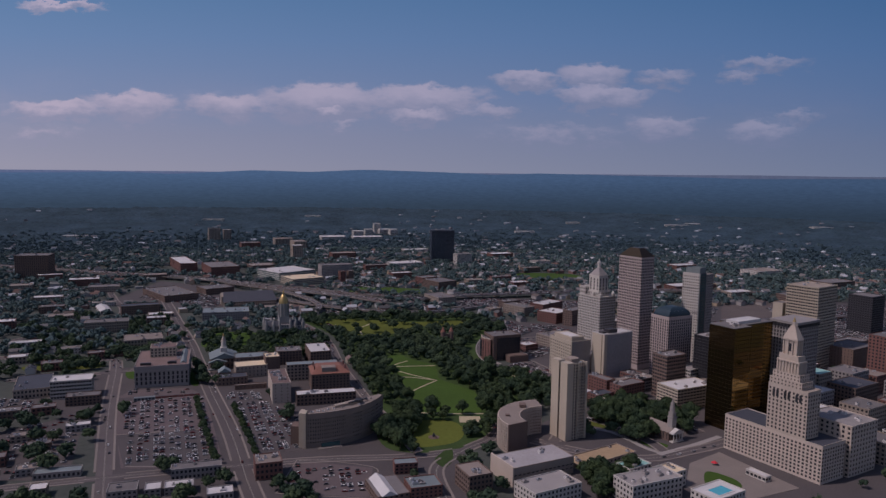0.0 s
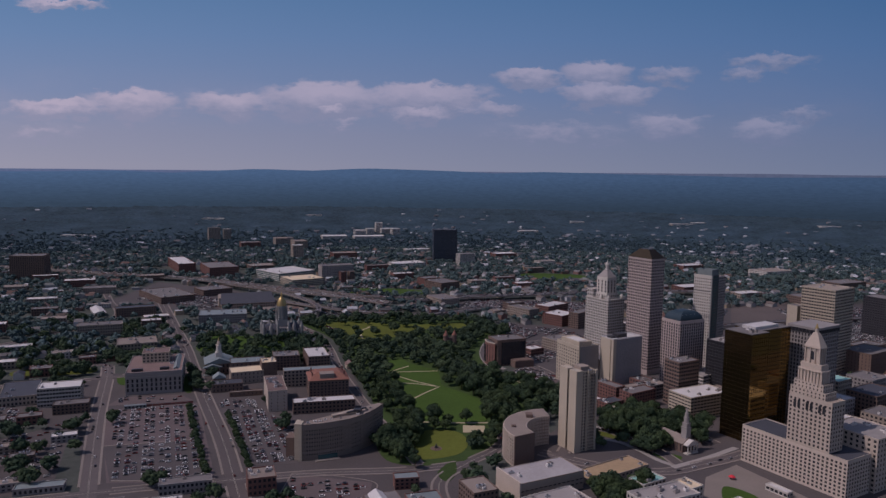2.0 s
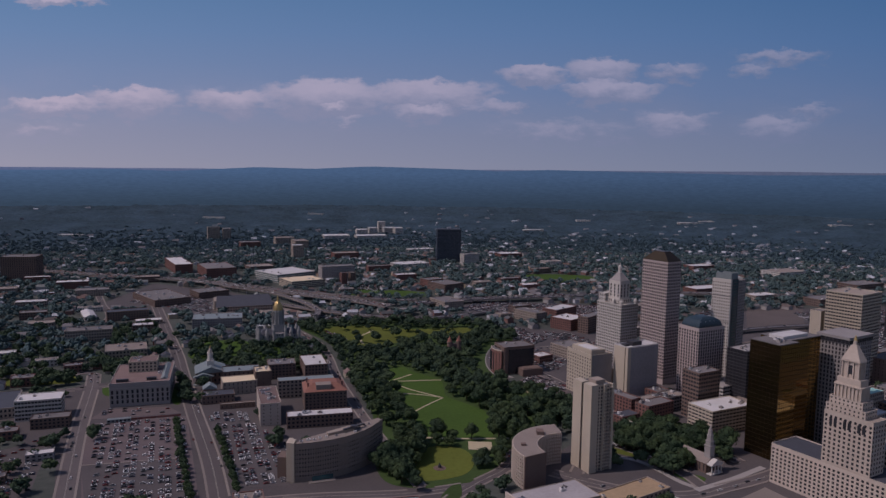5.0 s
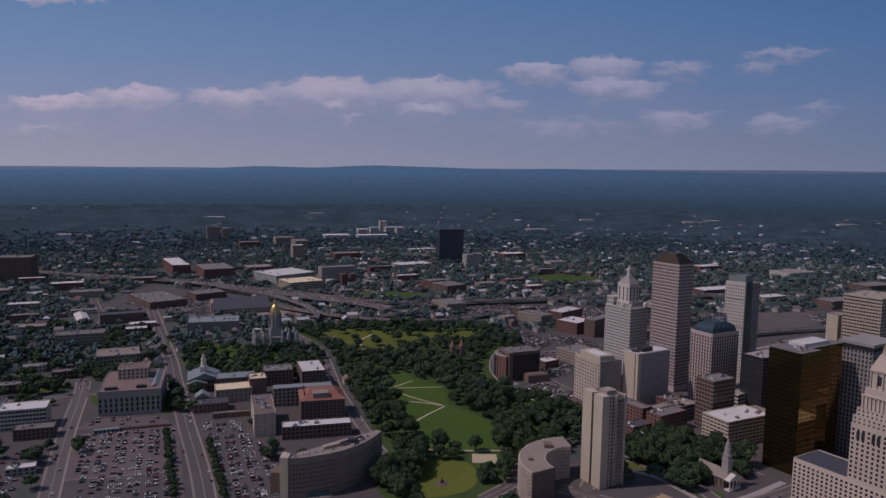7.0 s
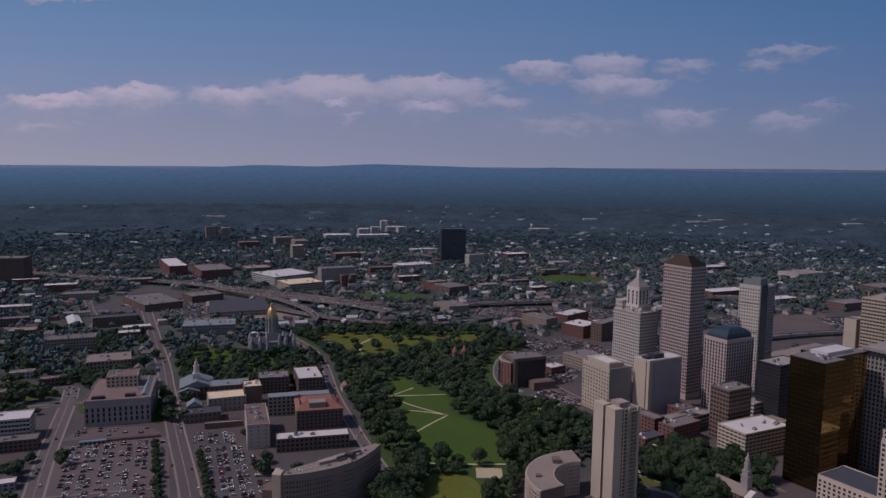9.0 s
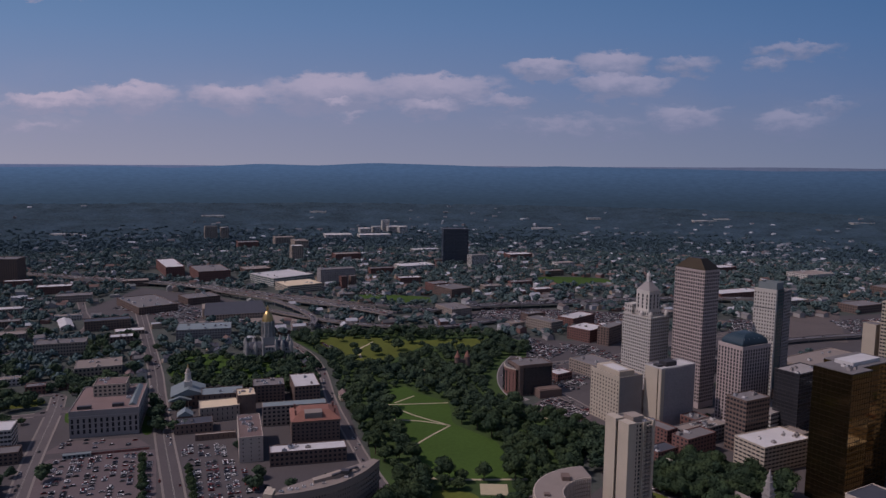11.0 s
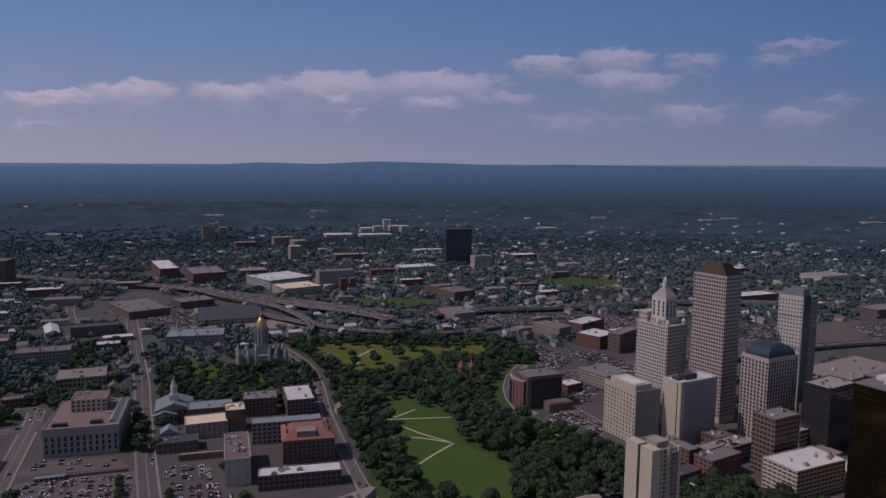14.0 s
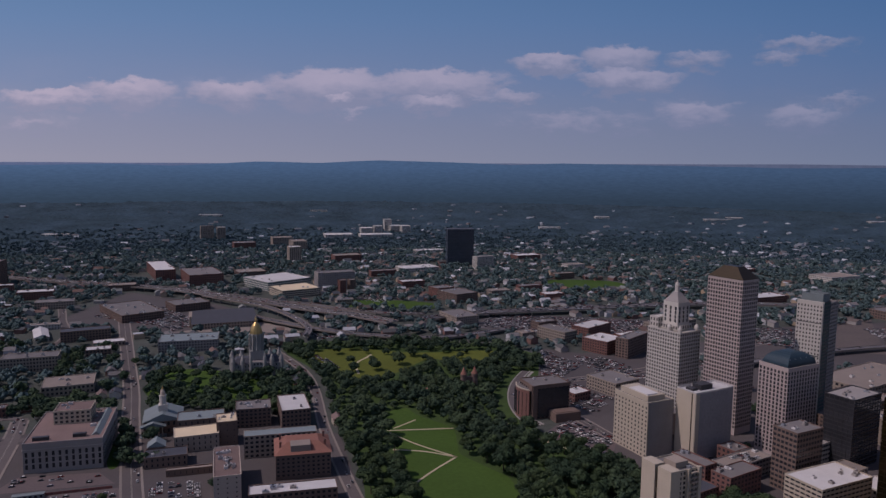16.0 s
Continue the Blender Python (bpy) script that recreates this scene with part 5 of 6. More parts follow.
part("lantern_cap", Mesh().cone(T0[0], T0[1], 1.6, 132, 0.2, 136, 8), "gold", tr)

building("stone_annex", "broad grey-beige annex with blank wall", 353, 613, 31, 40, 44, 45, 11, 9, 9, wall="stone", roof="grey", pier=0.55, units=5)
building("grey_column_block", "low white classical block", 372, 690, 31, 40, 34, 26, 5, 10, 8, wall="white", roof="whiteroof", units=4)

# mirror glass tower
gb = thing("gold_tower", "office tower of gold mirror glass with one darkened side", "skyscraper", 293, 723, 31)
gw, gd, gh, gf = 70, 31, 106, 26
fold = 25.0
for i in range(gf):
    z0_, z1_ = i * gh / gf, (i + 1) * gh / gf
    part("ribbon_window", Mesh().box(0.05, 0.05, z0_, fold, gd, z1_ - 0.5).box(fold + 0.02, 8.05, z0_, gw - 0.05, gd + 8, z1_ - 0.5), "goldglass", gb)
    part("floor_line", Mesh().box(-0.52, -0.04, z1_ - 0.3, fold + 0.01, gd, z1_).box(fold + 0.02, 7.96, z1_ - 0.5, gw, gd + 8, z1_), "mullion", gb)
# side wall coloured dark for the dark surroundings it mirrors
part("dark_side", Mesh().box(-0.5, -0.1, 0, 0, gd, gh), "darkmirror", gb, "mirror side wall, dark reflection put into its colour")
for i in range(24):
    y_ = -0.2 if i * gw / 23 < fold else 7.8
    part("mullion", Mesh().box(i * gw / 23 - 0.05, y_ + 0.1, 0, i * gw / 23 + 0.05, y_ + 0.25, gh), "mullion", gb)
for i in range(9):
    part("mullion", Mesh().box(-0.54, i * gd / 8 - 0.05, 0, -0.5, i * gd / 8 + 0.05, gh), "mullion", gb)
part("roof", Mesh().box(-0.6, -0.2, gh, fold + 0.01, gd, gh + 0.6).box(fold + 0.02, 7.8, gh, gw, gd + 8, gh + 0.6), "tarroof", gb)
part("penthouse", Mesh().box(20, 12, gh + 0.6, 56, 27, gh + 3.5), "whiteroof", gb, "white rooftop enclosure")
roof_units(gb, 2, 2, 18, 20, gh + 0.6, 6)

# brown-pink grid tower with dark hipped top
cp = thing("granite_tower", "tall pinkish granite grid tower with dark hipped crown", "skyscraper", 260, 957, 33)
volume(cp, 0, 0, 0, 24, 39, 150, 37, 8, 13, "granite", pier=0.32, band=0.34, base=6, crown=2, panes="L", parapet=0)
part("hip_roof", Mesh().frustum([(-0.4, -0.4), (24.4, -0.4), (24.4, 39.4), (-0.4, 39.4)], 150, [(7, 12), (17, 12), (17, 27), (7, 27)], 161), "mullion", cp, "dark brown hipped crown")
# white stepped tower with lantern
sn = thing("white_stepped_tower", "white art deco tower stepping up to a lantern", "skyscraper", 215, 992, 33)
volume(sn, 0, 0, 0, 30, 42, 90, 24, 9, 13, "white", pier=0.44, band=0.38, roof="white", panes="L")
volume(sn, 1.5, 30, 90.9, 14, 11, 10, 2, 4, 3, "white", pier=0.5, band=0.4, roof="white")
volume(sn, 5, 8, 90.9, 21, 22, 5, 1, 6, 7, "white", pier=0.5, band=0.4, roof="white", parapet=0.5)
volume(sn, 7, 10, 95.9, 17, 19, 22, 4, 3, 3, "white", pier=0.62, band=0.2, roof="white", base=2, crown=3)
for x, y in ((0.5, 0.5), (0.5, 14), (25, 0.5), (25, 36)):
    part("corner_pavilion", Mesh().cone(x + 2.2, y + 2.2, 2.3, 90.9, 2.3, 94, 10).cone(x + 2.2, y + 2.2, 2.5, 94, 0.6, 97, 10), "white", sn)
part("mansard", Mesh().frustum([(7, 10), (24, 10), (24, 29), (7, 29)], 118.8, [(10.5, 14), (20.5, 14), (20.5, 25), (10.5, 25)], 124)
     .frustum([(10.5, 14), (20.5, 14), (20.5, 25), (10.5, 25)], 124, [(13, 17), (18, 17), (18, 22), (13, 22)], 128.5), "grey", sn)
part("lantern", Mesh().cone(15.5, 19.5, 2.4, 128.5, 2.2, 135, 8).cone(15.5, 19.5, 2.7, 135, 1.8, 137.5, 8).cone(15.5, 19.5, 1.0, 137.5, 0.2, 141, 6), "white", sn)
# white and glass apartment tower
ht = thing("residential_tower", "slim apartment tower of white panels and blue glass", "skyscraper", 339, 964, 42)
volume(ht, -0.2, 0, 0, 3, 24, 128, 33, 1, 8, "white", pier=0.55, band=0.5, panes="L", crown=2)
volume(ht, 3, 0.4, 0, 16, 23, 128, 36, 4, 7, "slate", "blueglass", pier=0.1, band=0.3)
volume(ht, 19, 2, 0, 22, 24, 125, 35, 8, 8, "grey", pier=0.45, band=0.4)
part("crown_box", Mesh().ring(4, 2, 20, 22, 128, 136, 0.6).box(10, 8, 128, 18, 18, 134), "blueroof", ht)
part("dark_joint", Mesh().box(-0.35, 0.5, 108, -0.15, 23, 108.8).box(-0.35, 0.5, 76, -0.15, 23, 76.8).box(-0.35, 0.5, 44, -0.15, 23, 44.8), "dark", ht)
# domed grid tower
gq = thing("domed_tower", "brown-grey grid tower with dark rounded roof", "skyscraper", 281, 899, 29)
volume(gq, 0, 0, 0, 41, 30, 82, 21, 11, 8, "granite", pier=0.40, band=0.24, parapet=0.5, base=3, crown=3)
rr = Mesh()
for k in range(7):
    a, b = math.pi / 2 * k / 7, math.pi / 2 * (k + 1) / 7
    lo, hi = [((2 + 17 * (1 - math.cos(q)), 2 + 9.5 * (1 - math.cos(q))), 82.4 + 11 * math.sin(q)) for q in (a, b)]
    rr.frustum([(lo[0][0], lo[0][1]), (41 - lo[0][0], lo[0][1]), (41 - lo[0][0], 30 - lo[0][1]), (lo[0][0], 30 - lo[0][1])], lo[1],
               [(hi[0][0], hi[0][1]), (41 - hi[0][0], hi[0][1]), (41 - hi[0][0], 30 - hi[0][1]), (hi[0][0], 30 - hi[0][1])], hi[1])
part("round_roof", rr, "teal", gq, "dark teal rounded metal roof")
for k in range(5):
    part("roof_fin", Mesh().box(6 + k * 7, 3.5, 84, 6.5 + k * 7, 26.5, 89), "metal", gq)
# stone hotel and blank-walled block
hb = building("stone_hotel", "beige stone block with rows of small windows", 161, 896, 27, 29, 45, 50, 12, 6, 10, wall="cream", pier=0.6, band=0.5, panes="L", crown=3)
part("end_wall", Mesh().box(1, -0.3, 0, 29.3, -0.1, 50), "grey", hb, "plain grey party wall")
part("attic", Mesh().box(3, 4, 50.05, 22, 40, 55), "cream", hb)
part("roof_cap", Mesh().box(4, 6, 55, 16, 30, 56), "whiteroof", hb)
cb = thing("blank_block", "cream and grey block with blank walls", "office building", 201, 892, 30)
part("wall", Mesh().box(0, 0, 0, 46, 22, 60), "whitegrey", cb, "blank grey wall")
part("pale_face", Mesh().box(-0.6, 0.2, 0, -0.05, 22, 60.6).box(-0.4, -0.4, 0, 4, -0.05, 60.6), "cream", cb, "blank cream wall")
part("dark_slot", Mesh().box(-0.7, 3.5, 0, -0.62, 4.6, 60), "mullion", cb)
part("roof", Mesh().box(1, 1, 60.0, 45, 21, 60.4).ring(-0.6, -0.4, 46, 22, 60.4, 61.6, 0.6), "whiteroof", cb)
part("penthouse", Mesh().box(12, 6, 60.4, 26, 16, 65).box(4, 8, 60.4, 10, 16, 62.5), "dark", cb)
building("brown_office", "brown brick office with ribbon windows", 259, 828, 29, 31, 22, 50, 12, 9, 6, wall="brown", roof="tarroof", pier=0.2, band=0.45, units=4)
building("parking_garage", "cream parking garage with white roof deck", 259, 785, 27, 56, 32, 24, 7, 12, 7, wall="cream", roof="whiteroof", pier=0.12, band=0.5, deep=0.7, units=6)
building("brick_apartments", "red brick apartments with white balconies", 205, 816, 33, 38, 18, 18, 5, 9, 4, wall="brick", roof="tarroof", panes="F", units=3)
building("brick_apartments", "dark brick apartments with flat roof", 193, 838, 33, 14, 34, 18, 5, 4, 8, wall="brick", roof="tarroof", units=2)
building("deck_garage", "concrete garage with parked cars on its roof", 216, 842, 33, 52, 20, 15, 4, 12, 5, wall="grey", roof="tanroof", pier=0.15, units=3)
building("orange_brick_house", "small orange brick house", 176, 805, 33, 26, 16, 10, 3, 7, 4, wall="brick", roof="slate", units=2)
building("small_white_house", "small white and red house", 166, 826, 33, 14, 12, 7, 2, 4, 3, wall="brick", roof="whiteroof")
building("dark_glass_office", "dark glass office with bright floor lines", 327, 876, 33, 42, 26, 62, 17, 10, 6, wall="dark", glass="glass", pier=0.06, band=0.22, roof="grey", units=4)
building("striped_low_block", "low grey striped office", 306, 884, 33, 44, 26, 20, 5, 12, 6, wall="white", pier=0.1, band=0.45, roof="grey", units=4)
building("white_grid_tower", "white concrete grid hotel tower", 498, 965, 36, 50, 44, 112, 28, 13, 13, wall="cream", pier=0.1, band=0.5, units=4, roof="tan", deep=0.8)
building("hotel_core", "blank cream shaft beside the hotel tower", 470, 1005, 36, 20, 14, 84, 12, 3, 3, wall="cream", pier=0.95, band=0.9)
bank = thing("dark_topped_tower", "grey-white ribbed bank tower with dark top storeys", "skyscraper", 371, 757, 33)
volume(bank, 0, 0, 0, 40, 30, 100, 25, 12, 9, "grey", pier=0.45, band=0.3, parapet=0)
volume(bank, -0.5, -0.5, 100, 41, 31, 4, 1, 10, 8, "dark", pier=0.2, band=0.2, roof="slate", parapet=0)
part("roof_slab", Mesh().box(-1, -1, 104, 41, 31, 106.5), "grey", bank)
building("brick_hip_block", "brown brick block with dark hip roof", 450, 780, 33, 48, 32, 30, 7, 12, 8, wall="brown", roof="slate", units=2)
building("green_roofed_hall", "block with bright green copper roof", 420, 800, 33, 26, 28, 40, 9, 7, 7, wall="tan", roof="copper", parapet=0.4)
building("orange_slab", "orange-brown blank slab building", 548, 962, 33, 60, 40, 30, 7, 14, 9, wall="brown", pier=0.8, units=3)
building("orange_slab", "orange-brown blank slab building", 560, 880, 33, 40, 40, 62, 15, 9, 9, wall="brick", pier=0.5, units=2)
building("dark_edge_tower", "dark glass tower at the edge of downtown", 712, 1205, 33, 40, 40, 62, 16, 10, 10, wall="dark", pier=0.3)
cv = thing("curved_dark_block", "dark brick office with curved end", "office building", 71, 990, 22)
volume(cv, 0, 0, 0, 42, 30, 34, 9, 9, 7, "brown", pier=0.28, band=0.3, parapet=1.2, units=3, crown=2)
part("brick_pier", Mesh().box(-0.3, -1.2, 0, 4.5, -0.1, 35).box(-1.2, -0.1, 0, -0.1, 8, 35), "brown", cv)
part("dark_glass_front", Mesh().box(6, -0.5, 2, 40, -0.1, 31), "glass", cv, "dark mirror glass front")
part("low_wing", Mesh().box(18, -16, 0, 46, -1, 9).box(20, -14, 9, 44, -2, 9.6), "brown", cv)
ARC = smooth([(74, 972), (64, 988), (57, 1018), (55, 1050), (58, 1088), (66, 1125), (80, 1165)], 6)
tagged(new("road_arc", ribbon(Mesh(), ARC, 7, -0.2, 0.32).data("road_arc", "asphalt")), "curved asphalt drive round the brick office", "road", "", "structure")
for d_, w_, h_ in ((-4.6, 1.6, 0.5), (4.4, 1.4, 0.6), (-8.5, 3.0, 0.45)):
    tagged(new("pavement_arc", ribbon(Mesh(), offset(ARC, d_), w_, -0.2, h_).data("pavement_arc", "walkway")), "pale concrete kerb along the curved drive", "pavement", "", "structure")
part("curved_wall", ribbon(Mesh(), [(-3.5 - 5 * math.sin(math.pi * k / 12), 1 + 30 * k / 12) for k in range(13)], 1.0, 0, 30), "brick", cv, "curved brick end wall")
for k in range(6):
    y_ = 3.5 + k * 4.6
    part("bay_window", Mesh().box(-3.9 - 5 * math.sin(math.pi * (y_ - 1) / 30) - 0.4, y_, 3, -3.2 - 5 * math.sin(math.pi * (y_ - 1) / 30), y_ + 2, 27), "glass", cv)
part("wall_top", ribbon(Mesh(), [(-3.5 - 5 * math.sin(math.pi * k / 12), 1 + 30 * k / 12) for k in range(13)], 1.4, 30, 31), "cream", cv)
part("end_roof", Mesh().prism([(-0.2, 0.8)] + [(-3.2 - 5 * math.sin(math.pi * k / 12), 1 + 30 * k / 12) for k in range(13)] + [(-0.2, 31)], 29.4, 29.8), "tarroof", cv)
building("brick_row", "tan brick block along the street", 148, 1308, 40, 26, 54, 16, 4, 6, 13, wall="tan", units=3)
building("red_brick_block", "red brick block with white roof", 196, 1247, 46, 44, 40, 18, 5, 10, 10, wall="brick", roof="whiteroof", units=2)
building("red_brick_block", "red brick block with white roof", 185, 1330, 46, 60, 30, 18, 5, 14, 7, wall="brick", roof="whiteroof", units=2)
building("brown_slab", "orange-brown brick slab with blank end", 220, 1230, 50, 64, 18, 26, 7, 16, 4, wall="brown", units=4)
building("tan_office_row", "low tan office with white cornice", 170, 1066, 36, 38, 44, 15, 4, 9, 11, wall="tan", units=3)
building("white_roofed_shop", "low shop with white roof", 122, 1046, 36, 24, 20, 9, 2, 6, 5, wall="brick", roof="whiteroof", units=1)
building("white_car_deck", "small white parking deck", 172, 968, 33, 14, 30, 14, 4, 3, 7, wall="white", pier=0.15)
building("tan_low_block", "low tan blank block", 185, 945, 33, 36, 30, 20, 4, 8, 7, wall="tan", pier=0.9, band=0.8)
building("convention_deck", "broad tan flat roofed deck with vents", 440, 1060, 33, 120, 60, 16, 3, 20, 10, wall="tan", roof="tanroof", units=10)
building("flat_roof_mall", "broad brown flat roofed hall", 390, 990, 33, 80, 50, 16, 3, 16, 10, wall="brown", roof="tanroof", units=8)
building("railway_sheds", "low tan roofs beside the railway", 300, 1400, 30, 90, 24, 10, 2, 20, 5, wall="tan", roof="tanroof", units=4)

# smaller blocks that fill the streets
FILL = [("brick", 232, 880, 20, 18, 14), ("tan", 300, 830, 30, 20, 16), ("white", 320, 815, 26, 20, 10), ("brown", 345, 960, 30, 24, 20), ("tan", 395, 930, 34, 26, 24), ("brown", 440, 880, 40, 30, 26),
        ("grey", 480, 840, 36, 30, 30), ("brick", 520, 860, 30, 30, 22), ("tan", 350, 1060, 40, 30, 14), ("grey", 300, 1080, 36, 40, 18), ("brick", 250, 1130, 30, 24, 14), ("tan", 270, 1200, 40, 24, 14),
        ("brown", 600, 1060, 50, 30, 16), ("tan", 640, 980, 46, 36, 22), ("grey", 400, 760, 30, 26, 30), ("tan", 430, 720, 36, 30, 26), ("brick", 480, 740, 34, 28, 24), ("grey", 520, 800, 34, 26, 28),
        ("tan", 400, 640, 30, 30, 20), ("white", 440, 660, 34, 30, 18), ("brick", 230, 1300, 40, 20, 14), ("brown", 120, 1390, 36, 20, 12), ("tan", 90, 1330, 24, 18, 9)]
for k, (wl_, x, y, w, d, h) in enumerate(FILL):
    building("street_block", "flat-roofed " + {"brick": "red brick", "tan": "tan stone", "white": "white stone", "brown": "brown brick", "grey": "grey concrete"}[wl_] + " block on a downtown street", x, y, 33, w, d, h,
             max(2, int(h / 3.8)), int(w / 4), int(d / 4), wall=wl_, roof=("tarroof", "tanroof", "whiteroof")[k % 3], units=3, group="downtown street blocks")
WEST = [("brick", -500, 900, 24, 16, 10), ("tan", -560, 930, 30, 18, 9), ("white", -520, 985, 26, 14, 8), ("brick", -470, 960, 20, 14, 9), ("brown", -600, 860, 30, 24, 12), ("tan", -560, 790, 24, 18, 9),
        ("brown", -450, 720, 24, 16, 8), ("tan", -500, 650, 26, 16, 7), ("brown", -440, 610, 26, 14, 7), ("brick", -390, 600, 20, 14, 8), ("grey", -362, 690, 22, 12, 6), ("tan", -398, 660, 18, 12, 6), ("brown", -372, 640, 20, 11, 6), ("tan", -425, 640, 20, 14, 7), ("grey", -350, 585, 20, 12, 6), ("brick", -420, 735, 22, 14, 8), ("brick", -700, 1130, 30, 24, 12), ("tan", -640, 1180, 36, 24, 12),
        ("brown", -700, 1260, 40, 20, 12), ("tan", -760, 1350, 50, 24, 12), ("brick", -820, 1250, 36, 30, 14), ("white", -760, 1180, 30, 16, 8), ("brown", -480, 1180, 30, 20, 12), ("white", -640, 1330, 40, 14, 8),
        ("tan", -720, 1480, 60, 30, 12), ("brick", -800, 1560, 60, 30, 14), ("tan", -880, 1480, 40, 30, 12), ("white", -900, 1380, 40, 20, 9), ("brick", -900, 1620, 50, 20, 14), ("brown", -680, 1660, 50, 30, 12),
        ("tan", -220, 1560, 30, 20, 10), ("brick", -120, 1760, 50, 24, 12), ("tan", 60, 1680, 40, 24, 10), ("brick", 120, 1740, 50, 20, 10), ("brick", 160, 1640, 40, 24, 12), ("brown", 210, 1900, 50, 20, 12)]
for k, (wl_, x, y, w, d, h) in enumerate(WEST):
    building("side_street_block", "small " + {"brick": "red brick", "tan": "tan stone", "white": "white", "brown": "brown brick", "grey": "grey"}[wl_] + " flat-roofed block among trees", x, y, 24, w, d, h,
             max(2, int(h / 3.5)), int(w / 4), int(d / 4), wall=wl_, roof=("tarroof", "whiteroof", "tanroof")[k % 3], units=2, group="side street blocks")

# memorial arch and lodge in the park
ma = thing("memorial_arch", "brown stone memorial arch with two round towers", "arch", 2, 1075, 20)
for x in (0, 13):
    part("tower", Mesh().cone(x, 0, 3.6, 0, 3.3, 20, 12).cone(x, 0, 3.8, 20, 3.8, 21.5, 12), "brown", ma)
    part("cone_roof", Mesh().cone(x, 0, 3.6, 21.5, 0.2, 29, 12), "redroof", ma)
part("span", Mesh().box(3, -1.5, 11, 10, 1.5, 17).box(3, -1.8, 17, 10, 1.8, 18), "brown", ma)
building("park_lodge", "small lodge with a pinkish roof among trees", -50, 1060, 20, 16, 10, 5, 1, 5, 3, wall="tan", roof="redroof", parapet=0.2)

# ---------------- trees ----------------
OCTA = np.array(((1, 0, 0), (-1, 0, 0), (0, 1, 0), (0, -1, 0), (0, 0, 1), (0, 0, -1)), float)
OCTA_F = np.array(((0, 2, 4), (2, 1, 4), (1, 3, 4), (3, 0, 4), (2, 0, 5), (1, 2, 5), (3, 1, 5), (0, 3, 5)))


def crown_arrays(seed, lumps, r, h0, h1, size, count=8):
    """A crown of leafy lobes round the limbs: an uneven heart to each lobe, and clumps of leaves standing off it."""
    g = np.random.RandomState(seed)
    lobes = [(0, 0, h0 + (h1 - h0) * 0.66, r * 0.56)]
    for i in range(count - 1):
        a = 6.28 * i / (count - 1) + g.uniform(-0.4, 0.4)
        q = g.uniform(0.35, 0.66) * r
        lobes.append((q * math.cos(a), q * math.sin(a), h0 + (h1 - h0) * g.uniform(0.3, 0.68), r * g.uniform(0.36, 0.54)))
    V, F, n = [], [], 0
    for lx, ly, lz, lr in lobes:
        V.append(OCTA * lr * g.uniform(0.85, 1.15, size=(6, 1)) + np.array((lx, ly, lz)))
        F.append(OCTA_F + n)
        n += 6
    L = np.array(lobes)[np.arange(lumps) % count]
    d = g.normal(size=(lumps, 3))
    d[:, 2] = np.where(d[:, 2] < -0.3, -d[:, 2], d[:, 2])
    d /= np.linalg.norm(d, axis=1, keepdims=True)
    c = L[:, :3] + d * L[:, 3:] * g.uniform(0.78, 1.16, size=(lumps, 1)) * np.array((1, 1, 0.9))
    nrm = d + g.normal(size=(lumps, 3)) * 0.42
    nrm /= np.linalg.norm(nrm, axis=1, keepdims=True)
    u = np.cross(nrm, g.normal(size=(lumps, 3)))
    u /= np.linalg.norm(u, axis=1, keepdims=True)
    w = np.cross(nrm, u)
    s1, s2 = size * g.uniform(0.6, 1.35, size=(lumps, 1)), size * g.uniform(0.6, 1.35, size=(lumps, 1))
    V.append(np.stack([c - u * s1, c - w * s2 + nrm * 0.2 * size, c + u * s1, c + w * s2 + nrm * 0.2 * size], axis=1).reshape(-1, 3))
    k = n + 4 * np.arange(lumps)[:, None]
    F += [k + np.array((0, 1, 2)), k + np.array((0, 2, 3))]
    return np.vstack(V), np.vstack(F)


def mesh_np(name, V, F, *materials):
    me = bpy.data.meshes.new(name)
    me.vertices.add(len(V))
    me.vertices.foreach_set("co", np.asarray(V, np.float32).ravel())
    me.loops.add(len(F) * 3)
    me.loops.foreach_set("vertex_index", np.asarray(F, np.int32).ravel())
    me.polygons.add(len(F))
    me.polygons.foreach_set("loop_start", np.arange(len(F), dtype=np.int32) * 3)
    for m in materials:
        me.materials.append(M[m])
    me.polygons.foreach_set("use_smooth", np.ones(len(F), dtype=bool))
    me.update(calc_edges=True)
    return me


def trunk_mesh(seed, h):
    g = random.Random(seed)
    m = Mesh().cone(0, 0, 0.42, 0, 0.28, h * 0.45, 7)
    for i in range(4):
        a = i * 1.57 + g.uniform(-0.4, 0.4)
        x, y = math.cos(a), math.sin(a)
        base = [(0.16 * math.cos(b), 0.16 * math.sin(b)) for b in (0, 1.57, 3.14, 4.71)]
        m.frustum(base, h * 0.4, [(p + x * h * 0.2, q + y * h * 0.2) for p, q in base], h * 0.75)
    return m


TREES = []
for k in range(6):
    h = 13 + 1.3 * k
    t = thing("tree", "full green broadleaf tree", "tree", 0, 0, group="park trees")
    part("trunk", trunk_mesh(k, h), "bark", t)
    V, F = crown_arrays(k, 1100, 6.0 + 0.35 * k, h * 0.15, h * 0.95, 0.58)
    part("crown", mesh_np("crown", V, F, "leaf"), "leaf", t)
    TREES.append(t)

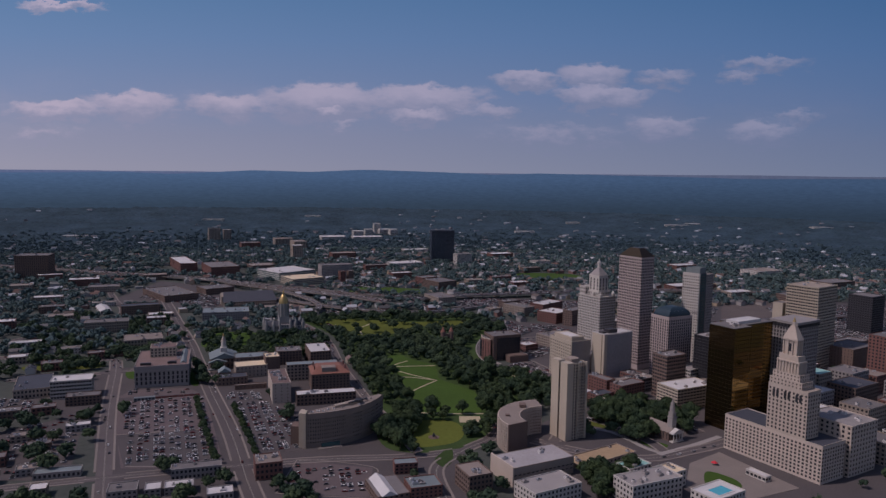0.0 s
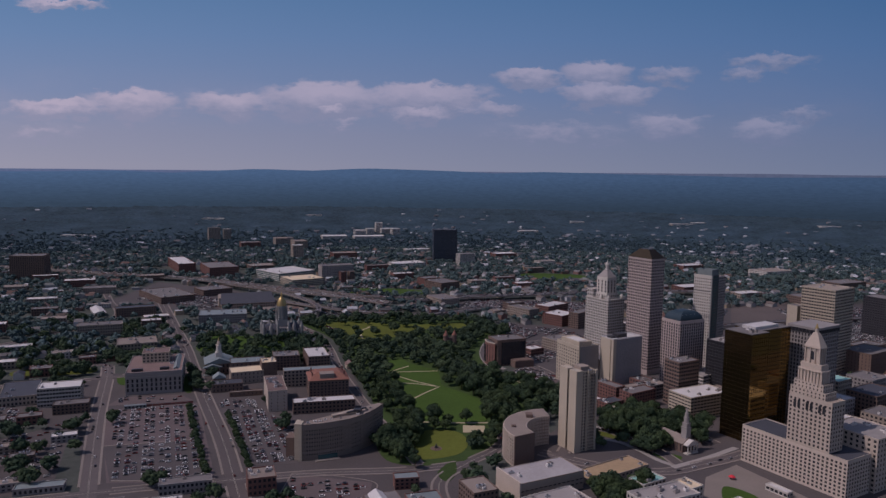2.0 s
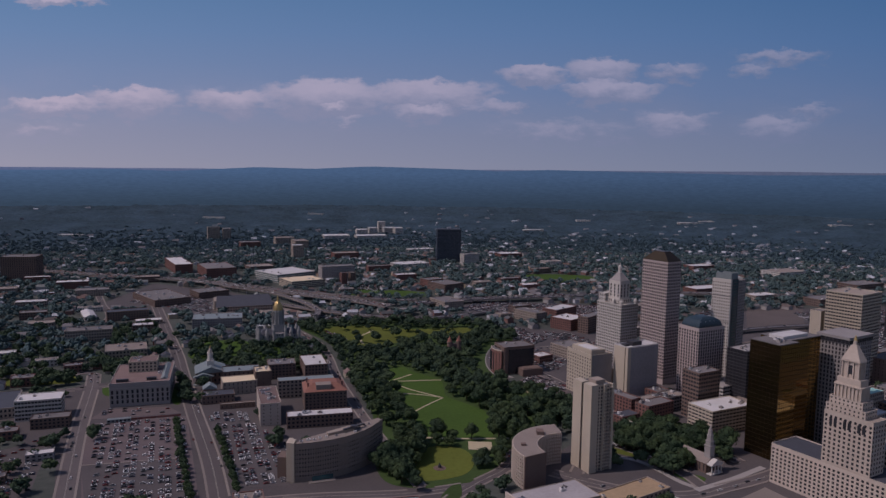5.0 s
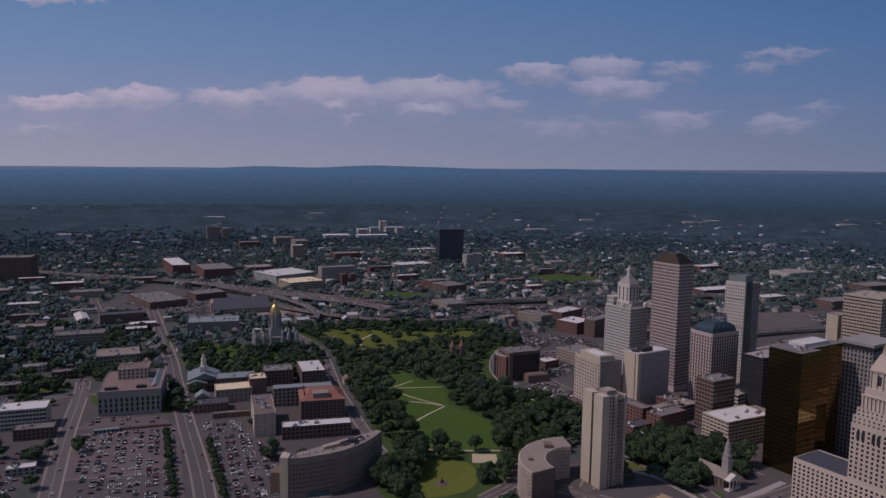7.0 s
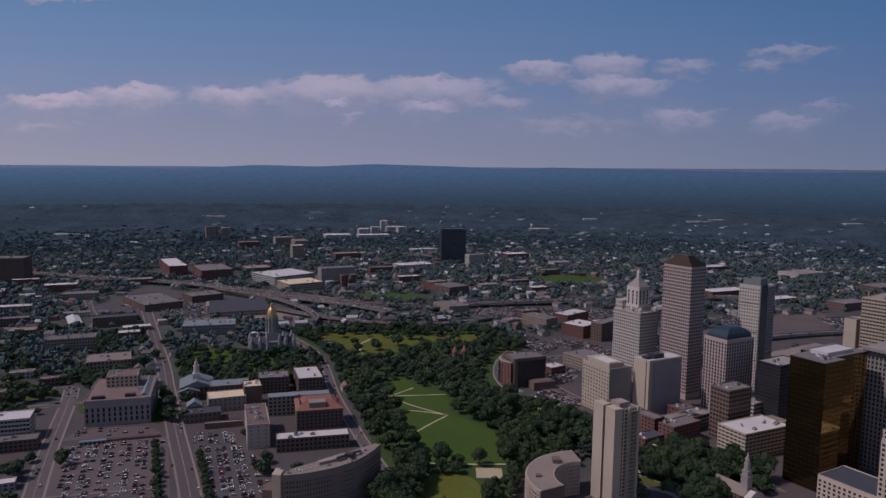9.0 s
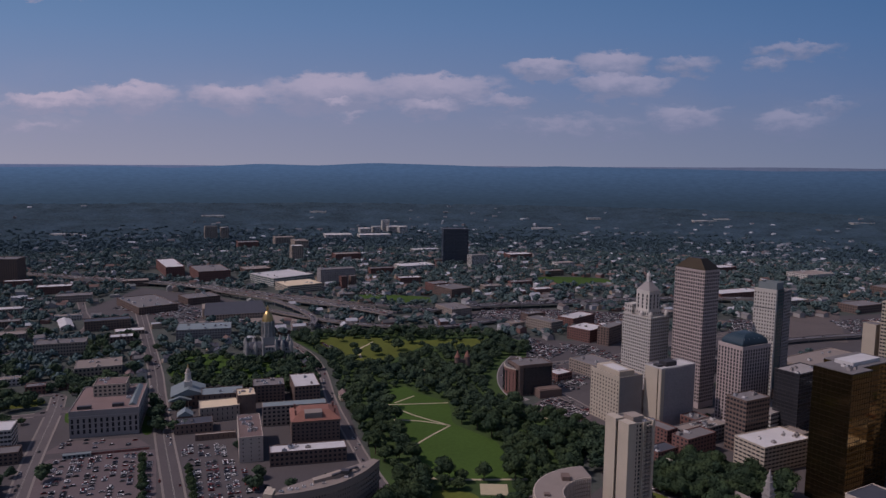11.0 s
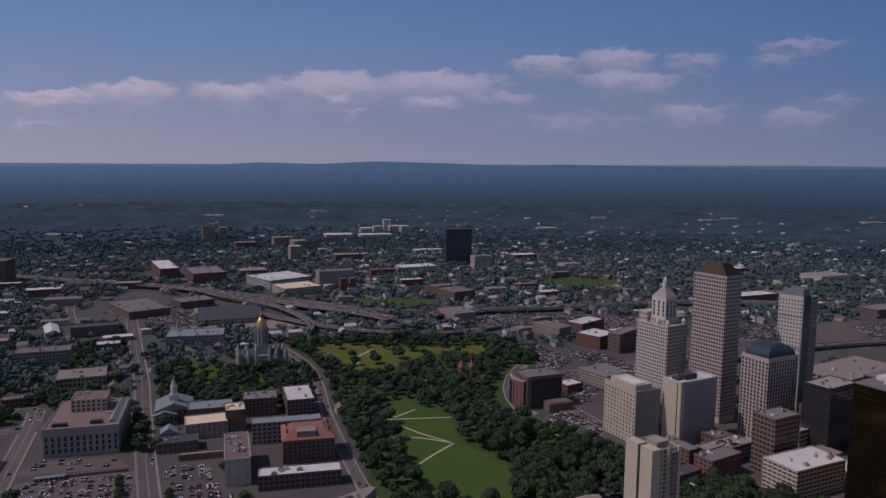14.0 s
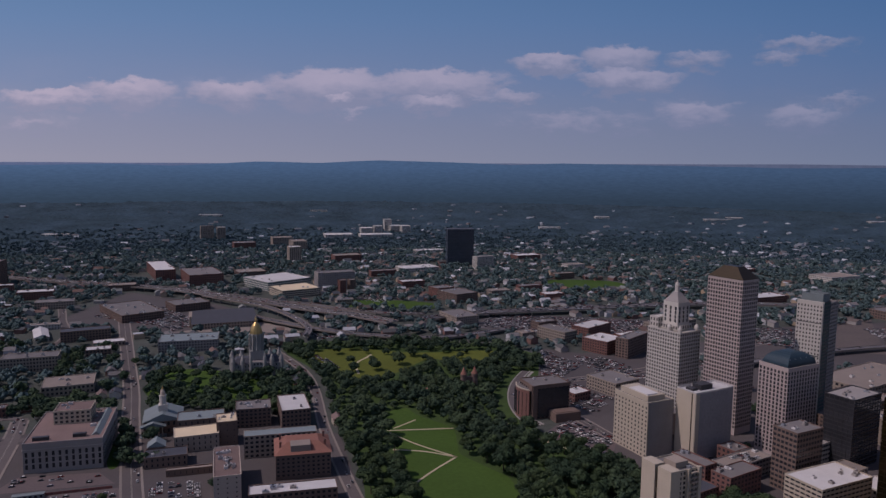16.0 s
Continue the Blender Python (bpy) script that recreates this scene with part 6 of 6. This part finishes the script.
TR = random.Random(11)
LAWNS = [[(-79, 985), (-74, 1012), (-58, 1022), (-42, 998), (-7, 964), (0, 918), (4, 898), (29, 868), (45, 843), (47, 766), (-31, 766), (-35, 820), (-45, 845), (-55, 888), (-70, 930)],
         [(-216, 1238), (-150, 1266), (-61, 1249), (46, 1266), (44, 1196), (2, 1175), (-40, 1195), (-70, 1118), (-119, 1098), (-154, 1130), (-194, 1180)],
         [(-30, 668), (14, 676), (28, 712), (16, 745), (-26, 742)], [(14, 730), (48, 730), (48, 764), (14, 764)], [(58, 958), (84, 968), (76, 1000), (70, 1040), (76, 1100), (92, 1160), (64, 1170), (46, 1110), (42, 1050), (46, 1005)]]
PARK = [(-52, 700), (-26, 690), (30, 690), (70, 712), (105, 780), (122, 885), (80, 945), (40, 985), (34, 1080), (105, 1185), (55, 1290), (-110, 1300), (-244, 1255),
        (-186, 1165), (-153, 1080), (-121, 960), (-78, 830), (-46, 745)]


def scatter(poly, gap, avoid=(), n=4000, keep=1.0):
    x0, x1 = min(p[0] for p in poly), max(p[0] for p in poly)
    y0, y1 = min(p[1] for p in poly), max(p[1] for p in poly)
    cells, out = {}, []
    for _ in range(n):
        p = (TR.uniform(x0, x1), TR.uniform(y0, y1))
        if not inside(p, poly) or any(inside(p, a) for a in avoid) or TR.random() > keep:
            continue
        c = (int(p[0] // gap), int(p[1] // gap))
        if any((p[0] - q[0]) ** 2 + (p[1] - q[1]) ** 2 < gap * gap for i in (-1, 0, 1) for j in (-1, 0, 1) for q in cells.get((c[0] + i, c[1] + j), ())):
            continue
        cells.setdefault(c, []).append(p)
        out.append(p)
    return out


park = scatter(PARK, 11.2, LAWNS, 9000)
single = scatter([(-213, 1236), (-150, 1262), (-61, 1245), (42, 1262), (40, 1200), (2, 1180), (-40, 1215), (-81, 1145), (-119, 1122), (-150, 1150), (-185, 1190)], 26, (), 200, 0.5)
rows = [(-165 - i * 9.5 * 0.40 + s, 640 + i * 9.5 * 0.92) for i in range(16) for s in (0,)] + [(-196 - i * 9.5 * 0.40, 622 + i * 9.5 * 0.92) for i in range(20)]
churchyard = scatter([(178, 702), (205, 745), (180, 790), (205, 800), (245, 775), (262, 742), (250, 715), (238, 735), (228, 745), (212, 705), (196, 690)], 6.5, (), 700)
churchyard += scatter([(160, 745), (190, 728), (225, 765), (222, 800), (190, 796), (165, 780)], 6.5, (), 400)
front = scatter([(128, 560), (120, 612), (170, 615), (140, 570)], 6.5, (), 300) + scatter([(-20, 640), (-60, 690), (-45, 735), (-20, 735), (-30, 680)], 7, (), 200)
park.sort(key=lambda p: p[1])
nearby = rows + churchyard + front + park[:300 - len(rows) - len(churchyard) - len(front)]
edge_trees = scatter([(112, 790), (140, 772), (158, 800), (150, 850), (136, 886), (122, 885)], 9.5, (), 500)
rest = edge_trees + park[300 - len(rows) - len(churchyard) - len(front):] + single
for i, p in enumerate(nearby):
    src = TREES[i % 6]
    m = pose(p[0], p[1], 0, 0, 0, TR.uniform(0, 360)) @ Matrix.Scale(TR.uniform(0.5, 0.62) if i < len(rows) else TR.uniform(0.7, 1.38), 4)
    if i < 6:
        src.matrix_world = m
    else:
        ob = copy_thing(src, pose(0, 0, 0))
        ob.matrix_world = m


def woods(name, label, places, lumps, size, material, variants=5, h=14, r=6.0, lift=None, squash=1.0, count=8):
    """Trees massed into one mesh."""
    src = [crown_arrays(20 + k, lumps, r + 0.3 * k, h * 0.1, h * 0.95, size, count) for k in range(variants)]
    Vs, Fs, n = [], [], 0
    g = np.random.RandomState(3)
    for i, p in enumerate(places):
        v, f = src[i % variants]
        a, s = g.uniform(0, 6.28), g.uniform(0.6, 1.3)
        c, q = math.cos(a) * s, math.sin(a) * s
        z = lift(p[0], p[1]) if lift else 0.0
        Vs.append(np.c_[v[:, 0] * c - v[:, 1] * q + p[0], v[:, 0] * q + v[:, 1] * c + p[1], v[:, 2] * s * squash + z])
        Fs.append(f + n)
        n += len(v)
    return tagged(new(name, mesh_np(name, np.vstack(Vs), np.vstack(Fs), material)), label, "trees", "", "stuff")


woods("park_woods", "dense green park trees massed together", rest, 340, 0.85, "woods", r=6.6)

# where no tree or house may stand: round every building and on open ground
SOLID = []
for ob in list(scene.objects):
    if ob.parent is None and ob.type == "EMPTY" and ob.get("category") not in (None, "car", "tree", "viaduct", "canopy"):
        pts = [ob.matrix_world @ (c.matrix_basis @ Vector(b)) for c in ob.children if c.type == "MESH" for b in c.bound_box]
        SOLID.append((min(p.x for p in pts) - 3, max(p.x for p in pts) + 3, min(p.y for p in pts) - 3, max(p.y for p in pts) + 3))
GRID = {}
for b in SOLID:
    for i in range(int(b[0] // 50), int(b[1] // 50) + 1):
        for j in range(int(b[2] // 50), int(b[3] // 50) + 1):
            GRID.setdefault((i, j), []).append(b)
OPEN = []
for ob in scene.objects:
    if ob.name.split(".")[0] in ("parking_lot_main", "parking_lot_east", "parking_lot_low", "parking_lot_corner", "parking_lot_far_west", "parking_lot_park_side", "parking_lot_brick", "forecourt", "parking_lot_viaduct",
                                 "parking_lot_station", "parking_lot_north", "plaza_tan", "lawn_park", "lawn_main", "pavement_west", "lawn_hill", "lawn_field", "plaza_front", "lawn_church", "lawn_office_side", "lawn_west_yard", "lawn_library", "lawn_capitol"):
        n = len(ob.data.vertices) // 2
        OPEN.append([tuple(v.co[:2]) for v in list(ob.data.vertices)[n:]])
LINES = [(x, y, 14) for x, y in ARC] + [(x, y, w / 2 + 7.5) for _, pts, w, *_ in STREETS for x, y in pts]
for ob in scene.objects:
    if ob.name.startswith("deck") and ob.type == "MESH":
        vs = [v.co for v in ob.data.vertices]
        mids = [((vs[i].x + vs[i + 1].x) / 2, (vs[i].y + vs[i + 1].y) / 2) for i in range(0, len(vs), 4)]
        wide = (vs[0] - vs[1]).length / 2
        for (ax, ay), (bx_, by_) in zip(mids, mids[1:]):
            LINES += [(ax + (bx_ - ax) * k / 4, ay + (by_ - ay) * k / 4, wide + 12) for k in range(4)]
LG = {}
for x, y, r in LINES:
    LG.setdefault((int(x // 40), int(y // 40)), []).append((x, y, r))


def free(p, lots=True):
    if any(b[0] < p[0] < b[1] and b[2] < p[1] < b[3] for b in GRID.get((int(p[0] // 50), int(p[1] // 50)), ())):
        return False
    c = (int(p[0] // 40), int(p[1] // 40))
    if any((p[0] - x) ** 2 + (p[1] - y) ** 2 < r * r for i in (-1, 0, 1) for j in (-1, 0, 1) for x, y, r in LG.get((c[0] + i, c[1] + j), ())):
        return False
    return not (lots and any(inside(p, o) for o in OPEN))


def spread(n, r0, r1, half, density, lots=True):
    """Points over the plain ahead, thicker where density says so."""
    out = []
    for _ in range(n):
        r = math.sqrt(TR.uniform(r0 * r0, r1 * r1))
        a = TR.uniform(-half, half)
        p = (r * math.sin(a), r * math.cos(a))
        if TR.random() < density(p) and (r > 2300 or free(p, lots)):
            out.append(p)
    return out


def town(p):
    """How built-up the land is, 0 to 1."""
    n = noise.noise((p[0] / 420, p[1] / 420, 5)) * 0.5 + 0.5
    return min(max(0.25 + 0.9 * (n - 0.35), 0.05), 1.0)


DOWN = [(60, 560), (420, 480), (900, 900), (700, 1400), (300, 1330), (100, 1220), (95, 1050), (135, 890)]
green = lambda p: (0.1 if inside(p, DOWN) else 0.85) * (1.15 - 0.4 * town(p))
woods("street_trees", "green street and garden trees between the blocks", spread(2600, 500, 1150, 0.72, green), 130, 1.05, "woods")
woods("city_trees", "trees through the city's far quarters, leaf colour blued for haze", spread(13500, 1100, 2420, 0.72, lambda p: green(p) * (1.25 - 0.7 * town(p))), 26, 1.9, "citywoods", r=5.8, squash=0.9, count=6)
planted = [(-322, 1088), (-300, 1074), (-336, 1116), (-296, 1118), (-312, 1108), (-330, 1070), (-284, 1092), (-306, 1130), (-232, 601), (-228, 606), (-237, 604), (-361, 701), (-331, 630), (-360, 752), (-330, 598), (-330, 670), (-354, 630), (-236, 710), (-299, 904), (-302, 896), (-322, 944), (-469, 1018), (-441, 1002), (-424, 1003), (-411, 1025),
          (-420, 964), (-457, 937), (-450, 972), (-401, 979), (-460, 1133), (-390, 1092), (-328, 1053), (-355, 1107), (-408, 1163), (-262, 868), (-268, 858), (-160, 760), (-196, 822), (-130, 742), (-104, 752), (-286, 980), (-306, 984)]
clumps = []
for x, y, r, n in ((-412, 690, 14, 4), (-352, 722, 12, 6), (-366, 668, 12, 5), (-400, 560, 25, 9), (-350, 610, 12, 4), (-340, 742, 10, 4), (-380, 640, 12, 4), (-450, 660, 20, 7), (-286, 872, 6, 4), (-294, 896, 7, 5), (-302, 914, 6, 4), (-240, 596, 9, 5), (-175, 566, 14, 8), (-205, 540, 16, 9),
                   (-130, 570, 12, 7), (-110, 548, 16, 9), (-320, 520, 20, 10), (-385, 560, 20, 10), (-20, 590, 10, 5), (20, 620, 8, 3), (40, 690, 14, 9), (66, 712, 14, 10), (-290, 905, 8, 3), (-268, 880, 8, 4),
                   (-310, 868, 9, 5), (-322, 905, 9, 5), (-160, 742, 6, 3), (-345, 965, 20, 12), (-395, 985, 22, 14), (-300, 965, 10, 5), (-440, 985, 20, 9), (-480, 930, 25, 10), (-430, 870, 10, 4),
                   (-480, 952, 16, 7), (-447, 927, 14, 6), (-516, 977, 18, 8), (-522, 949, 16, 7), (-415, 984, 20, 10), (-436, 983, 16, 8), (-374, 1082, 26, 14), (-417, 1154, 26, 14), (-476, 1213, 28, 14), (-521, 1279, 28, 12), (-461, 1112, 24, 12),
                   (-617, 1201, 28, 12), (-628, 1138, 28, 12), (-498, 1148, 24, 10), (-560, 1060, 30, 14), (-540, 1010, 24, 10), (190, 650, 8, 3), (300, 700, 8, 3)):
    clumps += scatter([(x - r, y - r), (x + r, y - r), (x + r, y + r), (x - r, y + r)], 6.5, (), n * 4)[:n]
woods("courtyard_trees", "small groups of green trees beside lots and houses", planted + [(-290, 866), (-293, 876), (-297, 886), (-304, 908), (-310, 922), (-282, 860)] + [p for p in clumps if free(p, False)], 200, 1.0, "woods")
woods("capitol_trees", "dark green trees round the capitol", scatter([(-325, 1000), (-185, 985), (-170, 1080), (-205, 1150), (-352, 1120), (-350, 1060)], 9.5, ([(-300, 1108), (-200, 1120), (-200, 1160), (-300, 1150)], [(-345, 1062), (-278, 1052), (-272, 1135), (-345, 1140)], [(-235, 1030), (-215, 1030), (-212, 1060), (-232, 1062)]), 900), 200, 1.0, "woods")
far = spread(22000, 2150, 3150, 0.68, lambda p: (1.15 - 0.5 * town(p)) * min(1, max(0.0, (3150 - math.hypot(*p)) / 650)))
woods("far_trees", "woods over the far plain, leaf colour blued for haze", far, 16, 2.4, "midwoods", h=11, r=6.6, lift=rise, squash=0.75, count=3)


# ---------------- houses of the far quarters ----------------
def house_arrays(w, d, h, rz):
    v = np.array([(-w, -d, 0), (w, -d, 0), (w, d, 0), (-w, d, 0), (-w, -d, h), (w, -d, h), (w, d, h), (-w, d, h), (0, -d, h + rz), (0, d, h + rz)], float)
    walls = [(0, 1, 5), (0, 5, 4), (1, 2, 6), (1, 6, 5), (2, 3, 7), (2, 7, 6), (3, 0, 4), (3, 4, 7), (4, 5, 8), (6, 7, 9)]
    e = 0.5
    v2 = np.array([(-w - e, -d - e, h - 0.3), (w + e, -d - e, h - 0.3), (w + e, d + e, h - 0.3), (-w - e, d + e, h - 0.3), (0, -d - e, h + rz + 0.1), (0, d + e, h + rz + 0.1)])
    roof = [(0, 4, 5), (0, 5, 3), (1, 2, 5), (1, 5, 4)]
    return v, np.array(walls), v2, np.array(roof) + 10


def houses(name, label, places, big=1.0, mats=("housewall", "houseroof")):
    Vs, Fs, Ix, n = [], [], [], 0
    g = np.random.RandomState(8)
    for p in places:
        flatroof = g.rand() < 0.25
        v, wf, v2, rf = house_arrays(g.uniform(4, 6) * big, g.uniform(5, 9) * big, g.uniform(5, 8), 0.4 if flatroof else g.uniform(2.5, 4))
        V = np.vstack([v, v2])
        a = radians(22 + 90 * g.randint(2)) + g.uniform(-0.15, 0.15)
        c, s = math.cos(a), math.sin(a)
        Vs.append(np.c_[V[:, 0] * c - V[:, 1] * s + p[0], V[:, 0] * s + V[:, 1] * c + p[1], V[:, 2] + rise(*p)])
        Fs.append(np.vstack([wf, rf]) + n)
        Ix += [0] * len(wf) + [1] * len(rf)
        n += len(V)
    me = mesh_np(name, np.vstack(Vs), np.vstack(Fs), *mats)
    me.polygons.foreach_set("material_index", np.array(Ix, np.int32))
    me.polygons.foreach_set("use_smooth", np.zeros(len(Ix), dtype=bool))
    return tagged(new(name, me), label, "houses", "", "stuff")


def house_thing(k):
    """A frame house with gabled roof, chimney, porch and windows."""
    g = random.Random(k)
    w, d, h, rz = g.uniform(4.2, 6), g.uniform(5, 8), g.uniform(5.5, 7.5), g.uniform(2.6, 3.8)
    t = thing("house", ("pale clapboard", "grey clapboard", "red brick", "tan clapboard")[k] + " house with a dark gabled roof", "house", 0, 0, group="side street houses")
    wall = Mesh().box(-w, -d, 0, w, d, h)
    n = len(wall.v)
    wall.v += [(-w, -d, h), (w, -d, h), (0, -d, h + rz), (-w, d, h), (w, d, h), (0, d, h + rz)]
    wall.f += [(n, n + 1, n + 2), (n + 4, n + 3, n + 5)]
    part("wall", wall, ("white", "grey", "brick", "cream")[k], t)
    roof = Mesh().frustum([(-w - 0.5, -d - 0.5), (0, -d - 0.5), (0, d + 0.5), (-w - 0.5, d + 0.5)], 0, [(-w - 0.5, -d - 0.5), (0, -d - 0.5), (0, d + 0.5), (-w - 0.5, d + 0.5)], 0.25)
    roof.frustum([(0, -d - 0.5), (w + 0.5, -d - 0.5), (w + 0.5, d + 0.5), (0, d + 0.5)], 0, [(0, -d - 0.5), (w + 0.5, -d - 0.5), (w + 0.5, d + 0.5), (0, d + 0.5)], 0.25)
    roof.v = [(x, y, z + h + rz * (1 - abs(x) / w)) for x, y, z in roof.v]
    part("roof", roof, ("slate", "tarroof", "slate", "brownroof")[k], t)
    part("chimney", Mesh().box(w * 0.4, d * 0.3, h, w * 0.4 + 0.9, d * 0.3 + 0.9, h + rz + 0.8), "brick", t)
    part("porch", Mesh().box(-w * 0.7, -d - 2.2, 2.6, w * 0.7, -d - 0.01, 2.9).box(-w * 0.7, -d - 2.2, 0, w * 0.7, -d - 0.01, 0.4), "tan", t)
    return t


PROTO = [house_thing(k) for k in range(4)]
plots = sorted(spread(5800, 900, 2400, 0.7, lambda p: 0.0 if inside(p, DOWN) else 0.25 + 0.7 * town(p)), key=lambda p: math.hypot(*p))
for k, p in enumerate(plots[:60]):
    m = pose(p[0], p[1], 0, 0, 0, 22 + 90 * TR.randint(0, 3) + TR.uniform(-7, 7))
    if k < 4:
        PROTO[k].matrix_world = m
    else:
        copy_thing(PROTO[k % 4], pose(0, 0, 0)).matrix_world = m
houses("near_houses", "frame houses and small blocks among street trees", plots[60:], 1.1)
houses("far_houses", "specks of houses among far woods, colours greyed for haze", spread(9000, 2200, 3650, 0.66, lambda p: (1.0 if -0.05 < p[0] / p[1] < 0.42 else 0.3) * town(p) ** 1.3 * max(0.08, 1.0 - (math.hypot(*p) - 2200) / 1100)), 1.15, ("farwall", "farroof"))

# long pale roofs in clearings of the far woods
for x, y, w, d in ((560, 3330, 60, 25), (980, 3230, 120, 30), (1080, 3260, 60, 30), (-1050, 3200, 90, 30), (-640, 3400, 70, 20), (1560, 3100, 90, 30), (300, 3050, 80, 30), (-1350, 2600, 80, 30)):
    building("far_depot", "long pale depot in a far clearing", x, y, 6, w, d, 9, 2, max(4, int(w / 8)), 3, z=rise(x + w / 2, y + d / 2) - 1.0, wall="white", roof="whiteroof", group="far depots")
